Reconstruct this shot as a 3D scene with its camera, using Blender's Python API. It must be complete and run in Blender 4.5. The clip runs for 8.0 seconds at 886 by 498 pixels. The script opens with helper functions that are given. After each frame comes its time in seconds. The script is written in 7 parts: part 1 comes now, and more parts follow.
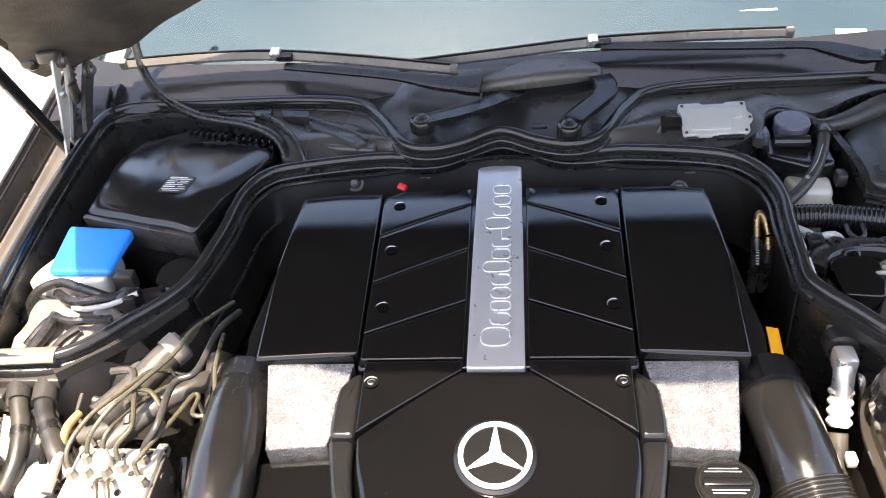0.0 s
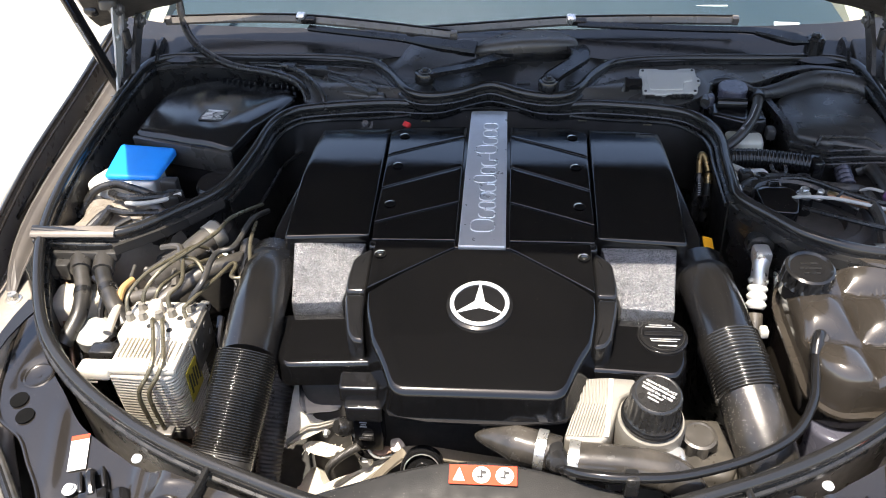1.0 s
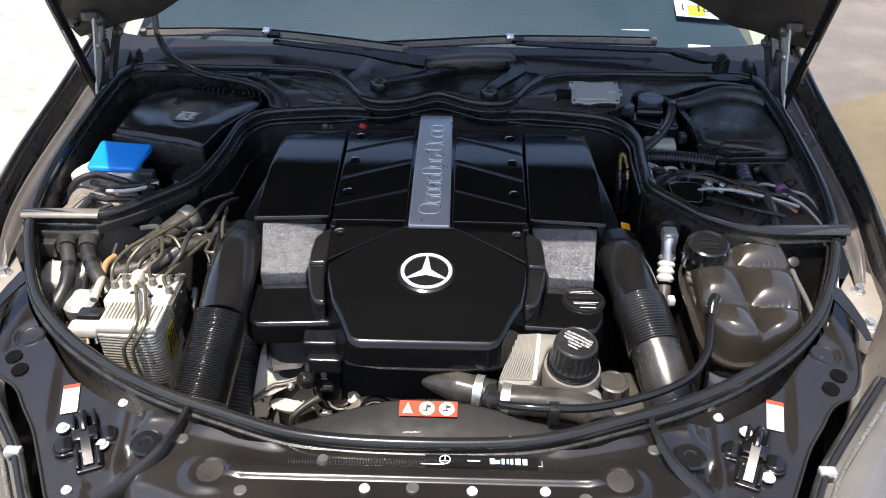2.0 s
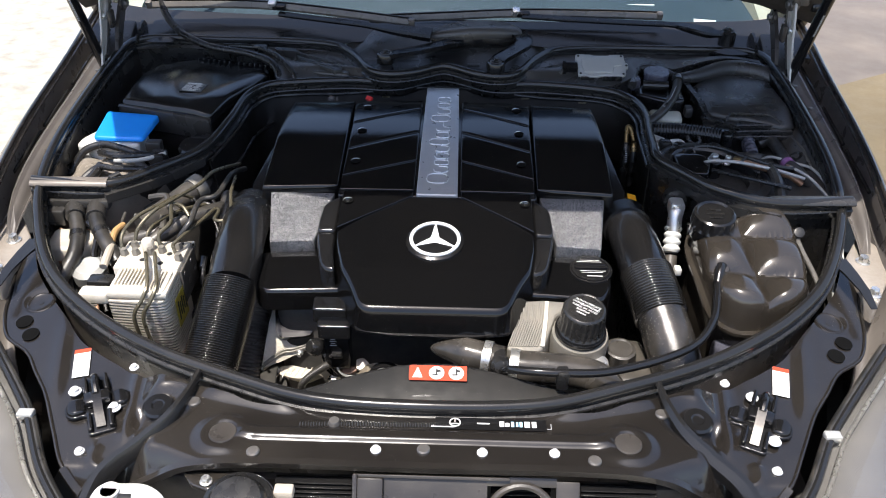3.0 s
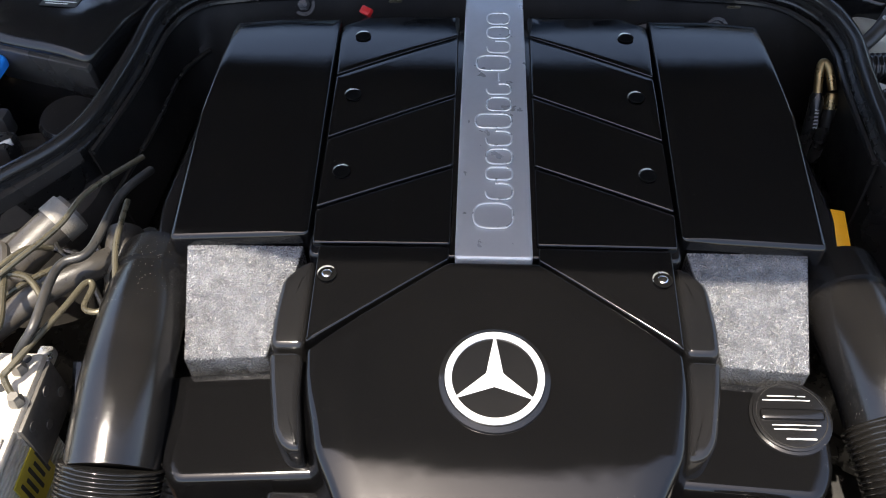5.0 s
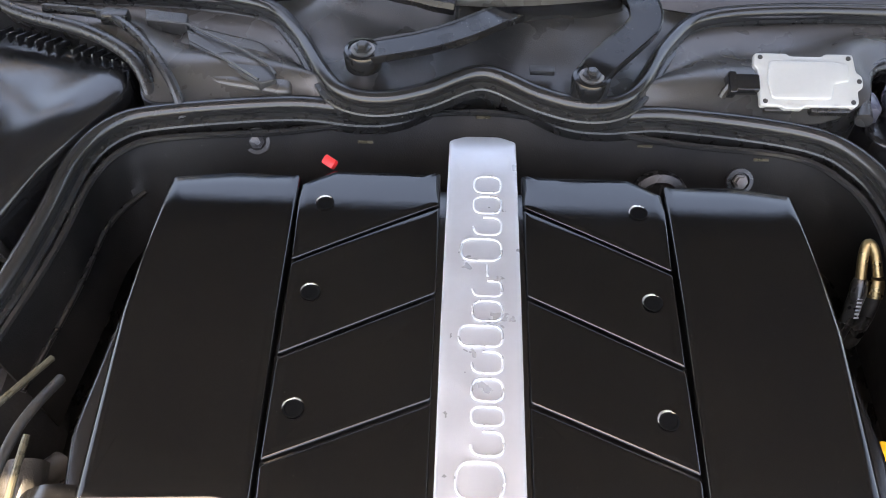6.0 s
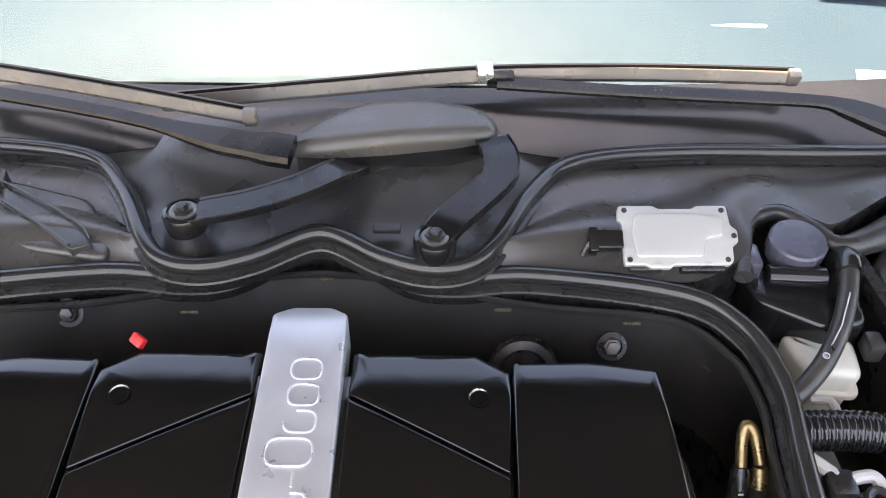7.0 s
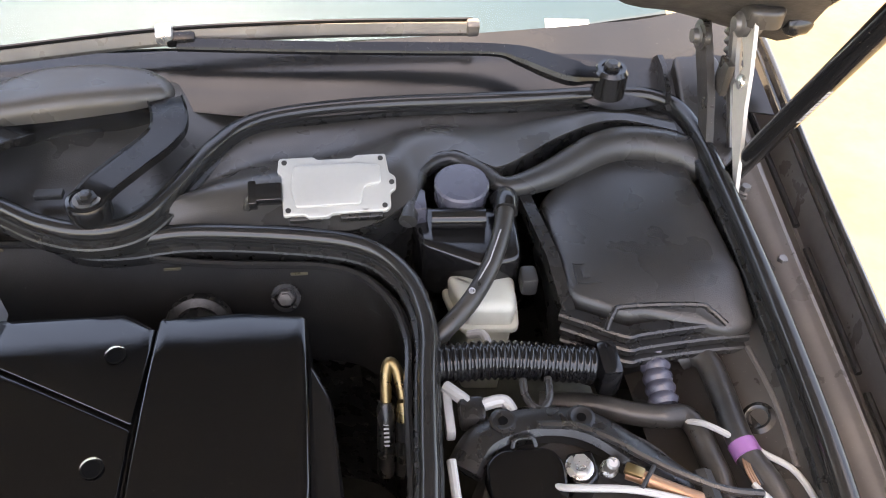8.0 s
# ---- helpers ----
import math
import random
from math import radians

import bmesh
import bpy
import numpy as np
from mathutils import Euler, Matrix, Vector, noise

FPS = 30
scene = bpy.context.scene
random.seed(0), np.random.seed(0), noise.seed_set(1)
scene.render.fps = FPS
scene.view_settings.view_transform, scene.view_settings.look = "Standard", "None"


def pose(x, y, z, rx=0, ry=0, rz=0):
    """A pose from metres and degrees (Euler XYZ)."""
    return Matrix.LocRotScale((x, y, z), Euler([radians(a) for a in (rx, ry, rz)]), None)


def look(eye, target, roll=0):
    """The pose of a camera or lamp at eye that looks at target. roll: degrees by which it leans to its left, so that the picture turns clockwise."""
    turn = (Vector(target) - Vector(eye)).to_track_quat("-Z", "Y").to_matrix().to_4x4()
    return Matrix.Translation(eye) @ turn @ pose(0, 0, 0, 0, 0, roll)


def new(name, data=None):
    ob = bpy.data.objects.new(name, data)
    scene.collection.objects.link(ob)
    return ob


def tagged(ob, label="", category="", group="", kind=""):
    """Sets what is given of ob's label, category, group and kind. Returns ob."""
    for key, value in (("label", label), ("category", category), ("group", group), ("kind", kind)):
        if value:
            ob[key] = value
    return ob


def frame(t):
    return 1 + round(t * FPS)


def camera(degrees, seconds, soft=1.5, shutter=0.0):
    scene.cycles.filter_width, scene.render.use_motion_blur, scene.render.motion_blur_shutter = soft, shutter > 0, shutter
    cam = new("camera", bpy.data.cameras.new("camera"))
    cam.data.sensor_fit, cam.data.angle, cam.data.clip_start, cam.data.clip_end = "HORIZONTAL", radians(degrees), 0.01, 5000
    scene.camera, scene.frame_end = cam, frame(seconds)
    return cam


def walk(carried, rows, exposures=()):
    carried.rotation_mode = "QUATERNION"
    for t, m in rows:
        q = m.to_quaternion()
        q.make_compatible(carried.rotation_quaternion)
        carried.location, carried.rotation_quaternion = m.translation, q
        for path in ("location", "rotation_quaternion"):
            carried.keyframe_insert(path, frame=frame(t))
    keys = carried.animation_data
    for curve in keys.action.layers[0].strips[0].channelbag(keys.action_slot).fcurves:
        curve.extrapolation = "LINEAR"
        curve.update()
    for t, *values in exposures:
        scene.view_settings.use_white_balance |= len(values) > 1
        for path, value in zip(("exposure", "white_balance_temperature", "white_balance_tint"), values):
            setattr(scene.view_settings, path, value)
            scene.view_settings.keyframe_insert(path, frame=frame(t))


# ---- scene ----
cam = camera(55.75, 8.0, soft=1.0)
PATH = [
    (0.0, (0.044, -0.564, 1.587), (-0.164, 0.985, 0.339), -6.1),
    (0.5, (0.064, -0.727, 1.557), (-0.159, 0.814, 0.301), -4.0),
    (1.0, (0.035, -0.876, 1.566), (-0.115, 0.743, 0.402), -2.0),
    (1.5, (0.033, -1.013, 1.584), (-0.035, 0.652, 0.478), -0.4),
    (1.7, (0.049, -1.04, 1.59), (-0.001, 0.63, 0.489), 0.0),
    (2.8, (0.047, -1.11, 1.585), (0.023, 0.566, 0.495), 1.1),
    (3.0, (0.032, -1.091, 1.571), (0.004, 0.563, 0.446), 0.9),
    (3.5, (0.019, -0.942, 1.516), (-0.014, 0.596, 0.238), 0.4),
    (4.0, (0.047, -0.722, 1.471), (-0.013, 0.696, 0.063), 0.3),
    (4.5, (0.024, -0.548, 1.428), (-0.069, 0.777, -0.067), -1.2),
    (4.7, (0.005, -0.473, 1.418), (-0.093, 0.85, -0.079), -1.9),
    (5.8, (-0.033, -0.139, 1.46), (-0.038, 1.096, -0.113), 1.3),
    (6.0, (-0.028, -0.101, 1.45), (-0.045, 1.17, -0.094), 1.3),
    (6.5, (0.018, -0.017, 1.435), (-0.028, 1.352, -0.023), 0.6),
    (7.0, (0.114, 0.026, 1.434), (0.117, 1.453, 0.032), 0.7),
    (7.5, (0.256, 0.034, 1.433), (0.344, 1.459, 0.033), 0.8),
    (8.0, (0.35, -0.013, 1.428), (0.542, 1.373, -0.001), 2.6),
]
EXPOSURES = [(0.0, 2.62, 7900, 15), (0.5, 2.53, 7800, 15), (1.0, 1.87, 7050, 12), (1.5, 1.48, 6750, 12), (1.7, 1.32, 6650, 12), (3.0, 1.18, 6600, 12), (3.5, 1.32, 6600, 12), (4.7, 1.40, 6750, 12), (5.8, 3.12, 8500, 15), (6.0, 3.40, 8700, 15), (6.5, 3.38, 8850, 17), (8.0, 3.22, 9100, 17)]

walk(cam, [(t, look(eye, target, roll)) for t, eye, target, roll in PATH], EXPOSURES)

# ---- daylight ----
SUN_FROM = Vector((-0.15, -0.24, 1.0)).normalized()
world = bpy.data.worlds.new("sky")
scene.world = world
world.use_nodes = True
wn = world.node_tree
sky = wn.nodes.new("ShaderNodeTexSky")
sky.sky_type = "NISHITA"
sky.sun_disc = False
sky.air_density, sky.dust_density = 0.85, 1.8
sky.sun_elevation = math.asin(SUN_FROM.z)
sky.sun_rotation = math.atan2(SUN_FROM.x, SUN_FROM.y)
wn.links.new(sky.outputs["Color"], wn.nodes["Background"].inputs["Color"])
wn.nodes["Background"].inputs["Strength"].default_value = 0.15
sun_data = bpy.data.lights.new("sun", "SUN")
sun_data.energy, sun_data.angle, sun_data.color = 3.6, radians(0.5), (1.0, 0.96, 0.88)
sun = new("sun", sun_data)
sun.matrix_world = look(SUN_FROM * 20, (0, 0, 0))

# ---- materials ----
def surf(name, color, rough=0.5, metal=0.0, vary=0.25, scale=40.0, dust=0.0, dust_color=(0.30, 0.26, 0.21), bump=0.0, bump_scale=400.0,
         coat=0.0, spec=0.5, rough_vary=0.12, specks=0.0):
    """A painted, plastic, rubber or metal surface: tone at two scales, dust in patches, uneven gloss and a fine relief."""
    m = bpy.data.materials.new(name)
    m.use_nodes = True
    nt = m.node_tree
    b = nt.nodes["Principled BSDF"]
    tc = nt.nodes.new("ShaderNodeTexCoord")

    def noise_tex(s, detail=4.0):
        n = nt.nodes.new("ShaderNodeTexNoise")
        n.inputs["Scale"].default_value, n.inputs["Detail"].default_value = s, detail
        nt.links.new(tc.outputs["Object"], n.inputs["Vector"])
        return n.outputs["Fac"]

    def ramp(src, lo, hi, a, z):
        r = nt.nodes.new("ShaderNodeMapRange")
        r.inputs["From Min"].default_value, r.inputs["From Max"].default_value = lo, hi
        r.inputs["To Min"].default_value, r.inputs["To Max"].default_value = a, z
        nt.links.new(src, r.inputs["Value"])
        return r.outputs["Result"]

    def mix(fac, a, z, kind="MIX"):
        x = nt.nodes.new("ShaderNodeMix")
        x.data_type, x.blend_type = "RGBA", kind
        for sock, val in (("Factor", fac), ("A", a), ("B", z)):
            s = [i for i in x.inputs if i.name == sock and (i.type == "RGBA" or sock == "Factor")][0]
            if hasattr(val, "is_output"):
                nt.links.new(val, s)
            elif sock == "Factor":
                s.default_value = val
            else:
                s.default_value = (*val, 1.0)
        return [o for o in x.outputs if o.type == "RGBA"][0]

    big, small = noise_tex(scale * 0.2), noise_tex(scale * 6.0)
    dark = tuple(c * (1 - vary) for c in color)
    lite = tuple(min(1.0, c * (1 + vary)) for c in color)
    col = mix(ramp(big, 0.3, 0.7, 0.0, 1.0), dark, lite)
    col = mix(ramp(small, 0.35, 0.65, 0.0, 0.35 * min(1, vary * 2)), col, tuple(c * 0.6 for c in color))
    if dust:
        col = mix(ramp(noise_tex(scale * 0.5, 8.0), 0.42, 0.75, 0.0, dust), col, dust_color)
    if specks:
        v = nt.nodes.new("ShaderNodeTexVoronoi")
        v.inputs["Scale"].default_value = 330.0
        nt.links.new(tc.outputs["Object"], v.inputs["Vector"])
        patch = ramp(noise_tex(9.0, 3.0), 0.30, 0.75, 0.0, specks)
        size = nt.nodes.new("ShaderNodeMath")
        size.operation = "LESS_THAN"
        nt.links.new(v.outputs["Distance"], size.inputs[0])
        nt.links.new(patch, size.inputs[1])
        col = mix(size.outputs["Value"], col, (0.42, 0.39, 0.34))
    nt.links.new(col, b.inputs["Base Color"])
    nt.links.new(ramp(noise_tex(scale * 1.5), 0.3, 0.7, max(0.02, rough - rough_vary), min(1.0, rough + rough_vary)), b.inputs["Roughness"])
    b.inputs["Metallic"].default_value = metal
    b.inputs["Coat Weight"].default_value = coat
    b.inputs["Coat Roughness"].default_value = 0.06
    b.inputs["Specular IOR Level"].default_value = spec
    if bump:
        bp = nt.nodes.new("ShaderNodeBump")
        bp.inputs["Strength"].default_value, bp.inputs["Distance"].default_value = bump, 0.001
        nt.links.new(noise_tex(bump_scale, 2.0), bp.inputs["Height"])
        nt.links.new(bp.outputs["Normal"], b.inputs["Normal"])
    return m


def glass(name, tint=(0.85, 0.93, 0.92), coating=(1.0, 1.0, 1.0)):
    m = bpy.data.materials.new(name)
    m.use_nodes = True
    nt = m.node_tree
    nt.nodes.remove(nt.nodes["Principled BSDF"])
    out = nt.nodes["Material Output"]
    clear, gloss, fres, mx = (nt.nodes.new(k) for k in ("ShaderNodeBsdfTransparent", "ShaderNodeBsdfGlossy", "ShaderNodeFresnel", "ShaderNodeMixShader"))
    clear.inputs["Color"].default_value = (*tint, 1)
    gloss.inputs["Color"].default_value = (*coating, 1)
    gloss.inputs["Roughness"].default_value = 0.015
    fres.inputs["IOR"].default_value = 1.52
    nt.links.new(fres.outputs["Fac"], mx.inputs["Fac"])
    nt.links.new(clear.outputs["BSDF"], mx.inputs[1])
    nt.links.new(gloss.outputs["BSDF"], mx.inputs[2])
    nt.links.new(mx.outputs["Shader"], out.inputs["Surface"])
    return m


COVER = surf("cover_plastic", (0.0034, 0.0034, 0.0037), 0.085, vary=0.15, scale=8, dust=0.004, bump=0.03, bump_scale=1500, rough_vary=0.025, specks=0.07)


GLOSSY = surf("glossy_black_plastic", (0.008, 0.008, 0.0085), 0.15, vary=0.2, scale=12, dust=0.02, bump=0.04, bump_scale=900, rough_vary=0.05, specks=0.08)
PLASTIC = surf("black_plastic", (0.0125, 0.0122, 0.012), 0.30, vary=0.2, scale=40, dust=0.03, specks=0.09, bump=0.15, bump_scale=900)
PLASTIC_DUSTY = surf("dusty_black_plastic", (0.024, 0.0235, 0.023), 0.30, vary=0.12, scale=10, dust=0.08, bump=0.25, bump_scale=900, specks=0.10)
LINER = surf("matte_black_liner", (0.0085, 0.008, 0.0075), 0.55, vary=0.25, scale=20, dust=0.04, bump=0.2, bump_scale=600, spec=0.2, specks=0.06)
LINK = surf("black_enamelled_steel", (0.005, 0.005, 0.0055), 0.22, vary=0.2, scale=30, dust=0.03, bump=0.05, bump_scale=500, spec=0.28, specks=0.10)
RUBBER = surf("seal_rubber", (0.014, 0.0137, 0.0135), 0.20, vary=0.2, scale=10, dust=0.02, bump=0.04, bump_scale=700, rough_vary=0.06, specks=0.07)
DUCT = surf("satin_duct_plastic", (0.006, 0.006, 0.0064), 0.13, vary=0.2, scale=20, dust=0.025, coat=0.2, bump=0.16, bump_scale=900, specks=0.12, rough_vary=0.04)
DUCT_RIB = surf("corrugated_plastic", (0.008, 0.0078, 0.0076), 0.14, vary=0.2, scale=30, dust=0.04, coat=0.3, bump=0.04, bump_scale=500, rough_vary=0.04)
# dusty duct whose dense pale specks also paint its broken highlights
DUCT_SPECKLED = surf("dust_and_glint_speckled_duct", (0.010, 0.0098, 0.0098), 0.20, vary=0.2, scale=20, dust=0.16, bump=0.25, bump_scale=900, specks=0.30, rough_vary=0.08)
HOSE = surf("hose_rubber", (0.021, 0.020, 0.0185), 0.38, vary=0.3, scale=60, dust=0.12, bump=0.2, bump_scale=800)
DUSTY_HOSE = surf("dust_coated_hose", (0.042, 0.038, 0.033), 0.36, vary=0.3, scale=50, dust=0.22, bump=0.25, bump_scale=700)
DUSTY_PANEL = surf("dust_coated_panel", (0.105, 0.088, 0.072), 0.40, vary=0.3, scale=25, dust=0.35, bump=0.15, bump_scale=300)
RAD_HOSE = surf("dusty_radiator_hose", (0.032, 0.029, 0.0255), 0.20, vary=0.3, scale=40, dust=0.20, bump=0.06, bump_scale=600, specks=0.08)
PAINT = surf("black_brown_paint", (0.0135, 0.0118, 0.0105), 0.20, vary=0.2, scale=10, dust=0.05, coat=0.35, rough_vary=0.05, specks=0.09)
PAINT_DULL = surf("dull_inner_paint", (0.034, 0.030, 0.027), 0.34, vary=0.3, scale=20, dust=0.12, bump=0.1, specks=0.12)
# black paint lightened: sky reflection put into the base colour, besides real dust
GUTTER_PAINT = surf("dust_and_sky_sheen_gutter_paint", (0.092, 0.083, 0.077), 0.34, vary=0.2, scale=20, dust=0.25, bump=0.08, specks=0.08)
COWL = surf("grained_cowl_plastic", (0.0125, 0.0125, 0.013), 0.19, vary=0.12, scale=12, dust=0.03, bump=0.06, bump_scale=900, spec=0.4, specks=0.06, rough_vary=0.05)
COWL_DUSTY = surf("dust_filmed_cowl_plastic", (0.036, 0.033, 0.030), 0.32, vary=0.15, scale=14, dust=0.12, bump=0.15, bump_scale=900, specks=0.08)
VOID = surf("dark_bay_metal", (0.028, 0.0265, 0.025), 0.6, vary=0.4, scale=30, dust=0.15, bump=0.3)
ALU = surf("cast_aluminium", (0.19, 0.178, 0.155), 0.5, 0.25, vary=0.2, scale=60, dust=0.25, dust_color=(0.30, 0.26, 0.20), bump=0.35, bump_scale=600)
ALU_BRIGHT = surf("machined_aluminium", (0.72, 0.71, 0.69), 0.34, 0.8, vary=0.10, scale=60, dust=0.08, bump=0.1)
ALU_WHITE = surf("bright_cast_aluminium", (0.60, 0.555, 0.47), 0.45, 0.1, vary=0.22, scale=50, dust=0.45, dust_color=(0.33, 0.25, 0.165), bump=0.6, bump_scale=420)

ALU_DARK = surf("dark_cast_aluminium", (0.10, 0.094, 0.085), 0.5, 0.3, vary=0.2, scale=60, dust=0.2)
BELT = surf("worn_belt", (0.16, 0.135, 0.10), 0.55, vary=0.25, scale=40, dust=0.2, bump=0.2)
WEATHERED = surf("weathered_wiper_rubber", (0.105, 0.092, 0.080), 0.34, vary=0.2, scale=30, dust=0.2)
STRIP = surf("brushed_silver_trim", (0.46, 0.47, 0.49), 0.38, 0.55, vary=0.06, scale=30, bump=0.08, bump_scale=1200)
EMBOSS = surf("bright_silver_relief", (0.66, 0.67, 0.69), 0.30, 0.6, vary=0.06, scale=30)
CHROME = surf("chrome", (0.80, 0.80, 0.80), 0.10, 1.0, vary=0.05, scale=40, rough_vary=0.03)
SATIN = surf("satin_silver", (0.78, 0.78, 0.78), 0.35, 0.25, vary=0.04, scale=40, rough_vary=0.03)
STEEL = surf("zinc_steel", (0.66, 0.65, 0.62), 0.32, 0.85, vary=0.15, scale=90, dust=0.1)
ZINC = surf("pale_zinc_plate", (0.52, 0.49, 0.44), 0.5, 0.35, vary=0.12, scale=40, dust=0.2)
DUSTY_ZINC = surf("dusty_stained_zinc", (0.34, 0.30, 0.26), 0.5, 0.3, vary=0.3, scale=40, dust=0.4)
ZINC_GREY = surf("grey_primer_paint", (0.13, 0.125, 0.12), 0.45, 0.1, vary=0.15, scale=30, dust=0.15)
STEEL_DARK = surf("dark_phosphated_steel", (0.16, 0.15, 0.14), 0.45, 0.6, vary=0.2, scale=90)
OLIVE = surf("olive_zinc_pipe", (0.12, 0.105, 0.07), 0.32, 0.5, vary=0.25, scale=60)
BRASS = surf("brass", (0.24, 0.175, 0.085), 0.34, 0.9, vary=0.2, scale=60)
COPPER = surf("copper_wire", (0.30, 0.17, 0.10), 0.4, 0.5, vary=0.2, scale=60)
GREY_METAL = surf("grey_module_alloy", (0.42, 0.42, 0.40), 0.45, 0.35, vary=0.06, scale=30, dust=0.06, bump=0.05)
PAD = surf("grained_silver_pad", (0.19, 0.19, 0.196), 0.28, 0.75, vary=0.35, scale=420, bump=0.9, bump_scale=1700, rough_vary=0.08)
TANK = surf("smoked_tank_plastic", (0.026, 0.022, 0.018), 0.14, vary=0.2, scale=14, dust=0.06, coat=0.5, rough_vary=0.06)
TRANSLUCENT = surf("yellowed_translucent_plastic", (0.25, 0.22, 0.185), 0.22, vary=0.3, scale=30, dust=0.25, bump=0.3, bump_scale=60)
WHITE = surf("white_plastic", (0.58, 0.58, 0.55), 0.40, vary=0.06, scale=40, dust=0.10)
MILKY = surf("milky_reservoir_plastic", (0.52, 0.52, 0.44), 0.40, vary=0.08, scale=30, dust=0.08)
BLUE = surf("blue_cap_plastic", (0.002, 0.225, 0.74), 0.35, vary=0.06, scale=30, rough_vary=0.05)
SLATE = surf("slate_cap_plastic", (0.060, 0.060, 0.078), 0.28, vary=0.08, scale=30)
RED = surf("red_plastic", (0.55, 0.02, 0.02), 0.4, vary=0.08)
ORANGE = surf("orange_label", (0.52, 0.065, 0.032), 0.75, vary=0.05, rough_vary=0.05, spec=0.15)
# gloss-free black on flat discs: the shade inside holes that are not cut
HOLE = surf("painted_hole_shade", (0.004, 0.004, 0.004), 0.9, vary=0.2, spec=0.05)
TAN = surf("tan_rubber_boot", (0.40, 0.24, 0.10), 0.5, vary=0.15)
AMBER = surf("amber_label", (0.80, 0.38, 0.02), 0.4, vary=0.05)
YELLOW = surf("yellow_label", (0.45, 0.36, 0.04), 0.4, vary=0.1)
PAPER = surf("white_label", (0.72, 0.71, 0.68), 0.6, vary=0.05, spec=0.2)
# print black, also laid on uncut slots and holes as their shade
INK = surf("ink_and_hole_black", (0.02, 0.02, 0.02), 0.5, vary=0.1)
INK_GREY = surf("grey_ink", (0.35, 0.35, 0.36), 0.5, vary=0.1)
PURPLE = surf("violet_tape", (0.24, 0.10, 0.25), 0.5, vary=0.15)
BLUE_INK = surf("pale_blue_ink", (0.35, 0.6, 0.75), 0.5, vary=0.05)
WIRE_WHITE = surf("white_wire", (0.38, 0.38, 0.36), 0.4, vary=0.12, dust=0.15)
APRON = surf("pinkish_concrete", (0.125, 0.107, 0.094), 0.85, vary=0.12, scale=6, dust=0.3, dust_color=(0.30, 0.25, 0.20), bump=0.4, bump_scale=200)
SHROUD = surf("matt_shroud_plastic", (0.010, 0.0097, 0.0093), 0.55, vary=0.25, scale=30, dust=0.04, bump=0.25, bump_scale=900, spec=0.28, specks=0.10)
CONCRETE = surf("pale_concrete", (0.36, 0.34, 0.29), 0.85, vary=0.35, scale=60, dust=0.35, dust_color=(0.25, 0.22, 0.17), bump=0.4, bump_scale=200)
SAND = surf("tan_packed_sand", (0.125, 0.098, 0.056), 0.9, vary=0.25, scale=8, dust=0.3, dust_color=(0.19, 0.15, 0.09), bump=0.6, bump_scale=120)
DASH = surf("slate_dashboard_vinyl", (0.020, 0.035, 0.052), 0.6, vary=0.06, scale=6)
BEIGE = surf("beige_trim", (0.42, 0.37, 0.30), 0.6, vary=0.1, scale=20)
INSULATION = surf("hood_liner", (0.036, 0.031, 0.027), 0.6, vary=0.3, scale=30, dust=0.12, bump=0.6, bump_scale=300)
RUST = surf("brown_stained_metal", (0.20, 0.115, 0.075), 0.6, 0.1, vary=0.35, scale=40, dust=0.3)
WINDSHIELD = glass("windshield_glass", (0.74, 0.90, 0.93), (0.23, 0.285, 0.335))
LENS = glass("lamp_lens", (0.95, 0.96, 0.97))

# ---- shapes ----
def thing(name, at, label, category, group="", kind=""):
    ob = new(name)
    ob.empty_display_size = 0.02
    ob.location = at
    return tagged(ob, label, category, group, kind)


def finish(bm, smooth=35.0):
    bmesh.ops.recalc_face_normals(bm, faces=bm.faces)
    me = bpy.data.meshes.new("mesh")
    bm.to_mesh(me)
    bm.free()
    me.shade_smooth()
    me.set_sharp_from_angle(angle=radians(smooth))
    return me


def part(name, bm, material, parent=None, label="", smooth=35.0):
    """One mesh object, in the place's own coordinates, under a thing or a part."""
    me = finish(bm, smooth) if isinstance(bm, bmesh.types.BMesh) else bm
    if not me.materials:
        me.materials.append(material)
    ob = new(name, me)
    if parent is not None:
        ob.parent = parent
        if parent.parent is None:
            ob.matrix_parent_inverse = Matrix.Translation(parent.location).inverted()
    return tagged(ob, label)


def single(name, bm, material, label, category, group="", kind="", smooth=35.0):
    return tagged(part(name, bm, material, None, "", smooth), label, category, group, kind)


def smooth_path(pts, sub=6, closed=False):
    P = [Vector(p) for p in pts]
    n, out = len(P), []
    for i in range(n if closed else n - 1):
        a, b, c, d = (P[(i + k) % n] if closed else P[min(max(i + k, 0), n - 1)] for k in (-1, 0, 1, 2))
        for j in range(sub):
            t = j / sub
            out.append(0.5 * (2 * b + (c - a) * t + (2 * a - 5 * b + 4 * c - d) * t * t + (3 * b - a - 3 * c + d) * t ** 3))
    if not closed:
        out.append(P[-1])
    return out


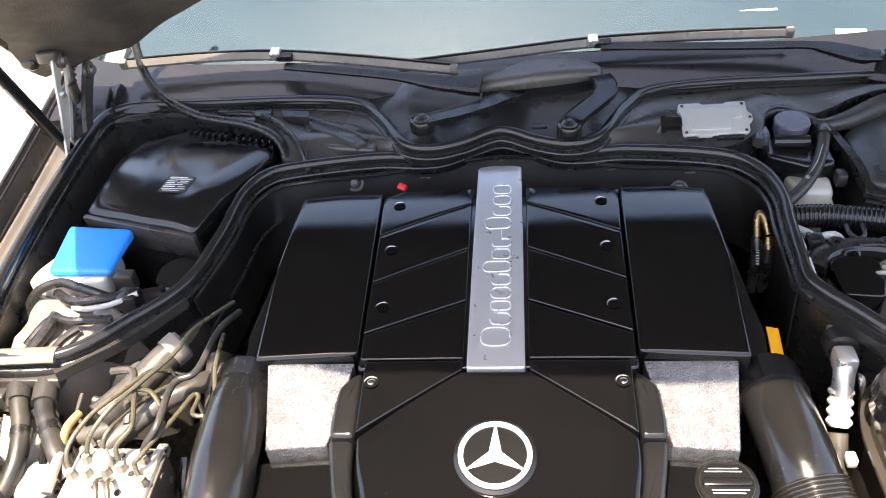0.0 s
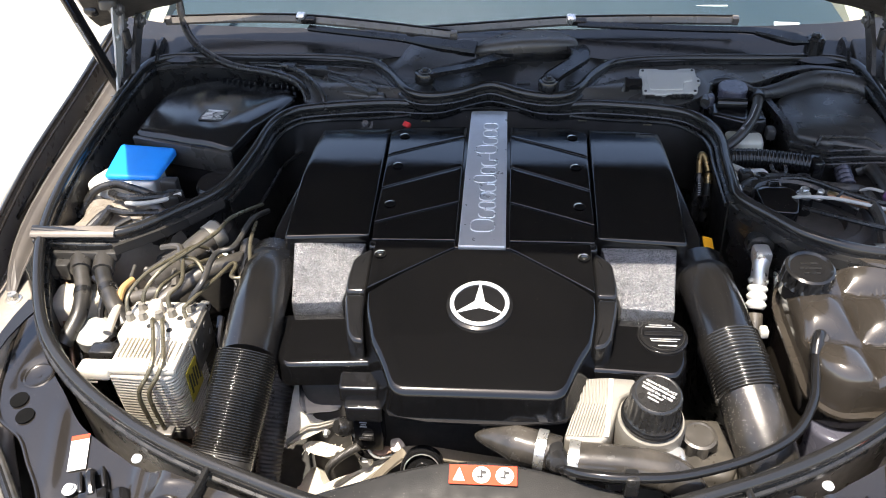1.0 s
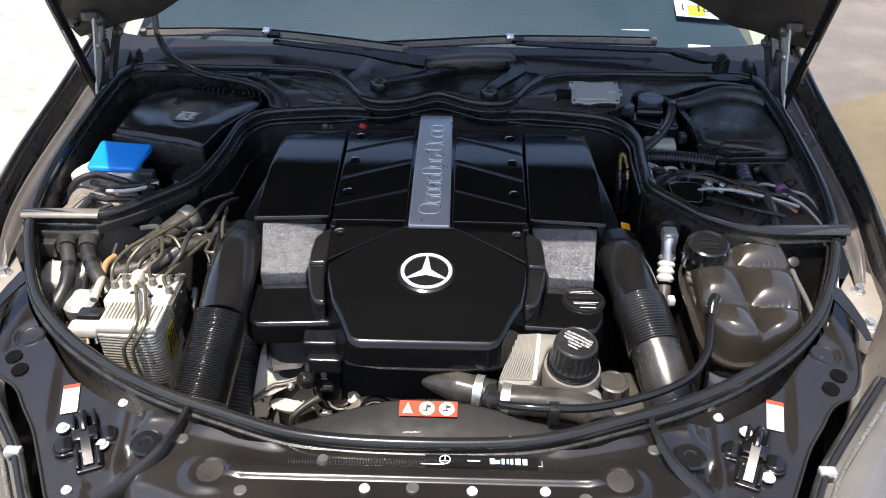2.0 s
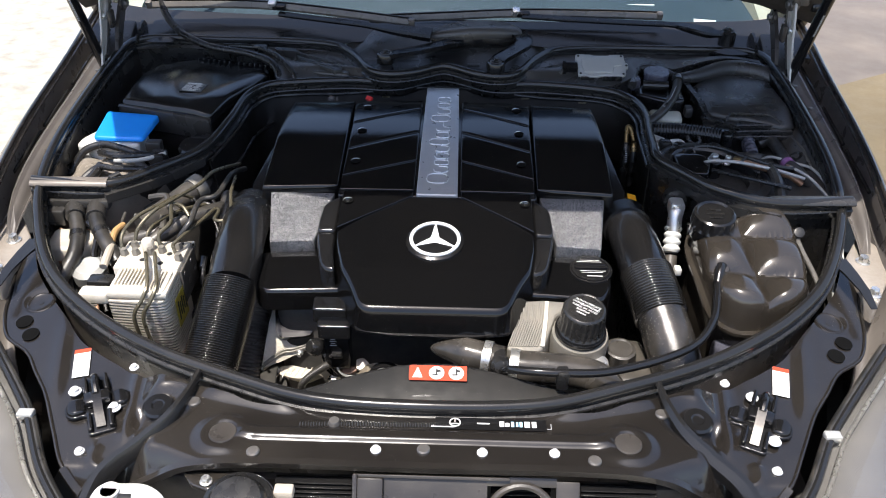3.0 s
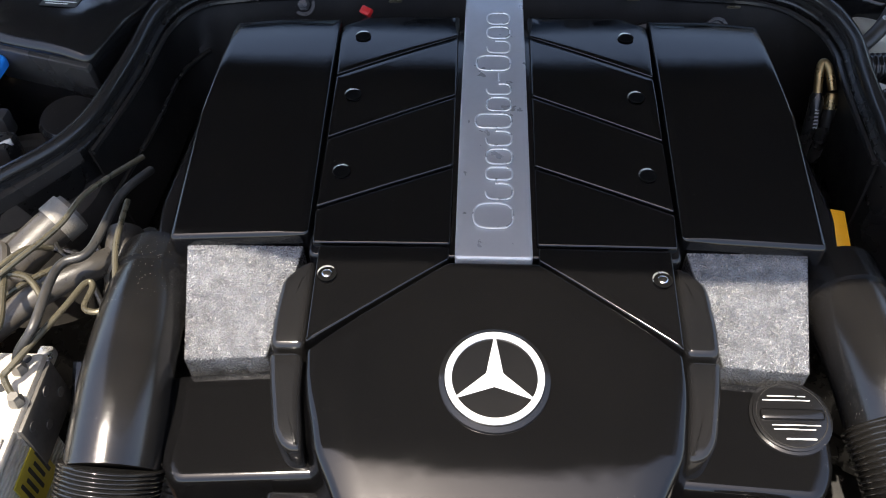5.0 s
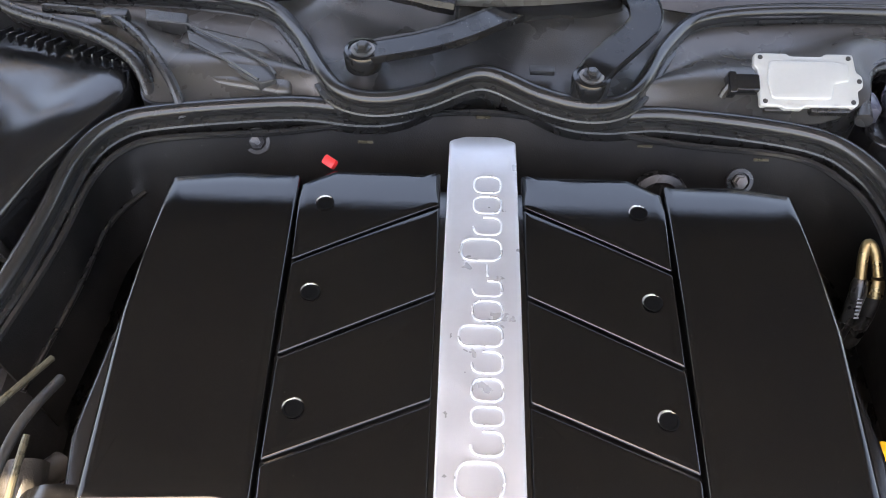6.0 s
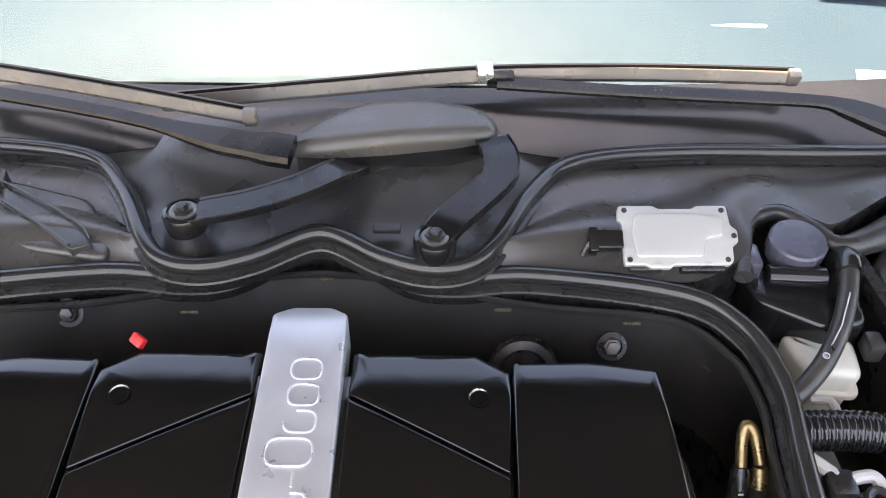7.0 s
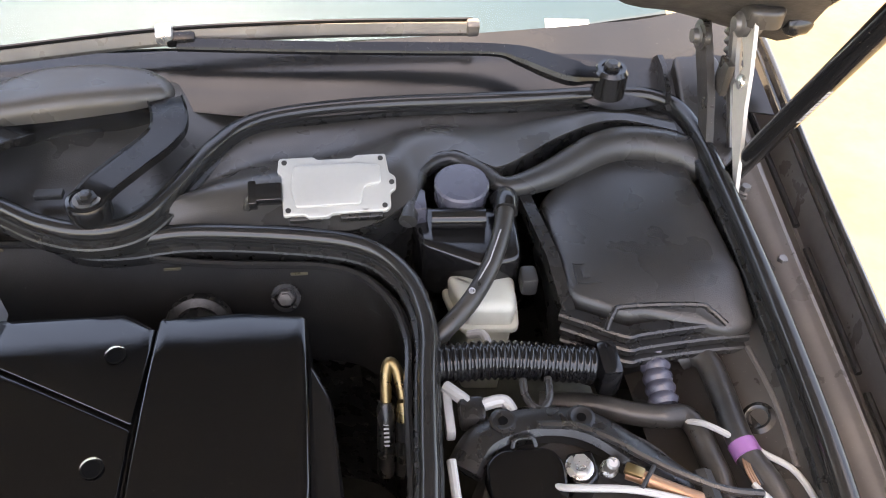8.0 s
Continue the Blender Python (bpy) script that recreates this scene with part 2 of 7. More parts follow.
def sweep(path, profile, bm=None, up=None, closed=False, radius=None):
    """Carries a closed profile of (side, up) points along a path. up: a fixed up direction, else it is carried along."""
    bm = bm or bmesh.new()
    n = len(path)
    rings, carried = [], None
    for i, p in enumerate(path):
        a = path[(i - 1) % n] if closed else path[max(i - 1, 0)]
        b = path[(i + 1) % n] if closed else path[min(i + 1, n - 1)]
        t = (b - a).normalized()
        if up is not None:
            u = Vector(up)
        else:
            u = carried or (Vector((0, 0, 1)) if abs(t.z) < 0.9 else Vector((0, 1, 0)))
        s = t.cross(u).normalized()
        u = s.cross(t).normalized()
        carried = u
        k = radius(i / max(1, n - 1)) if radius else 1.0
        rings.append([bm.verts.new(p + s * (x * k) + u * (z * k)) for x, z in profile])
    m = len(profile)
    for i in range(n if closed else n - 1):
        r, q = rings[i], rings[(i + 1) % n]
        for j in range(m):
            bm.faces.new((r[j], r[(j + 1) % m], q[(j + 1) % m], q[j]))
    if not closed:
        bm.faces.new(rings[0])
        bm.faces.new(rings[-1])
    return bm


def circle(r, seg=12):
    return [(r * math.cos(2 * math.pi * i / seg), r * math.sin(2 * math.pi * i / seg)) for i in range(seg)]


def tube(pts, r, seg=12, sub=6, bm=None, radius=None, closed=False):
    return sweep(smooth_path(pts, sub, closed), circle(r, seg), bm, None, closed, radius)


def ribbed(pts, r, ribs, depth=0.1, seg=24, bm=None):
    """A corrugated hose: rounded ribs along a path."""
    fine = smooth_path(pts, 24)
    lens = [0.0]
    for a, b in zip(fine, fine[1:]):
        lens.append(lens[-1] + (b - a).length)
    total, path, k, n = lens[-1], [], 0, ribs * 6
    for i in range(n + 1):
        d = total * i / n
        while k < len(lens) - 2 and lens[k + 1] < d:
            k += 1
        w = (d - lens[k]) / max(1e-9, lens[k + 1] - lens[k])
        path.append(fine[k].lerp(fine[k + 1], w))
    return sweep(path, circle(r, seg), bm, radius=lambda u: 1 - depth * (0.5 + 0.5 * math.cos(2 * math.pi * u * ribs)) ** 1.5)


def lathe(profile, m=None, seg=32, bm=None):
    """Turns (radius, height) points round the z axis of the pose m."""
    bm = bm or bmesh.new()
    m = m or Matrix()
    rings = []
    for r, z in profile:
        if r < 1e-6:
            rings.append([bm.verts.new(m @ Vector((0, 0, z)))])
        else:
            rings.append([bm.verts.new(m @ Vector((r * math.cos(2 * math.pi * i / seg), r * math.sin(2 * math.pi * i / seg), z))) for i in range(seg)])
    for a, b in zip(rings, rings[1:]):
        for i in range(seg):
            j = (i + 1) % seg
            if len(a) > 1 and len(b) > 1:
                bm.faces.new((a[i], a[j], b[j], b[i]))
            elif len(a) > 1:
                bm.faces.new((a[i], a[j], b[0]))
            elif len(b) > 1:
                bm.faces.new((a[0], b[j], b[i]))
    for ring in (rings[0], rings[-1]):
        if len(ring) > 1:
            bm.faces.new(ring)
    return bm


def box(c, s, bevel=0.002, m=None, bm=None, seg=2):
    bm = bm or bmesh.new()
    mat = (m or Matrix()) @ Matrix.Translation(c) @ Matrix.Diagonal((*s, 1))
    made = bmesh.ops.create_cube(bm, size=1.0, matrix=mat)["verts"]
    if bevel:
        edges = list({e for v in made for e in v.link_edges})
        bmesh.ops.bevel(bm, geom=edges, offset=bevel, segments=seg, profile=0.5, affect="EDGES")
    return bm


def rounded(pts, r, seg=5, step=0.02):
    """A closed outline with rounded corners and points along its sides. r: one radius, or one for each corner."""
    n, out = len(pts), []
    P = [Vector((p[0], p[1])) for p in pts]
    for i in range(n):
        a, b, c = P[i - 1], P[i], P[(i + 1) % n]
        k = r[i] if isinstance(r, (list, tuple)) else r
        k = min(k, (a - b).length * 0.45, (c - b).length * 0.45)
        p, q = b + (a - b).normalized() * k, b + (c - b).normalized() * k
        for j in range(seg + 1):
            t = j / seg
            out.append((1 - t) ** 2 * p + 2 * t * (1 - t) * b + t * t * q)
    full = []
    for i, p in enumerate(out):
        q = out[(i + 1) % len(out)]
        k = max(1, int((q - p).length / step))
        full += [p.lerp(q, j / k) for j in range(k)]
    return full


def shell(pts, low, top, edge=0.006, corner=0.01, bm=None, seg=3, draft=0.0, rounded_already=False, dome=0.0, steps=4):
    """A moulded form on an outline: walls from low up to the height top(x, y), with a rounded rim and a smooth top."""
    bm = bm or bmesh.new()
    line = pts if rounded_already else rounded(pts, corner)
    area = sum(a.x * b.y - b.x * a.y for a, b in zip(line, line[1:] + line[:1]))
    if area < 0:
        line = line[::-1]
    n = len(line)
    nor = []
    for i in range(n):
        t = (line[(i + 1) % n] - line[i - 1]).normalized()
        nor.append(Vector((-t.y, t.x)))
    f = top if callable(top) else (lambda x, y: top)
    g = low if callable(low) else (lambda x, y: low)
    c = sum(line, Vector((0, 0))) / n
    e = edge if callable(edge) else (lambda x, y: edge)
    rings = [[bm.verts.new((p.x - k.x * draft, p.y - k.y * draft, g(p.x, p.y))) for p, k in zip(line, nor)]]
    for j in range(seg + 1):
        a = j / seg * math.pi / 2
        ring = []
        for p, k in zip(line, nor):
            r = e(p.x, p.y)
            q = p + k * (r * (1 - math.cos(a)))
            ring.append(bm.verts.new((q.x, q.y, f(q.x, q.y) - r * (1 - math.sin(a)))))
        rings.append(ring)
    inner = [p + k * e(p.x, p.y) for p, k in zip(line, nor)]
    for j in range(1, steps):
        w = j / steps
        ring = []
        for p in inner:
            q = p.lerp(c, w)
            ring.append(bm.verts.new((q.x, q.y, f(q.x, q.y) + dome * (1 - (1 - w) ** 2))))
        rings.append(ring)
    for a, b in zip(rings, rings[1:]):
        for i in range(n):
            j = (i + 1) % n
            bm.faces.new((a[i], a[j], b[j], b[i]))
    mid = bm.verts.new((c.x, c.y, f(c.x, c.y) + dome))
    for i in range(n):
        bm.faces.new((rings[-1][i], rings[-1][(i + 1) % n], mid))
    bm.faces.new(rings[0])
    return bm


def ruled(A, B, nv=8, relief=None, bm=None, thick=0.0, sub=6):
    """A sheet between two edges, with a relief of its own."""
    bm = bm or bmesh.new()
    a, b = smooth_path(A, sub), smooth_path(B, sub)
    rows = []
    for p, q in zip(a, b):
        row = []
        for j in range(nv + 1):
            v = j / nv
            w = p.lerp(q, v)
            if relief:
                w = w + Vector((0, 0, relief(w.x, w.y, v)))
            row.append(bm.verts.new(w))
        rows.append(row)
    return skin(bm, rows, thick)


def skin(bm, rows, thick=0.0):
    """Faces over a grid of vertices, closed to a sheet of the given thickness."""
    nu, nv = len(rows), len(rows[0])
    for r, s in zip(rows, rows[1:]):
        for j in range(nv - 1):
            bm.faces.new((r[j], r[j + 1], s[j + 1], s[j]))
    if thick:
        back = []
        for i, r in enumerate(rows):
            line = []
            for j, v in enumerate(r):
                du = rows[min(i + 1, nu - 1)][j].co - rows[max(i - 1, 0)][j].co
                dv = r[min(j + 1, nv - 1)].co - r[max(j - 1, 0)].co
                line.append(bm.verts.new(v.co + du.cross(dv).normalized() * abs(thick)))
            back.append(line)
        for r, s in zip(back, back[1:]):
            for j in range(nv - 1):
                bm.faces.new((s[j], s[j + 1], r[j + 1], r[j]))
        for a, b in ((rows[0], back[0]), (back[-1], rows[-1]), ([r[-1] for r in rows], [r[-1] for r in back]), ([r[0] for r in back], [r[0] for r in rows])):
            for j in range(len(a) - 1):
                bm.faces.new((a[j], b[j], b[j + 1], a[j + 1]))
    return bm


def fluted(profile, m, flutes, depth, seg=None, sharp=2.0, span=(0.0, 1.0)):
    """A turned cap whose wall is pressed into flutes between two of its heights."""
    bm = bmesh.new()
    seg = seg or flutes * 8
    rings = []
    for r, z in profile:
        row = []
        for i in range(seg):
            a = 2 * math.pi * i / seg
            k = (0.5 + 0.5 * math.cos(a * flutes)) ** sharp if span[0] <= z <= span[1] else 0.0
            row.append(bm.verts.new(m @ Vector(((r - depth * k) * math.cos(a), (r - depth * k) * math.sin(a), z))))
        rings.append(row)
    for a, b in zip(rings, rings[1:]):
        for i in range(seg):
            bm.faces.new((a[i], a[(i + 1) % seg], b[(i + 1) % seg], b[i]))
    bm.faces.new(rings[-1])
    bm.faces.new(rings[0][::-1])
    return bm


def bolt(at, r=0.007, washer=0.011, tilt=Matrix(), seg=6, h=0.006):
    m = Matrix.Translation(at) @ tilt
    bm = lathe([(washer, 0), (washer, 0.0016), (washer * 0.9, 0.0022), (r, 0.0024)], m, 20)
    lathe([(r, 0.002), (r, 0.002 + h * 0.8), (r * 0.85, 0.002 + h), (0, 0.002 + h)], m, seg, bm)
    return bm


def button(at, r=0.009, h=0.004, seg=20):
    return lathe([(r, 0), (r, h * 0.6), (r * 0.8, h), (0, h)], Matrix.Translation(at), seg)


def plate_yz(pts, x, thick):
    """A flat plate cut to an outline of (y, z) points, standing along the car."""
    bm = bmesh.new()
    sides = [[bm.verts.new((x + d, y, z)) for y, z in pts] for d in (-thick / 2, thick / 2)]
    for q in sides:
        bm.faces.new(q)
    for i in range(len(pts)):
        j = (i + 1) % len(pts)
        bm.faces.new((sides[0][i], sides[0][j], sides[1][j], sides[1][i]))
    return bm


def mirror(pts):
    return [(-p[0], *p[1:]) for p in pts]


def text_mesh(words, size, m):
    cu = bpy.data.curves.new("words", "FONT")
    cu.body, cu.size, cu.align_x, cu.align_y, cu.extrude = words, size, "CENTER", "CENTER", 0.0002
    ob = bpy.data.objects.new("words", cu)
    me = bpy.data.meshes.new_from_object(ob)
    bpy.data.objects.remove(ob)
    me.transform(m)
    return me


def bars(rows, m, h=0.0004):
    """Plain bars for writing: rows of (x, y, width, height) on the plane of m."""
    bm = bmesh.new()
    for x, y, w, k in rows:
        box((x, y, h / 2), (w, k, h), 0, m, bm)
    return bm

# ---- ground ----
bm = bmesh.new()
bmesh.ops.create_grid(bm, x_segments=8, y_segments=8, size=300)
tagged(part("ground", bm, CONCRETE), "pale sunlit concrete driveway under the car", "driveway", kind="structure")
bm = shell([(1.02, -6), (9, -6), (9, 12), (1.02, 12)], -0.02, 0.006, 0.005, 0.05)
tagged(part("pavement", bm, APRON), "pinkish concrete apron beside the car", "pavement", kind="structure")
bm = shell([(1.30, -6), (9, -6), (9, 6.7), (2.4, 3.0), (1.80, 2.65), (1.30, 2.3)], -0.02, 0.012, 0.01, 0.05)
tagged(part("sand_strip", bm, SAND), "tan packed sand strip beside the driveway", "sand", kind="structure")

# ---- seal lines ----
OUT_R = [(0, -.297, .778), (.15, -.288, .778), (.265, -.252, .779), (.38, -.206, .782), (.47, -.155, .787), (.547, -.098, .797),
         (.605, -.035, .812), (.655, .06, .826), (.69, .16, .840), (.703, .28, .862), (.710, .45, .877), (.712, .60, .885),
         (.706, .685, .889), (.688, .718, .89), (.64, .732, .89), (.52, .729, .89), (.357, .727, .89), (.25, .708, .89),
         (.203, .660, .89), (.165, .59, .888), (.140, .563, .887), (.103, .556, .887), (.06, .569, .888)]
OUT_L = mirror(OUT_R)[1:]
LOOP = OUT_R + [(0, .599, .89)] + OUT_L[::-1]
IN_R = [(.70, .142, .85), (.575, .128, .85), (.482, .147, .860), (.431, .197, .864), (.392, .250, .866), (.392, .31, .864), (.397, .38, .862),
        (.402, .45, .862), (.385, .51, .863), (.335, .549, .864), (.2, .570, .865), (.13, .564, .865), (.09, .568, .866), (.05, .592, .867)]
IN_L = [(-.70, .152, .846), (-.575, .160, .838), (-.50, .225, .838), (-.440, .295, .842), (-.415, .40, .850), (-.403, .49, .858),
        (-.375, .535, .862), (-.325, .553, .864), (-.2, .570, .865), (-.13, .564, .865), (-.09, .568, .866), (-.05, .592, .867)]
BULB = [(.0068, -.006), (.0085, .000), (.0078, .005), (.005, .0088), (.001, .0102), (-.003, .0100), (-.0065, .0075), (-.0085, .002), (-.007, -.005)]
CARRIER = [(.0065, -.004), (.0070, -.009), (.0105, -.0105), (.0115, -.0125), (.0105, -.014), (.0095, -.024), (-.0095, -.024), (-.0105, -.014), (-.0115, -.0125), (-.0105, -.0105), (-.0070, -.009), (-.0065, -.004)]

car = thing("car", (0, 0, 0), "black sedan with its hood open over the engine bay", "car")


def shifted(pts, d, dz):
    """A line moved sideways from its own run, and down."""
    path = [Vector(p) for p in pts]
    out = []
    for i, p in enumerate(path):
        t = path[min(i + 1, len(path) - 1)] - path[max(i - 1, 0)]
        s = Vector((t.y, -t.x, 0)).normalized()
        out.append(p + s * d + Vector((0, 0, dz)))
    return out


seal = thing("hood_seal", (0, 0, .77), "black rubber hood seal running round the engine bay", "rubber seal")
part("bulb", sweep(smooth_path(LOOP, 6, True), BULB, up=(0, 0, 1), closed=True), RUBBER, seal, smooth=60)
part("carrier", sweep(smooth_path(LOOP, 6, True), CARRIER, up=(0, 0, 1), closed=True), PLASTIC, seal)
inner_line = IN_R + [(0, .614, .867)] + IN_L[::-1]
inner_seal = thing("bulkhead_seal", (0, .6, .84), "black rubber seal along the engine bulkhead", "rubber seal")
part("bulb", sweep(smooth_path(inner_line, 6), BULB, up=(0, 0, 1)), RUBBER, inner_seal, smooth=60)
part("carrier", sweep(smooth_path(inner_line, 6), CARRIER, up=(0, 0, 1)), PLASTIC, inner_seal)
for pts, side in ((IN_R[:5], 1), (IN_L[:4], -1)):
    bm = sweep([p + Vector((0, -.018 if side > 0 else -.016, -.014)) for p in smooth_path([Vector(q) for q in pts[1:]], 6)],
               [(.006, -.012), (.006, .004), (-.006, .004), (-.006, -.012)], up=(0, 0, 1))
    single("seal_retainer", bm, PLASTIC_DUSTY if side < 0 else PLASTIC, "dusty black plastic retainer strip under the rubber seal", "retainer strip")

arm_line = [p + Vector((-.006, -.012, -.030)) for p in smooth_path([Vector(q) for q in IN_L[:4]], 6)]
single("arm_panel", ruled(arm_line, [p + Vector((0, -.004, -.13)) for p in arm_line], 6, lambda x, y, v: 0, thick=.002), DUSTY_PANEL, "dust covered brown panel below the bulkhead seal", "panel")
OVAL = [(.014 * math.cos(2 * math.pi * i / 14), .007 * math.sin(2 * math.pi * i / 14)) for i in range(14)]
for pts in ([(-.700, .150, .846), (-.64, .154, .845), (-.572, .160, .842)], [(.560, .134, .852), (.62, .136, .852), (.702, .140, .852)]):
    single("seal_pad", sweep([Vector(p) for p in pts], OVAL, up=(0, 0, 1)), DUSTY_PANEL if pts[0][0] < 0 else PLASTIC_DUSTY, "flat rubber pad capping the bulkhead arm", "rubber pad")

# ---- body sheets of the bay ----
FRONT_IN = [(-.682, .08, 0), (-.645, .00, 0), (-.60, -.06, 0), (-.56, -.105, 0), (-.52, -.152, 0), (-.48, -.18, 0), (-.45, -.197, 0), (-.42, -.215, 0), (-.375, -.234, 0), (-.325, -.252, 0), (-.27, -.275, 0), (-.2, -.296, 0), (0, -.305, 0)]
FRONT_OUT = [(-.690, .03, 0), (-.670, -.04, 0), (-.657, -.098, 0), (-.633, -.146, 0), (-.590, -.178, 0), (-.563, -.214, 0), (-.533, -.254, 0), (-.500, -.313, 0), (-.468, -.366, 0), (-.425, -.392, 0), (-.35, -.395, 0), (-.26, -.39, 0), (0, -.388, 0)]
FRONT_IN += mirror(FRONT_IN[:-1])[::-1]
FRONT_OUT += mirror(FRONT_OUT[:-1])[::-1]


def ease(t):
    t = min(1, max(0, t))
    return t * t * (3 - 2 * t)


def panel_z(x, y):
    """Height of the pressed front panel: a raised middle with a long bead and round seats, lower plateaus at the sides."""
    ax = abs(x)
    side = .737 + .14 * (y + .26) - .06 * max(0, ax - .58)
    w = ease((.405 - ax + (y + .28) * .15) / .045)
    z = side * (1 - w) + .768 * w
    if ax < .235:
        z += .005 * math.exp(-((y + .340) / .010) ** 6)
    d = math.hypot(ax - .259, y + .344)
    z += .005 * math.exp(-(d / .034) ** 8) - .004 * math.exp(-(d / .021) ** 8)
    z -= .018 * math.exp(-(math.hypot((ax - .357) * .9, y + .292) / .034) ** 6)
    z += .004 * math.exp(-((math.hypot(ax - .412, y + .345) - .024) / .006) ** 2) * (1 if y < -.335 else 0)
    z += .006 * math.exp(-((ax - .408 - (y + .27) * .12) / .008) ** 2) * math.exp(-((y + .26) / .07) ** 6)
    if .15 < ax < .32:
        z += .007 * math.exp(-((y + .292 - (ax - .2) * .25) / .010) ** 2) * ease((.32 - ax) / .04) * ease((ax - .15) / .04)
    z += .004 * math.exp(-((ax - .535 - (y + .2) * .25) / .012) ** 2) * math.exp(-((y + .19) / .07) ** 4)
    z -= .004 * math.exp(-(math.hypot(ax - .612, y + .070) / .024) ** 8)
    if ax > .27:
        z -= .030 * ease((-y - .362 - max(0, .34 - ax) * .4) / .03) * ease((ax - .27) / .03)
    return z


bm = bmesh.new()
pa, pb = smooth_path(FRONT_IN, 11), smooth_path(FRONT_OUT, 11)
rows = []
for p, q in zip(pa, pb):
    rows.append([])
    for j in range(37):
        w = p.lerp(q, j / 36)
        rows[-1].append(bm.verts.new((w.x, w.y, panel_z(w.x, w.y))))
skin(bm, rows, .002)
part("front_crossmember", bm, PAINT, car, "glossy black painted front crossmember with pressed beads", smooth=60)
lip = [(p[0], p[1] - .001, panel_z(p[0], p[1]) + .001) for p in FRONT_OUT[8:-8]]
part("crossmember_lip", sweep(smooth_path(lip, 10), [(.006, -.006), (.006, .003), (-.003, .004), (-.005, -.010), (-.002, -.012)], up=(0, 0, 1)), PAINT, car)
edge = [Vector((p.x, p.y, panel_z(p.x, p.y) + .0005)) for p in smooth_path(FRONT_OUT, 8)]
part("panel_edge", sweep(edge, circle(.0028, 8), up=(0, 0, 1)), PAINT, car)
# walls of the bay under the seals
wall_r = [p + Vector((0, .016 if p.y > .5 and abs(p.x) < .26 else 0, 0)) for p in shifted(LOOP + LOOP[:1], 0, -.022)]
part("bay_wall", ruled(wall_r, [(p.x * .97, p.y + .02 if p.y > .4 else p.y * .97 + .012, .38) for p in wall_r], 6, thick=.003), PAINT_DULL, car)
for name, pts in (("bulkhead", inner_line),):
    top = [Vector(p) + Vector((0, .014 if p[1] > .5 else 0, -.022)) for p in pts]
    part(name, ruled(top, [(p.x, p.y, .40) for p in top], 6, thick=.004), PLASTIC, car, "black bulkhead between engine and side compartments")
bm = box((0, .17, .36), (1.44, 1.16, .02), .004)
part("undertray", bm, VOID, car, "dark tray under the engine")
# fenders and gutters
SHOULDER = [(.60, -.50, .60), (.68, -.34, .66), (.724, -.15, .755), (.750, .05, .830), (.784, .30, .868), (.812, .60, .890), (.836, .82, .905), (.845, 1.05, .93)]
OUTER = [(.58, -.60, .42), (.70, -.42, .45), (.80, -.20, .48), (.86, .05, .50), (.895, .30, .50), (.92, .60, .50), (.93, .82, .50), (.93, 1.05, .50)]
GUTTER = [(.47, -.40, .64), (.545, -.30, .65), (.612, -.19, .66), (.672, -.07, .70), (.712, .10, .80), (.722, .45, .845), (.722, .66, .86), (.722, 1.05, .87)]


def crown(x, y, v):
    return .10 * math.sin(math.pi * min(1, v)) * (1 - v * .55)


def gutter(x, y, v):
    rear = ease((y - .02) / .12)
    deep = -.050 * ease((v - .48) / .05) * ease((1 - v) / .10) + .006 * math.exp(-((v - .70) / .03) ** 2) + .005 * math.exp(-((v - .82) / .025) ** 2)
    rail = -.004 - .010 * math.exp(-((v - .10) / .10) ** 2) + .003 * math.exp(-((v - .42) / .03) ** 2)
    return (rail + deep) * rear - .035 * math.sin(math.pi * v) * (1 - rear)


for s in (1, -1):
    f = (lambda q: q) if s > 0 else mirror
    part("fender", ruled(f(SHOULDER), [(p[0], p[1], p[2]) for p in f(OUTER)], 12, crown, thick=.002), PAINT, car, "glossy black front fender")
    part("fender_gutter", ruled(f(GUTTER), f(SHOULDER), 40, gutter, thick=.002), GUTTER_PAINT, car, "stamped gutter beside the hood seal, coloured pale for dust and sky sheen")
    part("fender_edge", sweep(smooth_path(f(SHOULDER), 8), circle(.004, 8), up=(0, 0, 1)), PAINT, car)
    for x, y, z in ((.752, .504, .849), (.745, .298, .826), (.748, .60, .857)):
        part("screw_seat", lathe([(.013, -.002), (.013, .001), (.010, .002), (.008, .0005), (0, .0005)], Matrix.Translation((s * x, y, z)), 24), PAINT_DULL, car)
        part("fender_screw", bolt((s * x, y, z + .001), .0055, .008), STEEL_DARK, car)
    part("rail_slot", shell([(s * .735, .375), (s * .714, .362), (s * .752, .40), (s * .754, .455), (s * .744, .470), (s * .741, .44)], .824, lambda x, y: .8345 + (y - .36) * .10, .001, .004), INK, car)
    part("fender_lip", sweep([p + Vector((-s * .010, 0, -.004)) for p in smooth_path(f(SHOULDER), 8)], circle(.0025, 8), up=(0, 0, 1)), PAINT, car)
    for a, b in ((.22, .36), (.38, .52), (.55, .74)):
        part("weatherstrip", sweep([Vector((s * (.768 + .050 * (q - .2)), q, .822 + .09 * (q - .2))) for q in (a, (a + b) / 2, b)], circle(.0035, 8), up=(0, 0, 1)), RUBBER, car)

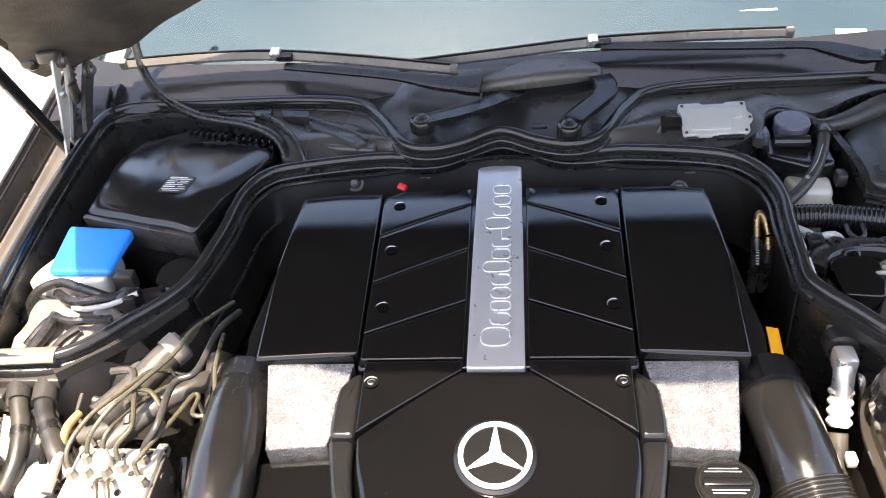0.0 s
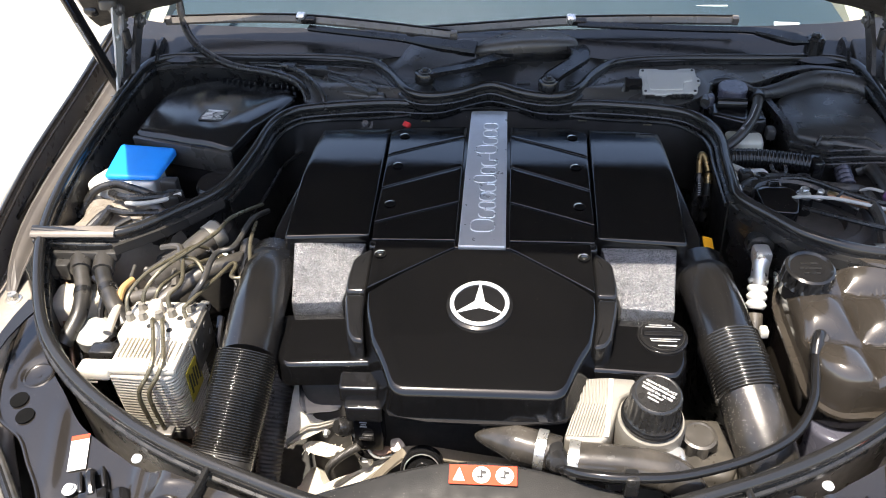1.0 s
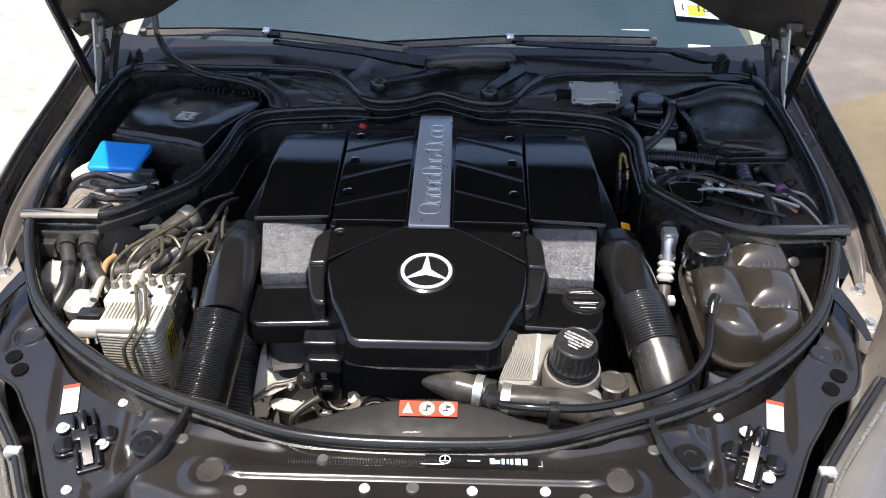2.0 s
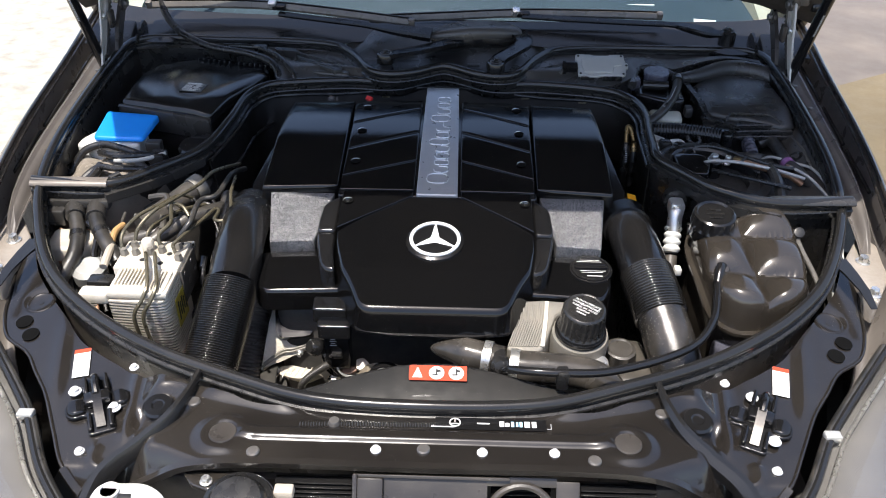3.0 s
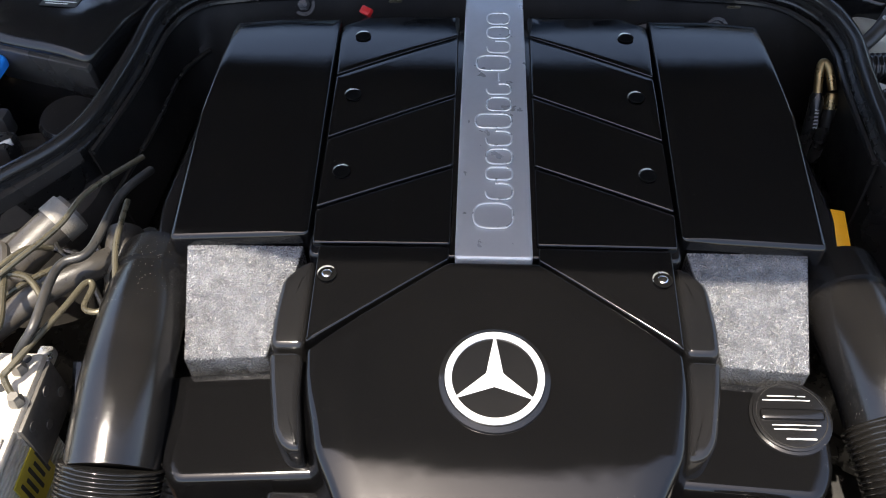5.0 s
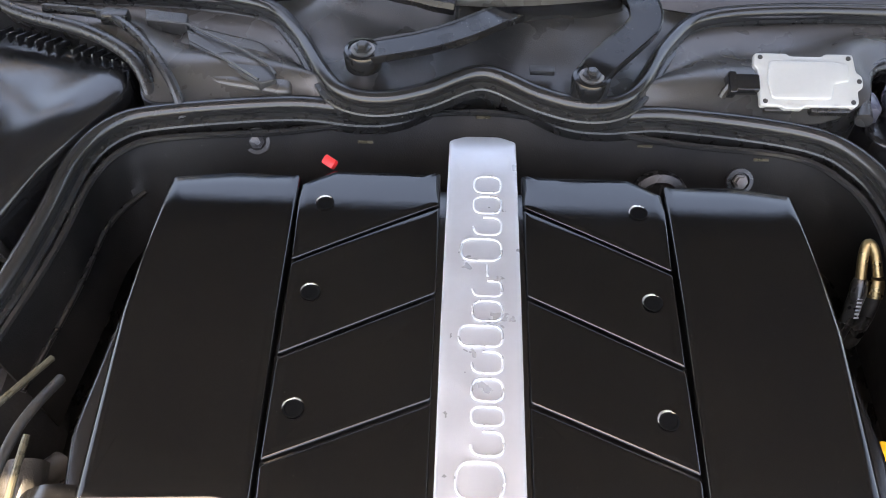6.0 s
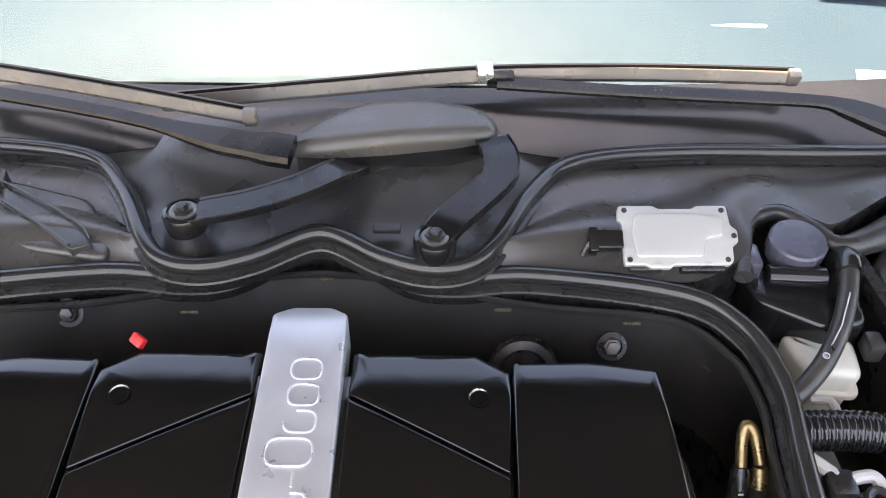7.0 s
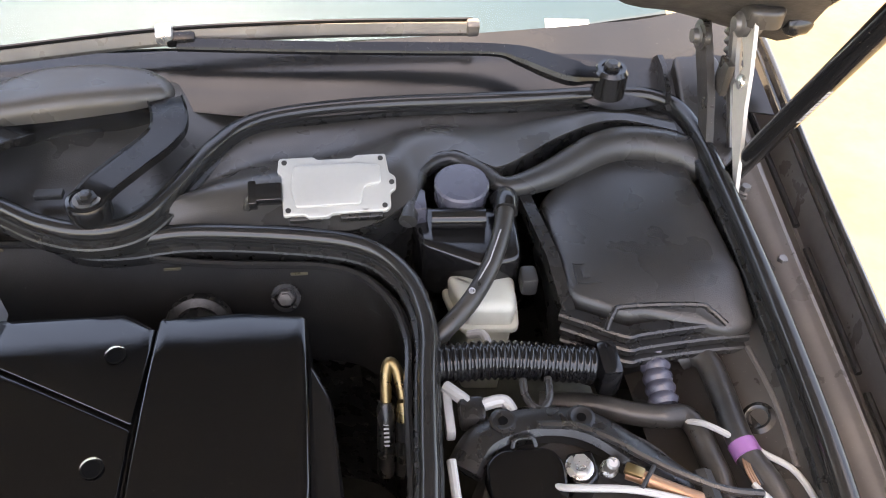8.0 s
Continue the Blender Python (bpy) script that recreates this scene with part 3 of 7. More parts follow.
# ---- cowl ----
PAN_IN = [(.150, .578, .866), (.21, .577, .866), (.28, .571, .867), (.345, .560, .868), (.400, .585, .880), (.412, .625, .884), (.447, .652, .885), (.478, .628, .885), (.500, .626, .885),
          (.569, .671, .885), (.629, .691, .885), (.690, .668, .885)]
PAN_OUT = [(.176, .612, .880), (.205, .660, .880), (.245, .702, .880), (.30, .714, .878), (.35, .719, .878), (.39, .724, .878), (.43, .728, .878), (.47, .732, .878), (.51, .735, .878),
           (.575, .733, .878), (.63, .730, .878), (.692, .706, .878)]


def pan(x, y, v):
    return (.003 + .011 * (1 - ease((abs(x) - .38) / .08))) * math.exp(-((v - .35) / .22) ** 2) - .004 * math.exp(-((v - .7) / .12) ** 2)


PAN_FUSE = [(-.15, .578, .866), (-.21, .577, .866), (-.28, .571, .867), (-.345, .564, .868), (-.362, .595, .870), (-.366, .628, .874), (-.40, .655, .876), (-.45, .672, .876), (-.50, .695, .876), (-.57, .712, .876), (-.63, .710, .876), (-.69, .698, .876)]
for s in (1, -1):
    f = (lambda q: q) if s > 0 else mirror
    pan_in = PAN_IN if s > 0 else PAN_FUSE
    part("cowl_pan", ruled(pan_in, f(PAN_OUT), 12, pan, thick=-.002), COWL_DUSTY, car, "dusty black moulded panel in the cowl corner")
    part("cowl_pan_wall", ruled(pan_in, [(p[0], p[1] - .004, .62) for p in pan_in], 6, thick=.002), PLASTIC, car)
CENTRE_IN = [(-.225, .69, .884), (-.178, .61, .880), (-.135, .574, .878), (-.103, .568, .878), (-.06, .580, .879), (0, .611, .880), (.06, .580, .879), (.103, .568, .878), (.135, .574, .878), (.178, .61, .880), (.225, .69, .884)]
CENTRE_OUT = [(-.25, .712, .880), (-.22, .736, .884), (-.17, .752, .908), (-.11, .758, .914), (-.06, .76, .918), (0, .76, .918), (.06, .76, .918), (.11, .758, .914), (.17, .752, .908), (.22, .736, .884), (.25, .712, .880)]


def linkage_floor(x, y, v):
    z = -.010 * math.exp(-((v - .35) / .25) ** 2)
    for cx, cy in ((-.124, .601), (.108, .572)):
        z += .016 * math.exp(-(math.hypot(x - cx, y - cy) / .020) ** 4)
    z += .006 * math.exp(-(((x - .065) / .04) ** 4 + ((y - .66) / .03) ** 4))
    return z


part("cowl_centre", ruled(CENTRE_IN, CENTRE_OUT, 16, linkage_floor, thick=-.002), PLASTIC_DUSTY, car, "dusty black plastic cowl around the wiper linkage")
REAR_IN = [(-0.8, 0.68, 0.893), (-0.7, 0.712, 0.888), (-0.63, 0.706, 0.888), (-0.575, 0.732, 0.888), (-0.45, 0.726, 0.888), (-0.3, 0.712, 0.889), (-0.22, 0.715, 0.893), (0, 0.74, 0.908), (0.22, 0.715, 0.893), (0.3, 0.712, 0.889), (0.45, 0.726, 0.888), (0.575, 0.732, 0.888), (0.63, 0.706, 0.888), (0.7, 0.712, 0.888), (0.8, 0.68, 0.893)]
REAR_OUT = [(-0.8, 0.86, 0.927), (-0.7, 0.835, 0.922), (-0.63, 0.826, 0.922), (-0.575, 0.82, 0.922), (-0.45, 0.81, 0.922), (-0.3, 0.803, 0.922), (-0.22, 0.8, 0.922), (0, 0.8, 0.922), (0.22, 0.8, 0.922), (0.3, 0.803, 0.922), (0.45, 0.81, 0.922), (0.575, 0.82, 0.922), (0.63, 0.826, 0.922), (0.7, 0.835, 0.922), (0.8, 0.86, 0.927)]
part("cowl_panel", ruled(REAR_IN, REAR_OUT, 10, lambda x, y, v: .002 * math.sin(math.pi * v) + .002 * math.exp(-((v - .55) / .06) ** 2), thick=-.002), COWL, car, "black plastic cowl panel below the windshield")
part("cowl_grille", box((.062, .604, .893), (.026, .010, .006), .001), INK, car)

# ---- windshield, dashboard and pillars ----
def screen(x, y, v):
    return .05 * math.sin(math.pi * v) * (1 - (x / .8) ** 2)


W0 = [(-.80, .87, .922), (-.45, .805, .920), (0, .79, .920), (.45, .805, .920), (.80, .87, .922)]
W1 = [(-.60, 1.75, 1.36), (-.3, 1.66, 1.38), (0, 1.64, 1.39), (.3, 1.66, 1.38), (.60, 1.75, 1.36)]
ws = part("windshield", ruled(W0, W1, 12, screen, sub=8), WINDSHIELD, car, "clear windshield reflecting the sky")
ws.visible_shadow = False
D0 = [(-.76, .90, .885), (-.4, .84, .885), (0, .83, .885), (.4, .84, .885), (.76, .90, .885)]
D1 = [(-.72, 1.45, .99), (-.4, 1.42, 1.01), (0, 1.40, 1.01), (.4, 1.42, 1.01), (.72, 1.45, .99)]
part("dashboard", ruled(D0, D1, 14, lambda x, y, v: .03 * math.sin(math.pi * v) + .012 * math.exp(-((v - .75) / .06) ** 2), thick=-.01), DASH, car, "slate grey dashboard behind the windshield")
st = part("inspection_sticker", bars([(0, 0, .128, .064)], Matrix.Translation((.636, 1.000, .956)) @ pose(0, 0, 0, 20, 4), .0006), PAPER, car, "white inspection sticker lying on the dashboard")
tag = Matrix.Translation((.636, 1.000, .956)) @ pose(0, 0, 0, 20, 4) @ Matrix.Translation((0, 0, .0008))
part("yellow_patch", bars([(-.012, -.006, .042, .040)], tag), YELLOW, st)
for words, x in (("1", -.045), ("18", .004)):
    part("numeral", text_mesh(words, .038, tag @ Matrix.Translation((x, .002, .0006))), INK, st)
for y in (.93, .98):
    part("defroster_slot", box((.05, y, .925 + (y - .93) * .25), (.90, .005, .004), .001), PAPER if y < .95 else INK, car)
part("identification_plate", bars([(0, 0, .052, .018)], Matrix.Translation((.600, .829, .9195)) @ pose(0, 0, 0, 28, 3)), PAPER, car, "white plate at the windshield base")
for s in (1, -1):
    p0, p1 = Vector((s * .805, .87, .915)), Vector((s * .62, 1.74, 1.36))
    part("roof_pillar", sweep([p0.lerp(p1, i / 6) + Vector((s * .02, 0, .05 * math.sin(math.pi * i / 6))) for i in range(7)], [(.035, -.02), (.035, .015), (-.03, .02), (-.035, -.02)], up=(0, 0, 1)), PAINT, car, "black windshield pillar")
    part("pillar_trim", sweep([p0.lerp(p1, i / 6) + Vector((-s * .03, .03, -.03 + .05 * math.sin(math.pi * i / 6))) for i in range(7)], [(.035, -.02), (.035, .015), (-.03, .02), (-.035, -.02)], up=(0, 0, 1)), BEIGE, car, "beige inner pillar trim")
    bm = ruled([(s * .80, .86, .93), (s * .90, 2.0, .90)], [(s * .93, .9, .55), (s * .93, 2.0, .55)], 4, crown, thick=.003)
    part("door_side", bm, PAINT, car)
    bm = ruled([(s * .64, 1.72, 1.36), (s * .62, 3.0, 1.36)], [(s * .88, 1.3, .93), (s * .88, 3.0, .93)], 4, thick=.003)
    part("side_window", bm, GLOSSY, car)
part("roof", ruled([(-.62, 1.74, 1.37), (0, 1.63, 1.40), (.62, 1.74, 1.37)], [(-.62, 3.2, 1.36), (0, 3.3, 1.40), (.62, 3.2, 1.36)], 6, lambda x, y, v: .05 * math.sin(math.pi * v), thick=-.01), PAINT, car, "black roof")
part("rear_bulkhead", box((0, 3.2, .95), (1.7, .05, .8), .01), DASH, car)
part("cabin_floor", box((0, 2.0, .45), (1.7, 2.4, .04), .01), DASH, car)

# ---- hood ----
HR = [(-0.8, 0.722, 0.958), (-0.72, 0.722, 0.983), (-0.64, 0.722, 1.012), (-0.53, 0.722, 1.060), (-0.42, 0.722, 1.100), (-0.2, 0.722, 1.122), (0, 0.722, 1.126), (0.2, 0.722, 1.122), (0.42, 0.722, 1.100), (0.53, 0.722, 1.060), (0.64, 0.722, 1.012), (0.72, 0.722, 0.983), (0.8, 0.722, 0.958)]
LIFT = Vector((0, -.72, .69))
NRM = Vector((0, .69, .72))
HF = []
for p in HR:
    k = 1.165 - .235 * abs(p[0] / .8) ** 2.6
    HF.append(tuple(Vector((p[0] * .86, .70, min(p[2], 1.06) * .5 + .5185)) + LIFT * k))


def hood_sheet(off, thick, ripple):
    bm = bmesh.new()
    a, b = smooth_path(HR, 6), smooth_path(HF, 6)
    rows = []
    for p, q in zip(a, b):
        row = []
        for j in range(33):
            v = j / 32
            w = p.lerp(q, v)
            bow = .05 * math.sin(math.pi * v) * (1 - (w.x / .85) ** 2)
            rib = ripple * (math.exp(-((abs(w.x) - .30) / .05) ** 2) + math.exp(-((v - .5) / .06) ** 2) + math.exp(-((abs(w.x) - .62) / .04) ** 2) + math.exp(-((v - .06) / .05) ** 2))
            row.append(bm.verts.new(w + NRM * (off + bow - rib)))
        rows.append(row)
    return skin(bm, rows, thick)


hood = part("hood", hood_sheet(.030, .002, 0), PAINT, car, "open black hood raised over the bay")
part("hood_liner", hood_sheet(.008, .004, .012), INSULATION, hood, "dark brown ribbed inner side of the hood")
rim = smooth_path(HR, 6) + smooth_path(HF, 6)[::-1]
part("hood_rim", sweep([p + NRM * .018 for p in rim], circle(.013, 8), up=(0, .69, .72), closed=True), PAINT, hood)
for s in (1, -1):
    h = part("hinge_arm", plate_yz([(.577, .876), (.586, .880), (.625, .925), (.648, .958), (.640, .984), (.666, 1.010), (.668, 1.032), (.650, 1.038), (.637, 1.012), (.625, .986), (.614, .955), (.594, .915)], s * .726, .004), ZINC, car, "pale zinc hood hinge arm")
    part("hinge_bolt", lathe([(.007, 0), (.007, .004), (.004, .006), (0, .006)], Matrix.Translation((s * .724, .632, .972)) @ pose(0, 0, 0, 0, -s * 90), 12), STEEL, h)
    part("hinge_pivot", lathe([(.013, -.012), (.013, .006), (.009, .008), (.007, .012), (0, .012)], Matrix.Translation((s * .724, .662, 1.018)) @ pose(0, 0, 0, 0, -s * 90), 20), STEEL_DARK, h)
    part("hinge_pin", box((s * .722, .668, .955), (.008, .022, .036), .002), PAINT_DULL, h)
    k = part("hinge_link", plate_yz([(.625, .880), (.645, .878), (.690, .930), (.722, .962), (.728, .982), (.715, .990), (.695, .972), (.660, .935)], s * .712, .008), PAINT_DULL, car, "black hood hinge link")
    part("link_bolt", lathe([(.011, -.004), (.011, .004), (.008, .005), (.007, .010), (0, .010)], Matrix.Translation((s * .708, .712, .975)) @ pose(0, 0, 0, 0, -s * 90), 16), STEEL_DARK, k)
    part("link_bush", lathe([(.016, -.003), (.016, .003), (.012, .004)], Matrix.Translation((s * .709, .712, .975)) @ pose(0, 0, 0, 0, -s * 90), 20), PAINT_DULL, k)
    part("hinge_link", tube([(s * .742, .640, .885), (s * .740, .690, .960), (s * .735, .705, 1.02)], .007, 10), STEEL_DARK, car)
    part("hinge_spring", ribbed([(s * .752, .66, .88), (s * .750, .70, .93), (s * .745, .72, .98)], .010, 12, .35, 12), STEEL_DARK, car)
    part("hinge_base", shell([(s * .700, .640), (s * .735, .62), (s * .765, .68), (s * .755, .76), (s * .705, .76)], .84, lambda x, y: .872 + (y - .62) * .35, .004, .008), PAINT_DULL, car)
    part("cowl_corner", plate_yz([(.700, .890), (.755, .895), (.772, .910), (.760, .922), (.740, .920), (.715, .906)], s * .690, .006), PLASTIC, car, "black plastic cowl end piece")
    part("hinge_bracket", shell([(s * .718, .645), (s * .748, .640), (s * .760, .66), (s * .756, .74), (s * .715, .75)], 1.022, lambda x, y: 1.040 - (y - .66) * .1, .006, .012), PAINT_DULL, hood, "black hinge bracket under the hood corner")
    part("hood_stop", lathe([(.010, 0), (.013, .006), (.013, .018), (.009, .024), (0, .025)], Matrix.Translation((s * .768, .668, 1.012)) @ pose(0, 0, 0, 0, s * 80), 16), RUBBER, hood)
    st = part("gas_strut", tube([(s * .738, .625, .852), (s * .726, .465, 1.152), (s * .712, .285, 1.49)], .0105, 16, 3), GLOSSY, car, "black gas strut holding up the hood")
    part("strut_foot", lathe([(.006, -.012), (.010, -.004), (.010, .016), (.0115, .02), (.0115, .03)], Matrix.Translation((s * .739, .632, .838)) @ pose(0, 0, 0, 27), 14), STEEL_DARK, st)
    d = (Vector((s * .712, .285, 1.49)) - Vector((s * .738, .625, .852))).normalized()
    c = Vector((s * .738, .625, .852)) + d * .20
    across = Vector((1, 0, 0))
    face = across.cross(d).normalized()
    face = -face if face.y > 0 else face
    m = Matrix(((across.x, d.x, face.x, 0), (across.y, d.y, face.y, 0), (across.z, d.z, face.z, 0), (0, 0, 0, 1)))
    m = Matrix.Translation(c + face * .0108) @ m
    part("printed_bars", bars([(0, -.03 + i * .005, .004, .003) for i in range(12)], m), INK_GREY, st)
    part("bracket", shell([(s * .725, .60), (s * .755, .60), (s * .76, .66), (s * .725, .66)], .80, .843, .003, .006), PAINT_DULL, car)

# ---- engine covers ----
def zc(x, y):
    """Height of the covers over the bay: rising gently to the rear, falling to the front and a little to the sides."""
    if y >= .10:
        z = .857 + (y - .10) * .095 - .105 * (y - .10) ** 2 - .27 * max(0, y - .29) ** 2 - .45 * max(0, y - .40) ** 2
    elif y >= -.06:
        z = .857 - (.10 - y) * .145
    else:
        z = .8338 - (-.06 - y) * .27
    return z - .06 * max(0, abs(x) - .04) ** 2


cover = thing("engine_cover", (0, .15, .77), "glossy black plastic engine cover with a silver centre strip", "engine cover")
FRONT_LINE = [(-.156, .026), (-.040, .110), (.040, .110), (.157, .028), (.158, -.01), (.151, -.057), (.132, -.090), (.112, -.138), (-.106, -.138), (-.126, -.090), (-.142, -.061), (-.154, -.01)]
line = rounded(FRONT_LINE, [.004, .004, .004, .004, .02, .01, .02, .018, .018, .02, .01, .02], step=.012)


def front_top(x, y):
    return zc(x, y) + .001 - .004 * max(0, (abs(x) - .10) / .05) ** 2


bm = shell(line, lambda x, y: .776 if y < -.04 else .80, front_top, lambda x, y: .003 + .006 * min(1, max(0, (.015 - y) / .05)), seg=4, rounded_already=True, draft=.010, steps=7)
part("front_shield", bm, COVER, cover, "matt black front shield")
part("shield_lip", sweep([Vector((x, y, z)) for x, y, z in [(-.128, -.088, .785), (-.108, -.143, .778), (-.06, -.149, .776), (0, -.150, .776), (.06, -.149, .776), (.113, -.143, .778), (.135, -.088, .785)]], [(.002, -.002), (.003, .002), (-.003, .002), (-.003, -.002)], up=(0, 0, 1)), GLOSSY, cover)
for s in (1, -1):
    ear = [(s * .1595, .026), (s * .158, -.01), (s * .150, -.060), (s * .166, -.058), (s * .176, -.044), (s * .185, .0), (s * .189, .026)]
    part("side_ear", shell(ear, .785, lambda x, y: zc(x, y) - .006, .006, .008, steps=3), GLOSSY, cover)
    ear = [(s * .1595, .029), (s * .189, .029), (s * .190, .055), (s * .187, .095), (s * .170, .114), (s * .1595, .116)]
    part("side_ear", shell(ear, .785, lambda x, y: zc(x, y) - .006, .006, .008, steps=3), GLOSSY, cover)
    tri = [(s * .1575, .0305), (s * .1575, .127), (s * .040, .127), (s * .040, .1135)]
    part("corner_panel", shell(tri, .82, zc, .002, .002), COVER, cover)
base = [(-.168, .12), (.168, .12), (.172, .440), (.145, .456), (-.145, .456), (-.172, .440)]
part("centre_tray", shell(base, .79, lambda x, y: zc(x, y) - .006, .004, .008), GLOSSY, cover)
for s in (1, -1):
    groove = [((.039, .130), (.164, .130), (.166, .168), (.039, .222)),
              ((.039, .2255), (.166, .1715), (.166, .258), (.039, .322)),
              ((.039, .3255), (.166, .2615), (.168, .354), (.039, .426)),
              ((.039, .4295), (.168, .3575), (.174, .456), (.144, .478), (.039, .478))]
    for q in groove:
        part("cover_panel", shell([(s * x, y) for x, y in q], lambda x, y: zc(x, y) - .012, zc, lambda x, y: .006 if y > .44 else .0022, .003, steps=8), COVER, cover)
    # smooth side panels
    side = [(s * .1685, .139), (s * .298, .134), (s * .304, .300), (s * .300, .464), (s * .240, .472), (s * .1745, .468)]
    part("side_panel", shell(side, .80, lambda x, y: zc(x, y) + .001, lambda x, y: .003 if abs(x) < .18 else .006, .006, steps=10), COVER, cover, "smooth black side panel")
    step = [(s * .18, .158), (s * .325, .146), (s * .335, .21), (s * .318, .40), (s * .300, .44), (s * .18, .44)]
    part("side_step", shell(step, .74, lambda x, y: .815 + (y - .13) * .05, .005, .010), GLOSSY, cover)
    # grained pad and front wing
    pad = [(s * .196, .034), (s * .268, .029), (s * .283, .1365), (s * .174, .1365)]
    part("grained_pad", shell(pad, .77, lambda x, y: .816 + (y - .031) * .285, .0015, .002, steps=6), PAD, cover, "grained silvery pad")
    wing = [(s * .135, -.066), (s * .262, -.074), (s * .276, -.05), (s * .284, .024), (s * .186, .033), (s * .135, .033)]
    part("front_wing", shell(wing, .758, lambda x, y: .797 + (y + .02) * .06, .007, .012, draft=.003), COVER, cover, "black front wing of the cover")
    # screws
    for y in (.426, .322, .214, .095):
        p = (s * .146, y, zc(.146, y) + .0005)
        part("screw_well", lathe([(.0085, .0004), (.0085, .0016), (.0070, .0016), (.0062, .0002), (0, .0002)], Matrix.Translation(p), 20), HOLE, cover)
        # tapered pale arc shaped like the reflection on the well's rim
        ring = [Vector(p) + Vector((.0082 * math.cos(a), .0082 * math.sin(a), .0010)) for a in [math.radians(20 + 10 * i) for i in range(19)]]
        part("screw_rim_glint", sweep(ring, circle(.0013, 6), up=(0, 0, 1), radius=lambda u: .15 + .85 * math.sin(math.pi * u)), STEEL, cover)
        if y < .1:
            part("screw", lathe([(.0045, 0), (.0045, .002), (.003, .003), (0, .003)], Matrix.Translation(p), 12), CHROME, cover)
strip_line = [(-.0345, .112), (.0345, .112), (.034, .30), (.033, .506), (.018, .518), (-.016, .518), (-.032, .506), (-.034, .30)]
strip = part("silver_strip", shell(strip_line, .84, lambda x, y: .862 + (y - .11) * .060 - 3.0 * max(0, y - .49) ** 1.6, .0025, .004, steps=6), STRIP, cover, "brushed silver strip with raised plain loops")
# raised plain loops where the maker's name stands
widths = [3, 2, 1.6, 2, 2, 2, 2, 1.6, 1.2, 2.4, 2, 2, 2]
tilt = Matrix.Translation((0, .11, .8634)) @ Matrix.Rotation(math.atan(.060), 4, "X") @ Matrix.Translation((0, -.11, 0))
y = .145
for i, w in enumerate(widths):
    tall, wide = (.036 if i in (0, 5, 9) else .025), w * .0098
    cx, cy = .005 - (tall - .025) * .5, y + wide / 2
    loop = rounded([(cx - tall / 2, cy - wide / 2), (cx + tall / 2, cy - wide / 2), (cx + tall / 2, cy + wide / 2), (cx - tall / 2, cy + wide / 2)], .45 * min(tall, wide), step=.004)
    if i == 8:
        loop = [Vector((cx, cy - wide / 2)), Vector((cx, cy)), Vector((cx, cy + wide / 2))]
    elif i % 3 == 1:
        loop = loop[:int(len(loop) * .8)]
    ring = [tilt @ Vector((p.x, p.y, 0)) for p in loop]
    part("raised_loop", sweep(ring, circle(.0011, 8), up=(0, 0, 1), closed=i % 3 != 1 and i != 8), EMBOSS, strip)
    y += wide + .0048
# round badge
badge_m = Matrix.Translation((.001, -.002, .846)) @ Matrix.Rotation(math.atan(.145), 4, "X")
bd = part("badge", lathe([(.046, -.006), (.045, .000), (.041, .002), (.0405, .003), (0, .003)], badge_m, 48), GLOSSY, cover, "round badge with a chrome ring")
part("badge_ring", lathe([(.0345, .002), (.0345, .005), (.036, .0062), (.0385, .0062), (.0400, .005), (.0400, .002)], badge_m, 64), SATIN, bd)
bm = bmesh.new()
for k in range(3):
    a = math.pi / 2 + k * 2 * math.pi / 3
    d, n = Vector((math.cos(a), math.sin(a), 0)), Vector((-math.sin(a), math.cos(a), 0))
    tip, mid = d * .036, Vector((0, 0, 0))
    q = [mid - d * .004 + Vector((0, 0, .0055)), d * .004 + n * .0068 + Vector((0, 0, .003)), tip + n * .0008 + Vector((0, 0, .004)), tip - n * .0008 + Vector((0, 0, .004)), d * .004 - n * .0068 + Vector((0, 0, .003)), mid + Vector((0, 0, .0068)), tip + Vector((0, 0, .0055))]
    v = [bm.verts.new(badge_m @ p) for p in q]
    for f in ((5, 1, 6), (1, 2, 6), (2, 3, 6), (3, 4, 6), (4, 5, 6), (0, 1, 5), (0, 5, 4)):
        bm.faces.new([v[i] for i in f])
part("badge_spokes", bm, SATIN, bd, smooth=5)
# left front socket of the cover
part("side_socket", shell([(-.182, -.075), (-.128, -.075), (-.128, -.108), (-.180, -.108)], .762, .788, .004, .006), GLOSSY, cover)
part("side_socket", shell([(-.176, -.09), (-.122, -.09), (-.122, -.122), (-.172, -.122)], .742, .766, .003, .006), GLOSSY, cover)
part("pull_tab", box((0, 0, 0), (.015, .010, .007), .002, Matrix.Translation((-.150, .490, .862)) @ pose(0, 0, 0, 35, 0, -38)), RED, cover, "red pull tab")
part("amber_sticker", box((.352, .217, .790), (.018, .046, .002), .0005, Matrix.Translation((.352, .217, .79)) @ pose(0, 0, 0, 20, 20, 8) @ Matrix.Translation((-.352, -.217, -.79))), AMBER, cover, "amber warning sticker")

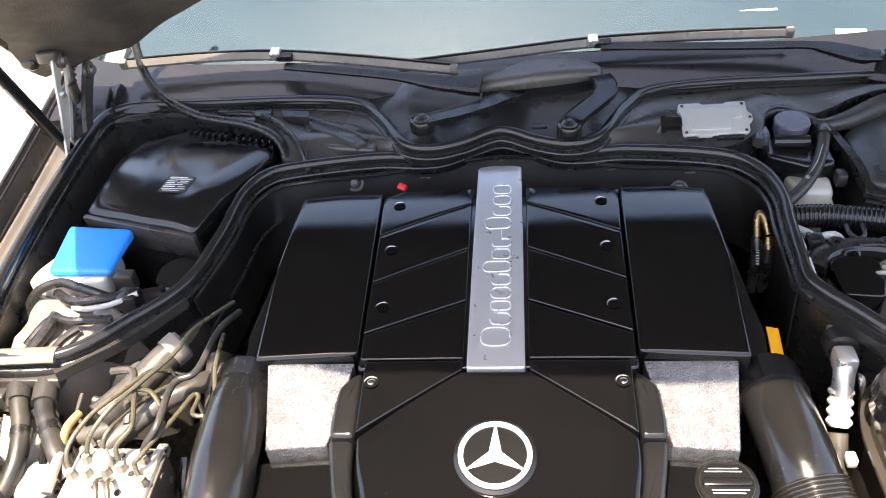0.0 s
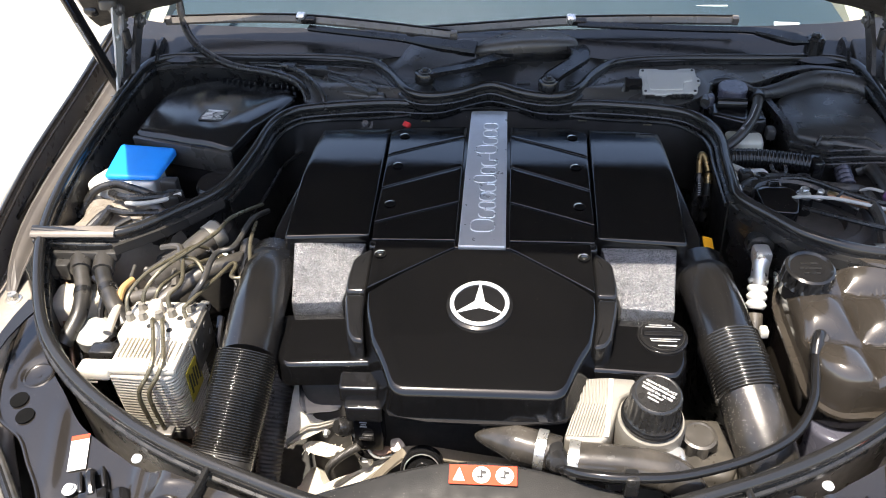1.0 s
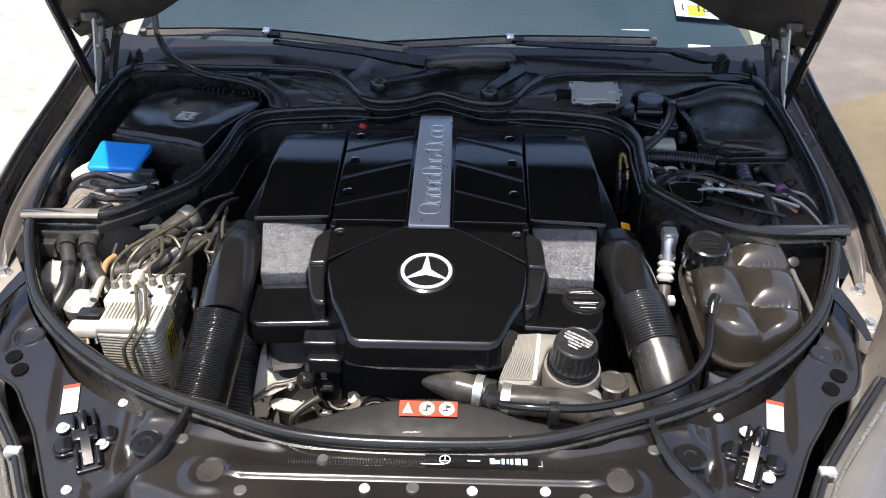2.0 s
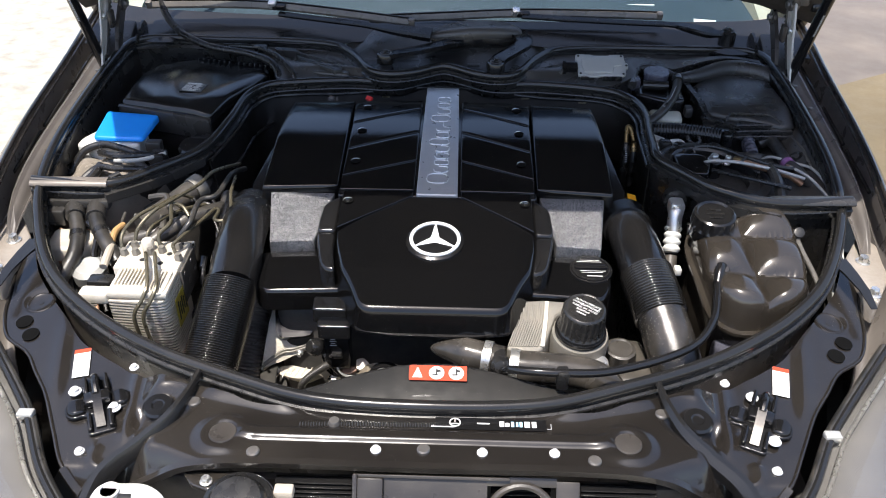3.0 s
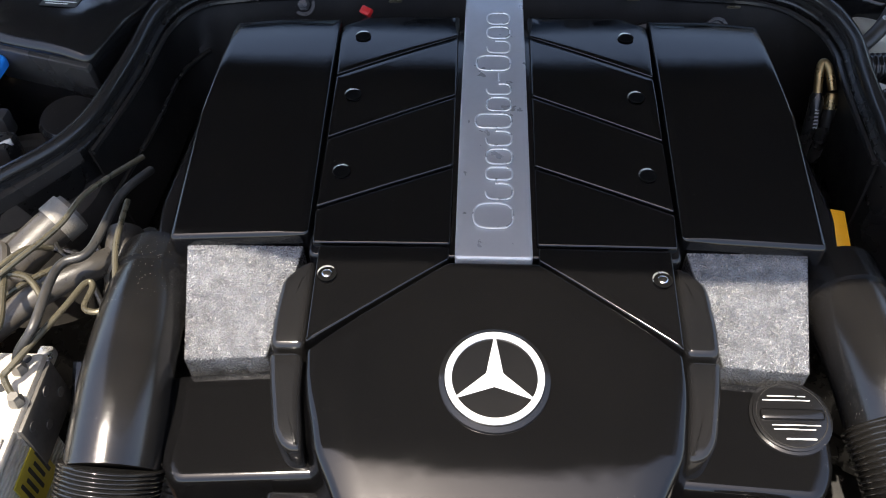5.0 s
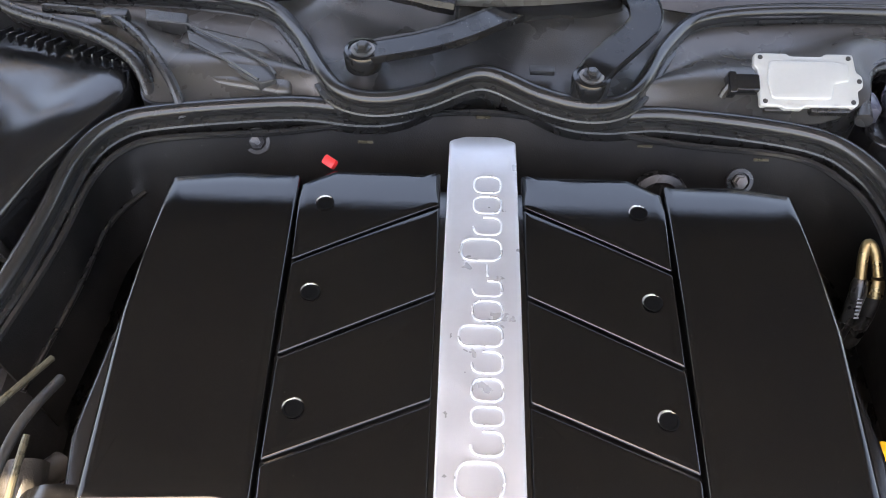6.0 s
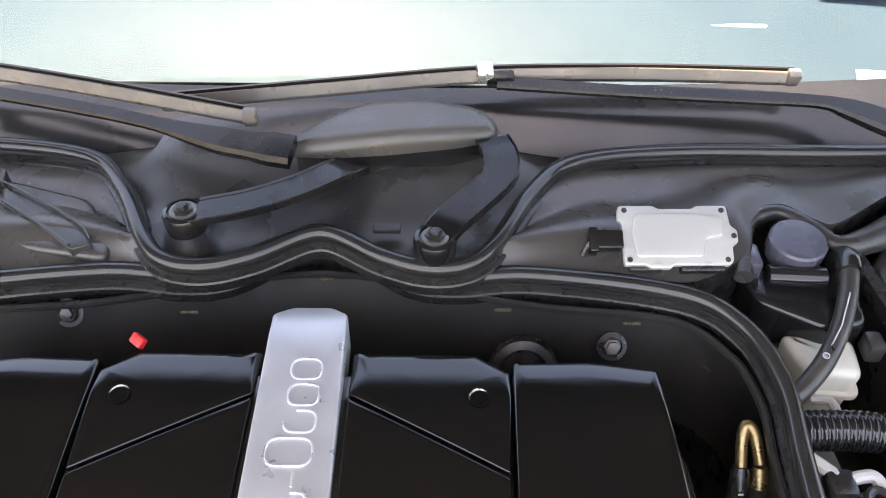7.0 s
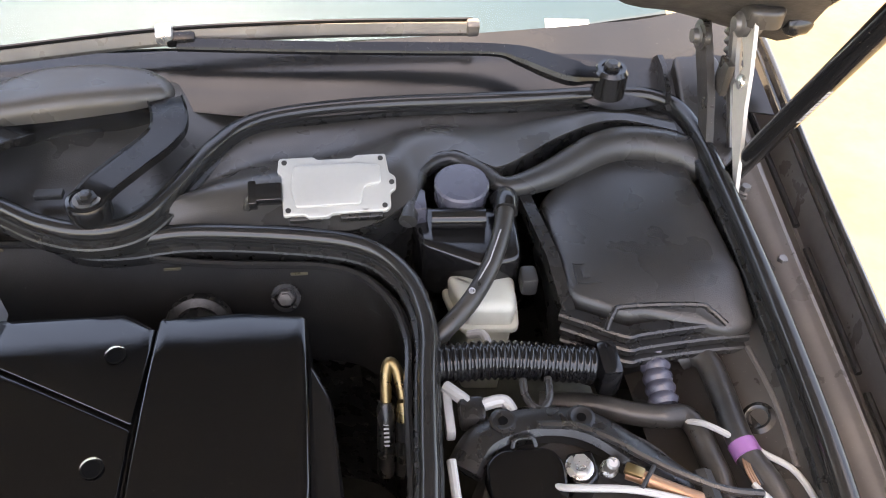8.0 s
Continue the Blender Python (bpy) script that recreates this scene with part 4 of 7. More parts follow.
# oil filler cap
oil_m = Matrix.Diagonal((.94, .94, .38, 1))
oc = thing("oil_filler_cap", (.248, -.003, .795), "black oil filler cap with white lines of writing", "oil cap")
m = Matrix.Translation((.249, -.003, .799)) @ pose(0, 0, 0, 4) @ oil_m
part("cap", lathe([(.036, -.004), (.036, .002), (.0335, .004), (.0335, .009), (.031, .011), (0, .011)], m, 40), GLOSSY, oc)
part("cap_ring", lathe([(.031, .0105), (.031, .0115), (.0300, .0115), (.0300, .0105)], m, 40), PLASTIC, oc)
part("cap_grip", box((0, 0, .0145), (.056, .010, .009), .003, m), GLOSSY, oc)
for row in ((-.006, .0185, .024, .0009), (.012, .0185, .007, .0009), (-.002, .0145, .042, .0010), (.002, -.0095, .042, .0010), (0, -.0135, .036, .0010), (.004, -.0225, .026, .0016)):
    part("printed_line", bars([row], m @ Matrix.Translation((0, 0, .0112))), PAPER, oc)

# engine block and head ends under the covers
eng = thing("engine_block", (0, .2, .40), "dark engine block below the covers", "engine")
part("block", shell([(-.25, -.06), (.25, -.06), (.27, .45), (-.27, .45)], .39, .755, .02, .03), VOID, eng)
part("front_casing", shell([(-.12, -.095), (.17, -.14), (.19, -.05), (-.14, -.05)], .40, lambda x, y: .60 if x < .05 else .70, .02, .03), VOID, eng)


def plate_xz(pts, y0, y1, bevel=.003, lean=0.0, z0=.65):
    """A casting cut to an outline of (x, z) points, standing across the car between two depths; lean tips its face upward."""
    bm = bmesh.new()
    rows = []
    for y in (y0, y1):
        rows.append([bm.verts.new((x, y + (z - z0) / (1 + 1.6 * lean) * lean, z0 + (z - z0) / (1 + 1.6 * lean))) for x, z in pts])
    a, b = rows
    front = bm.faces.new(a)
    bm.faces.new(b[::-1])
    for i in range(len(pts)):
        j = (i + 1) % len(pts)
        bm.faces.new((a[i], b[i], b[j], a[j]))
    bmesh.ops.bevel(bm, geom=list(front.edges), offset=bevel, segments=3, profile=0.6, affect="EDGES")
    return bm


def tilted_plate(at, normal, pts, thick, bevel=.003, corner=.004):
    """A casting with an upturned face cut to an outline in the plane of that face."""
    n = Vector(normal).normalized()
    u = (Vector((1, 0, 0)) - n * n.x).normalized()
    v = n.cross(u)
    bm = bmesh.new()
    outline = rounded(pts, corner, 3, .03)
    top, low = ([bm.verts.new(Vector(at) + u * p.x + v * p.y - n * d) for p in outline] for d in (0, thick))
    face = bm.faces.new(top)
    bm.faces.new(low[::-1])
    for i in range(len(outline)):
        j = (i + 1) % len(outline)
        bm.faces.new((top[i], low[i], low[j], top[j]))
    bmesh.ops.bevel(bm, geom=list(face.edges), offset=bevel, segments=3, profile=0.6, affect="EDGES")
    return bm


hp = part("head_end", plate_xz([(-.266, .742), (-.272, .685), (-.280, .610), (-.274, .610), (-.246, .648), (-.226, .655), (-.200, .669), (-.191, .690), (-.196, .702), (-.214, .695), (-.232, .688), (-.243, .700), (-.252, .742)], -.066, -.02, .005, .5, .66), ALU_WHITE, eng, "weathered cast aluminium cylinder head end")
for d in (0, .008):
    part("gasket_rim", tube([(x + d * .3, -.068 + (z + d - .66) / 1.8 * .5, .661 + (z + d - .66) / 1.8) for x, z in ((-.276, .624), (-.247, .660), (-.226, .668), (-.204, .681), (-.197, .695))], .0022, 8), ALU, hp)
part("dark_panel", tilted_plate((-.222, -.056, .708), (0, -.6, .8), [(-.036, .042), (.038, .042), (.030, -.010), (.018, -.014), (-.022, -.018), (-.030, -.004)], .02, .003), GLOSSY, eng, "glossy black panel of the cylinder head")


lat_n = Vector((-.3, -.5, .8)).normalized()
lat = part("lattice_casting", tilted_plate((-.207, -.069, .636), lat_n, [(-.055, -.003), (-.044, .003), (-.027, .004), (.015, -.007), (.019, -.011), (-.008, -.020), (-.026, -.017), (-.051, -.009)], .03, .002), ALU_WHITE, eng, "pale cast housing with a diamond lattice")
lat_u = (Vector((1, 0, 0)) - lat_n * lat_n.x).normalized()
lat_v = lat_n.cross(lat_u)
for k in (1, -1):
    for i in range(6):
        mid = Vector((-.207, -.069, .636)) + lat_u * (-.046 + i * .0105) + lat_v * (-.007 - i * .0007) + lat_n * .0004
        step = lat_u * .006 + lat_v * (.008 * k)
        part("lattice_rib", sweep([mid - step, mid + step], circle(.0009, 6), up=lat_n), ALU_WHITE, lat)
front_bolt = pose(0, 0, 0, 90)
for x, y, z, r in ((-.155, -.106, .645, .0075), (-.285, -.052, .455, .008), (-.208, -.096, .690, .004)):
    part("flange_bolt", bolt((x, y, z), r, r * 1.4, front_bolt), STEEL, eng)
br = thing("accessory_bracket", (-.2, -.08, .45), "stained cast alloy accessory bracket", "bracket")


BRACKET_AT, BRACKET_UP = (-.113, -.098, .657), (-.59, -.19, .785)
part("post", tilted_plate(BRACKET_AT, BRACKET_UP, [(-.180, .016), (-.169, .021), (-.157, .018), (-.150, -.001), (-.142, -.015), (-.154, -.034), (-.156, -.045), (-.184, -.043), (-.193, -.027), (-.202, -.023), (-.203, -.017), (-.193, -.009), (-.189, .002)], .02, .005, .006), ALU_WHITE, br, "pale dirty cast post")
part("arm", tilted_plate(BRACKET_AT, BRACKET_UP, [(-.145, -.017), (-.112, -.012), (-.082, -.012), (-.060, -.010), (-.052, -.004), (-.034, -.005), (-.011, -.004), (-.000, -.002), (.006, -.006), (-.048, -.025), (-.071, -.033), (-.093, -.040), (-.156, -.033), (-.154, -.023)], .016, .004, .004), ALU_WHITE, br, "pale dirty cast arm")
part("rib", tilted_plate(BRACKET_AT, BRACKET_UP, [(-.152, -.037), (-.102, -.042), (-.108, -.046), (-.147, -.044)], .012, .001, .001), ALU_WHITE, br)
part("rib", tilted_plate(BRACKET_AT, BRACKET_UP, [(-.145, -.046), (-.114, -.048), (-.124, -.052), (-.135, -.053)], .012, .001, .001), ALU_WHITE, br)
part("foot", tilted_plate(BRACKET_AT, BRACKET_UP, [(-.186, -.049), (-.158, -.052), (-.149, -.060), (-.162, -.069), (-.187, -.071), (-.195, -.048)], .020, .003, .003), ALU_WHITE, br)
part("flange", tilted_plate((-.115, -.100, .675), (0, -.5, .85), [(-.005, .006), (.007, .009), (.017, -.001), (.015, -.007), (.005, -.012), (-.004, -.010)], .008, .002, .003), DUSTY_ZINC, br, "rust stained flange")
part("stained_web", tilted_plate((-.115, -.095, .668), (0, -.5, .85), [(-.033, -.013), (-.022, -.005), (-.006, -.002), (-.003, -.011), (-.013, -.016), (-.031, -.017)], .010, .002, .002), RUST, br, "brown rust stained web")
bn = Vector(BRACKET_UP).normalized()
bu = (Vector((1, 0, 0)) - bn * bn.x).normalized()
boss_m = Matrix.Translation(Vector(BRACKET_AT) + bu * -0.172 + bn.cross(bu) * -0.042) @ Vector((0, 0, 1)).rotation_difference(Vector((-.2, -.7, .68))).to_matrix().to_4x4()
part("boss", lathe([(.013, -.012), (.013, .006), (.010, .009), (.005, .009), (.005, .003), (0, .003)], boss_m, 20), ALU_WHITE, br)
belt_line = [(-.265, -.122, .472), (-.215, -.122, .525), (-.150, -.122, .615), (-.106, -.122, .674), (-.094, -.122, .683), (-.080, -.122, .685), (-.060, -.122, .684), (0, -.122, .673), (.08, -.122, .658)]
single("drive_belt", sweep(smooth_path(belt_line, 8), [(.0016, -.010), (.0016, .010), (-.0016, .010), (-.0016, -.010)], up=(0, -1, 0)), BELT, "worn tan backed ribbed drive belt", "belt")
pl = thing("idler_pulley", (-.071, -.135, .64), "black ribbed idler pulley", "pulley")
m = Matrix.Translation((-.0705, -.142, .674)) @ pose(0, 0, 0, 62)
part("wheel", lathe([(.0300, -.012), (.0300, .006), (.0285, .009), (.0255, .009), (.0235, .004), (.011, .003), (.010, .006), (.006, .006)], m, 40), GLOSSY, pl)
part("hub_ring", sweep([m @ Vector((.0244 * math.cos(a), .0244 * math.sin(a), .0088)) for a in [math.radians(12 * i) for i in range(30)]], circle(.0009, 6), closed=True), STEEL, pl)
part("hub_bolt", lathe([(.0055, .004), (.0055, .008), (.003, .009), (0, .007)], m, 6), STEEL_DARK, pl)
al = thing("camshaft_sensor", (-.15, -.09, .65), "black sensor plug with printed lines and wiring", "sensor")
part("plug_body", box((-.146, -.098, .712), (.040, .030, .080), .005), GLOSSY, al)
part("printed_lines", bars([(-.004, .008 - k * .004, .010 - (k % 2) * .003, .0014) for k in range(5)], Matrix.Translation((-.147, -.1136, .730)) @ front_bolt), INK_GREY, al)
part("plug_latch", box((-.146, -.115, .704), (.016, .006, .012), .002), PLASTIC, al)
part("latch_arch", tube([(-.156, -.115, .700), (-.155, -.120, .706), (-.147, -.121, .708), (-.140, -.120, .706)], .0022, 8), PLASTIC, al)
part("round_plug", lathe([(.012, -.016), (.013, -.004), (.012, .010), (.009, .014), (0, .014)], Matrix.Translation((-.181, -.098, .704)) @ pose(0, 0, 0, 60, 0, -50), 18), PLASTIC, al)
part("plug_collar", lathe([(.014, -.003), (.0145, 0), (.014, .003)], Matrix.Translation((-.181, -.098, .704)) @ pose(0, 0, 0, 60, 0, -50), 18), GLOSSY, al)
for k in range(4):
    part("wire", tube([(-.172 + k * .006, -.096, .700), (-.168 + k * .007, -.106 - k * .002, .672), (-.152 + k * .006, -.110, .656), (-.130 + k * .004, -.100, .652)], .0020, 6), GLOSSY if k < 3 else WIRE_WHITE, al)
single("white_tag", box((-.170, -.100, .692), (.004, .003, .014), .001), WIRE_WHITE, "small white tag beside the sensor plug", "tag")
single("breather_hose", ribbed([(-.160, -.112, .682), (-.176, -.114, .671), (-.194, -.116, .656), (-.206, -.116, .638), (-.206, -.110, .612)], .0062, 44, .10, 16), HOSE, "grey corrugated breather hose", "hose", smooth=80)
single("dark_casting", shell([(-.320, -.10), (-.286, -.10), (-.280, -.18), (-.320, -.20)], .45, lambda x, y: .600 + .010 * math.sin(y * 160) * math.sin(x * 190), .012, .02), VOID, "dark lumpy casting beside the bracket", "casting")
# fan shroud with its warning label
sh = thing("fan_shroud", (0, -.25, .60), "black plastic fan shroud across the bay", "fan shroud")
A = [(-.24, -.262, .735), (-.15, -.246, .762), (-.06, -.228, .780), (.013, -.222, .785), (.08, -.228, .780), (.17, -.243, .765), (.26, -.255, .740)]
B = [(-.24, -.290, .720), (-.15, -.300, .742), (-.06, -.300, .755), (.013, -.300, .758), (.08, -.300, .755), (.17, -.298, .742), (.26, -.290, .720)]
part("shroud_top", ruled(A, B, 8, lambda x, y, v: .004 * math.sin(math.pi * v), thick=-.003), SHROUD, sh)
part("shroud_wall", ruled(A, [(p[0], p[1] + .004, .60) for p in A], 4, thick=.003), PLASTIC, sh)
part("shroud_bead", tube([(-.10, -.282, .757), (0, -.268, .770), (.10, -.280, .757)], .003, 8), PLASTIC, sh)
lm = Matrix.Translation((.0135, -.238, .7845)) @ pose(0, 0, 0, 14)
lb = part("warning_label", bars([(0, 0, .079, .024)], lm, .0012), ORANGE, sh, "orange warning label with white pictograms")
bm = bmesh.new()
tri = [bm.verts.new(lm @ Vector(p)) for p in ((-.035, -.008, .0016), (-.021, -.008, .0016), (-.028, .009, .0016))]
bm.faces.new(tri)
part("warning_triangle", bm, PAPER, lb)
for x in (-.002, .025):
    part("pictogram_disc", lathe([(.0105, .0012), (.0105, .0016), (0, .0016)], lm @ Matrix.Translation((x, 0, 0)), 24), PAPER, lb)
    part("pictogram", bars([(x, .002, .002, .010), (x - .002, -.003, .008, .002), (x + .003, .003, .005, .004)], lm @ Matrix.Translation((0, 0, .0017))), INK, lb)
rp = thing("ribbed_belt", (0, -.145, .63), "black ribbed belt edge behind the fan shroud", "belt")
for k in range(6):
    y = -.136 - k * .0036
    part("rib", tube([(-.175, y, .570), (-.150, y, .606), (-.126, y, .636), (-.104, y, .650), (-.080, y, .640), (-.045, y, .636), (0, y, .632), (.06, y, .625)], .0014, 6, 5), HOSE, rp)

# ---- intake ducts ----
dl = thing("intake_duct", (-.31, -.05, .70), "glossy black intake duct with a corrugated section", "intake duct", "intake ducts")
part("smooth_pipe", tube([(-.322, .140, .800), (-.318, .08, .811), (-.314, .02, .813), (-.311, -.02, .808), (-.310, -.066, .795)], .0385, 28, 6), DUCT, dl)
part("collar", tube([(-.322, .150, .798), (-.321, .116, .805)], .041, 28, 3), DUCT, dl)
part("corrugated_section", ribbed([(-.310, -.060, .797), (-.315, -.095, .773), (-.322, -.135, .744), (-.329, -.171, .716)], .0425, 40, .060, 32), DUCT_RIB, dl, "corrugated black hose section", 80)
part("sleeve", tube([(-.328, -.166, .720), (-.334, -.200, .693), (-.338, -.225, .668)], .0415, 28, 3), PLASTIC_DUSTY, dl)
part("lower_pipe", tube([(-.318, -.21, .685), (-.320, -.245, .662), (-.321, -.27, .63)], .037, 24, 4), PLASTIC_DUSTY, dl)
part("round_mark", lathe([(.005, 0), (.005, .001), (.004, .001), (.004, 0)], Matrix.Translation((-.306, .031, .8315)), 16), STEEL_DARK, dl)
dr = thing("intake_duct", (.33, -.05, .70), "glossy black intake duct bending down beside the tank", "intake duct", "intake ducts")
part("smooth_pipe", tube([(.324, .140, .798), (.327, .08, .805), (.332, .03, .801), (.337, -.006, .790)], .0385, 28, 6), DUCT, dr)
part("collar", tube([(.324, .150, .797), (.325, .112, .802)], .041, 28, 3), DUCT, dr)
part("corrugated_section", ribbed([(.337, .000, .791), (.344, -.038, .780), (.352, -.078, .765)], .0425, 18, .060, 32), DUCT_RIB, dr, "corrugated black hose section", 80)
part("elbow", tube([(.351, -.074, .767), (.360, -.110, .748), (.371, -.152, .716), (.380, -.190, .664), (.384, -.215, .60)], .0385, 28, 6), DUCT_SPECKLED, dr)

# ---- oil filter housing ----
of = thing("oil_filter_housing", (.21, -.14, .66), "cast aluminium oil filter housing with a black screw cap", "oil filter")
axis = Matrix.Translation((.2215, -.1335, .809)) @ pose(0, 0, 0, 9, 1) @ Matrix.Scale(.88, 4)
cap = part("screw_cap", fluted([(.0400, -.034), (.0400, -.027), (.0385, -.025), (.0382, -.022), (.0375, -.004), (.0368, .009), (.0350, .0155), (.0335, .0175), (.0315, .0186), (.0300, .0184), (.0290, .0176), (.002, .0178)], axis, 22, .0022, 176, 1.0, (-.0221, .0091)), PLASTIC, of, "black oil filter cap with white writing")
part("lower_rim", lathe([(.0425, -.038), (.0435, -.035), (.0425, -.032), (.039, -.032)], axis, 48), GLOSSY, cap)
spin = axis @ Matrix.Translation((0, 0, .0179)) @ pose(0, 0, 0, 0, 0, -32)
for words, x, y in (("ALWAYS REPLACE", 0, .0125), ("WITH", -.0175, .006), ("APPROVED", .0095, .006), ("FLEECE OIL FILTER", 0, -.0005), ("ELEMENT", 0, -.007)):
    part("writing", text_mesh(words, .0056, spin @ Matrix.Translation((x, y, 0))), PAPER, cap)
part("printed_bars", bars([(-.0075, .006, .005, .0040), (0, -.0135, .016, .0018)], spin), PAPER, cap)
part("neck", lathe([(.050, -.095), (.050, -.052), (.047, -.042), (0, -.042)], axis, 40), ALU, of)
bm = shell([(.110, -.164), (.142, -.080), (.168, -.077), (.206, -.079), (.206, -.095), (.186, -.105), (.166, -.160), (.150, -.172)], .66, lambda x, y: .790 + (y + .085) * .28, .003, .006)
cool = part("oil_cooler", bm, ALU, of, "ribbed cast aluminium oil cooler")
for k in range(13):
    x = .1135 + k * .0035
    part("cooling_rib", sweep([Vector((x, -.160, .7690)), Vector((x + .016, -.115, .7816)), Vector((x + .0185, -.082, .7908))], [(.0013, -.002), (.0008, .0024), (-.0008, .0024), (-.0013, -.002)], up=(0, 0, 1)), ALU, cool)
part("cooler_ridge", sweep([Vector((.163, -.160, .769)), Vector((.170, -.115, .7816)), Vector((.174, -.081, .791))], [(.0035, -.002), (.0028, .003), (-.0028, .003), (-.0035, -.002)], up=(0, 0, 1)), ALU_WHITE, cool)
part("casting_web", shell([(.160, -.190), (.21, -.200), (.262, -.180), (.262, -.150), (.19, -.15)], .66, .752, .008, .012), ALU_BRIGHT, of)
for x, y, z in ((.176, -.180, .752), (.196, -.184, .752), (.240, -.178, .752)):
    part("housing_bolt", bolt((x, y, z), .006, .008), STEEL, of)
ps = thing("steering_fluid_reservoir", (.29, -.16, .62), "dusty black fluid reservoir with a knurled cap", "fluid reservoir")
part("tank", shell([(.235, -.168), (.322, -.172), (.338, -.14), (.330, -.070), (.26, -.07)], .62, .716, .010, .014), DUSTY_HOSE, ps)
part("seam", shell([(.231, -.171), (.325, -.176), (.342, -.14), (.334, -.067), (.256, -.067)], .690, .698, .003, .014), DUSTY_HOSE, ps)
bm = fluted([(.0262, -.006), (.0262, .009), (.0240, .014), (.020, .0155), (.018, .014), (.002, .0145)], Matrix.Translation((.287, -.120, .724)) @ pose(0, 0, 0, 6) @ Matrix.Scale(.95, 4), 7, .0065, 84, 1.3, (-.01, .0101))
part("knurled_cap", bm, DUSTY_HOSE, ps)

# ---- upper radiator hose ----
rh = thing("radiator_hose", (.13, -.19, .68), "dusty black radiator hose with pale clamps", "hose")
part("hose_tip", tube([(.000, -.147, .752), (.035, -.160, .758), (.065, -.168, .757), (.105, -.176, .753)], .0235, 24, 6, radius=lambda u: .08 + .92 * min(1, u / .5) ** .7), RAD_HOSE, rh)
part("hose_run", tube([(.118, -.184, .752), (.16, -.186, .752), (.20, -.188, .750), (.24, -.193, .743), (.262, -.206, .726), (.276, -.222, .685)], .0242, 24, 6), RAD_HOSE, rh)
for p, q in (((.077, -.1705, .756), (.089, -.173, .7555)), ((.115, -.1825, .7525), (.128, -.1845, .752))):
    part("clamp", tube([p, q], .0258, 28, 2), STEEL, rh, "pale metal hose clamp")
part("joint", lathe([(.014, -.016), (.016, 0), (.012, .014), (.009, .018), (0, .018)], Matrix.Translation((.101, -.192, .762)) @ pose(0, 0, 0, 60), 16), PLASTIC, rh)
part("joint", box((.100, -.184, .768), (.018, .024, .018), .004), PLASTIC, rh)
vh = thing("vent_hose", (.25, -.25, .76), "thin black rubber vent hose running to the tank", "hose")
part("run", tube([(.102, -.204, .760), (.112, -.226, .784), (.138, -.240, .795), (.182, -.243, .796), (.244, -.230, .788), (.325, -.200, .787), (.385, -.160, .785), (.420, -.11, .79), (.436, -.06, .797), (.443, -.03, .806), (.448, -.012, .818)], .0060, 12, 6), GLOSSY, vh)
part("elbow", tube([(.441, -.036, .803), (.447, -.016, .817), (.454, -.006, .812)], .0078, 12, 4), GLOSSY, vh)
single("hose_clip", box((.183, -.242, .786), (.016, .018, .030), .003), PLASTIC, "black plastic hose clip on the shroud", "clip")
single("valve_block", box((.205, -.262, .742), (.075, .030, .03), .006), PLASTIC, "black valve block beside the shroud", "valve")

# ---- expansion tank ----
et = thing("expansion_tank", (.51, .03, .66), "smoky brown plastic coolant expansion tank", "coolant tank")
TK = [(.428, .092), (.448, .142), (.50, .165), (.568, .160), (.602, .105), (.594, .0), (.580, -.048), (.550, -.078), (.468, -.086), (.438, -.060)]


def tank_top(x, y):
    """Six cushions between the moulding seams of the tank."""
    z = .798 + .19 * (y + .01) * (1 if y > -.01 else .4)
    seam = .508 - y * .05
    a = (x - .428) / (seam - .428) if x < seam else (x - seam) / (.602 - seam)
    lows = (-.100, -.008 - (x - .508) * .10, .076 - (x - .508) * .05, .170)
    k = 0 if y < lows[1] else 1 if y < lows[2] else 2
    b = (y - lows[k]) / (lows[k + 1] - lows[k])
    a, b = min(1, max(0, a)), min(1, max(0, b))
    return z + .022 * (1 - abs(2 * a - 1) ** 2.6) ** .8 * (1 - abs(2 * b - 1) ** 2.6) ** .8


def dense_shell(pts, low, top, edge, corner, n=44):
    """A moulded body whose top is a fine sheet, for deep relief."""
    bm = bmesh.new()
    out = rounded(pts, corner, step=.006)
    c = sum(out, Vector((0, 0))) / len(out)
    rings = [[bm.verts.new((p.x, p.y, low)) for p in out]]
    for j in range(n):
        w = (j / n) ** 1.0
        ring = []
        for p in out:
            q = p.lerp(c, w)
            d = (q - p).length
            dz = edge - math.sqrt(max(0, edge ** 2 - max(0, edge - d) ** 2)) if d < edge else 0
            ring.append(bm.verts.new((q.x, q.y, top(q.x, q.y) - dz)))
        rings.append(ring)
    m = len(out)
    for a, b in zip(rings, rings[1:]):
        for i in range(m):
            bm.faces.new((a[i], a[(i + 1) % m], b[(i + 1) % m], b[i]))
    mid = bm.verts.new((c.x, c.y, top(c.x, c.y)))
    for i in range(m):
        bm.faces.new((rings[-1][i], rings[-1][(i + 1) % m], mid))
    return bm


part("tank_body", dense_shell(TK, .66, tank_top, .018, .03), TANK, et, smooth=60)
flange = rounded([(x + (x - .515) * .05, y + (y - .03) * .05) for x, y in TK], .03, step=.012)
part("seam_flange", sweep([Vector((p.x, p.y, .764 + (.20 if p.y < 0 else .14) * p.y)) for p in flange], [(.005, -.0025), (.005, .0025), (-.005, .0025), (-.005, -.0025)], up=(0, 0, 1), closed=True), TANK, et)
cm = Matrix.Translation((.457, .090, .836)) @ pose(0, 0, 0, 9)
capo = part("tank_cap", fluted([(.033, -.008), (.0362, -.004), (.0362, .000), (.0358, .012), (.0335, .018), (.030, .020), (.027, .017), (.002, .018)], cm, 16, .0035, 128, 1.2, (-.001, .013)), GLOSSY, et, "glossy black screw cap with fluted rim")
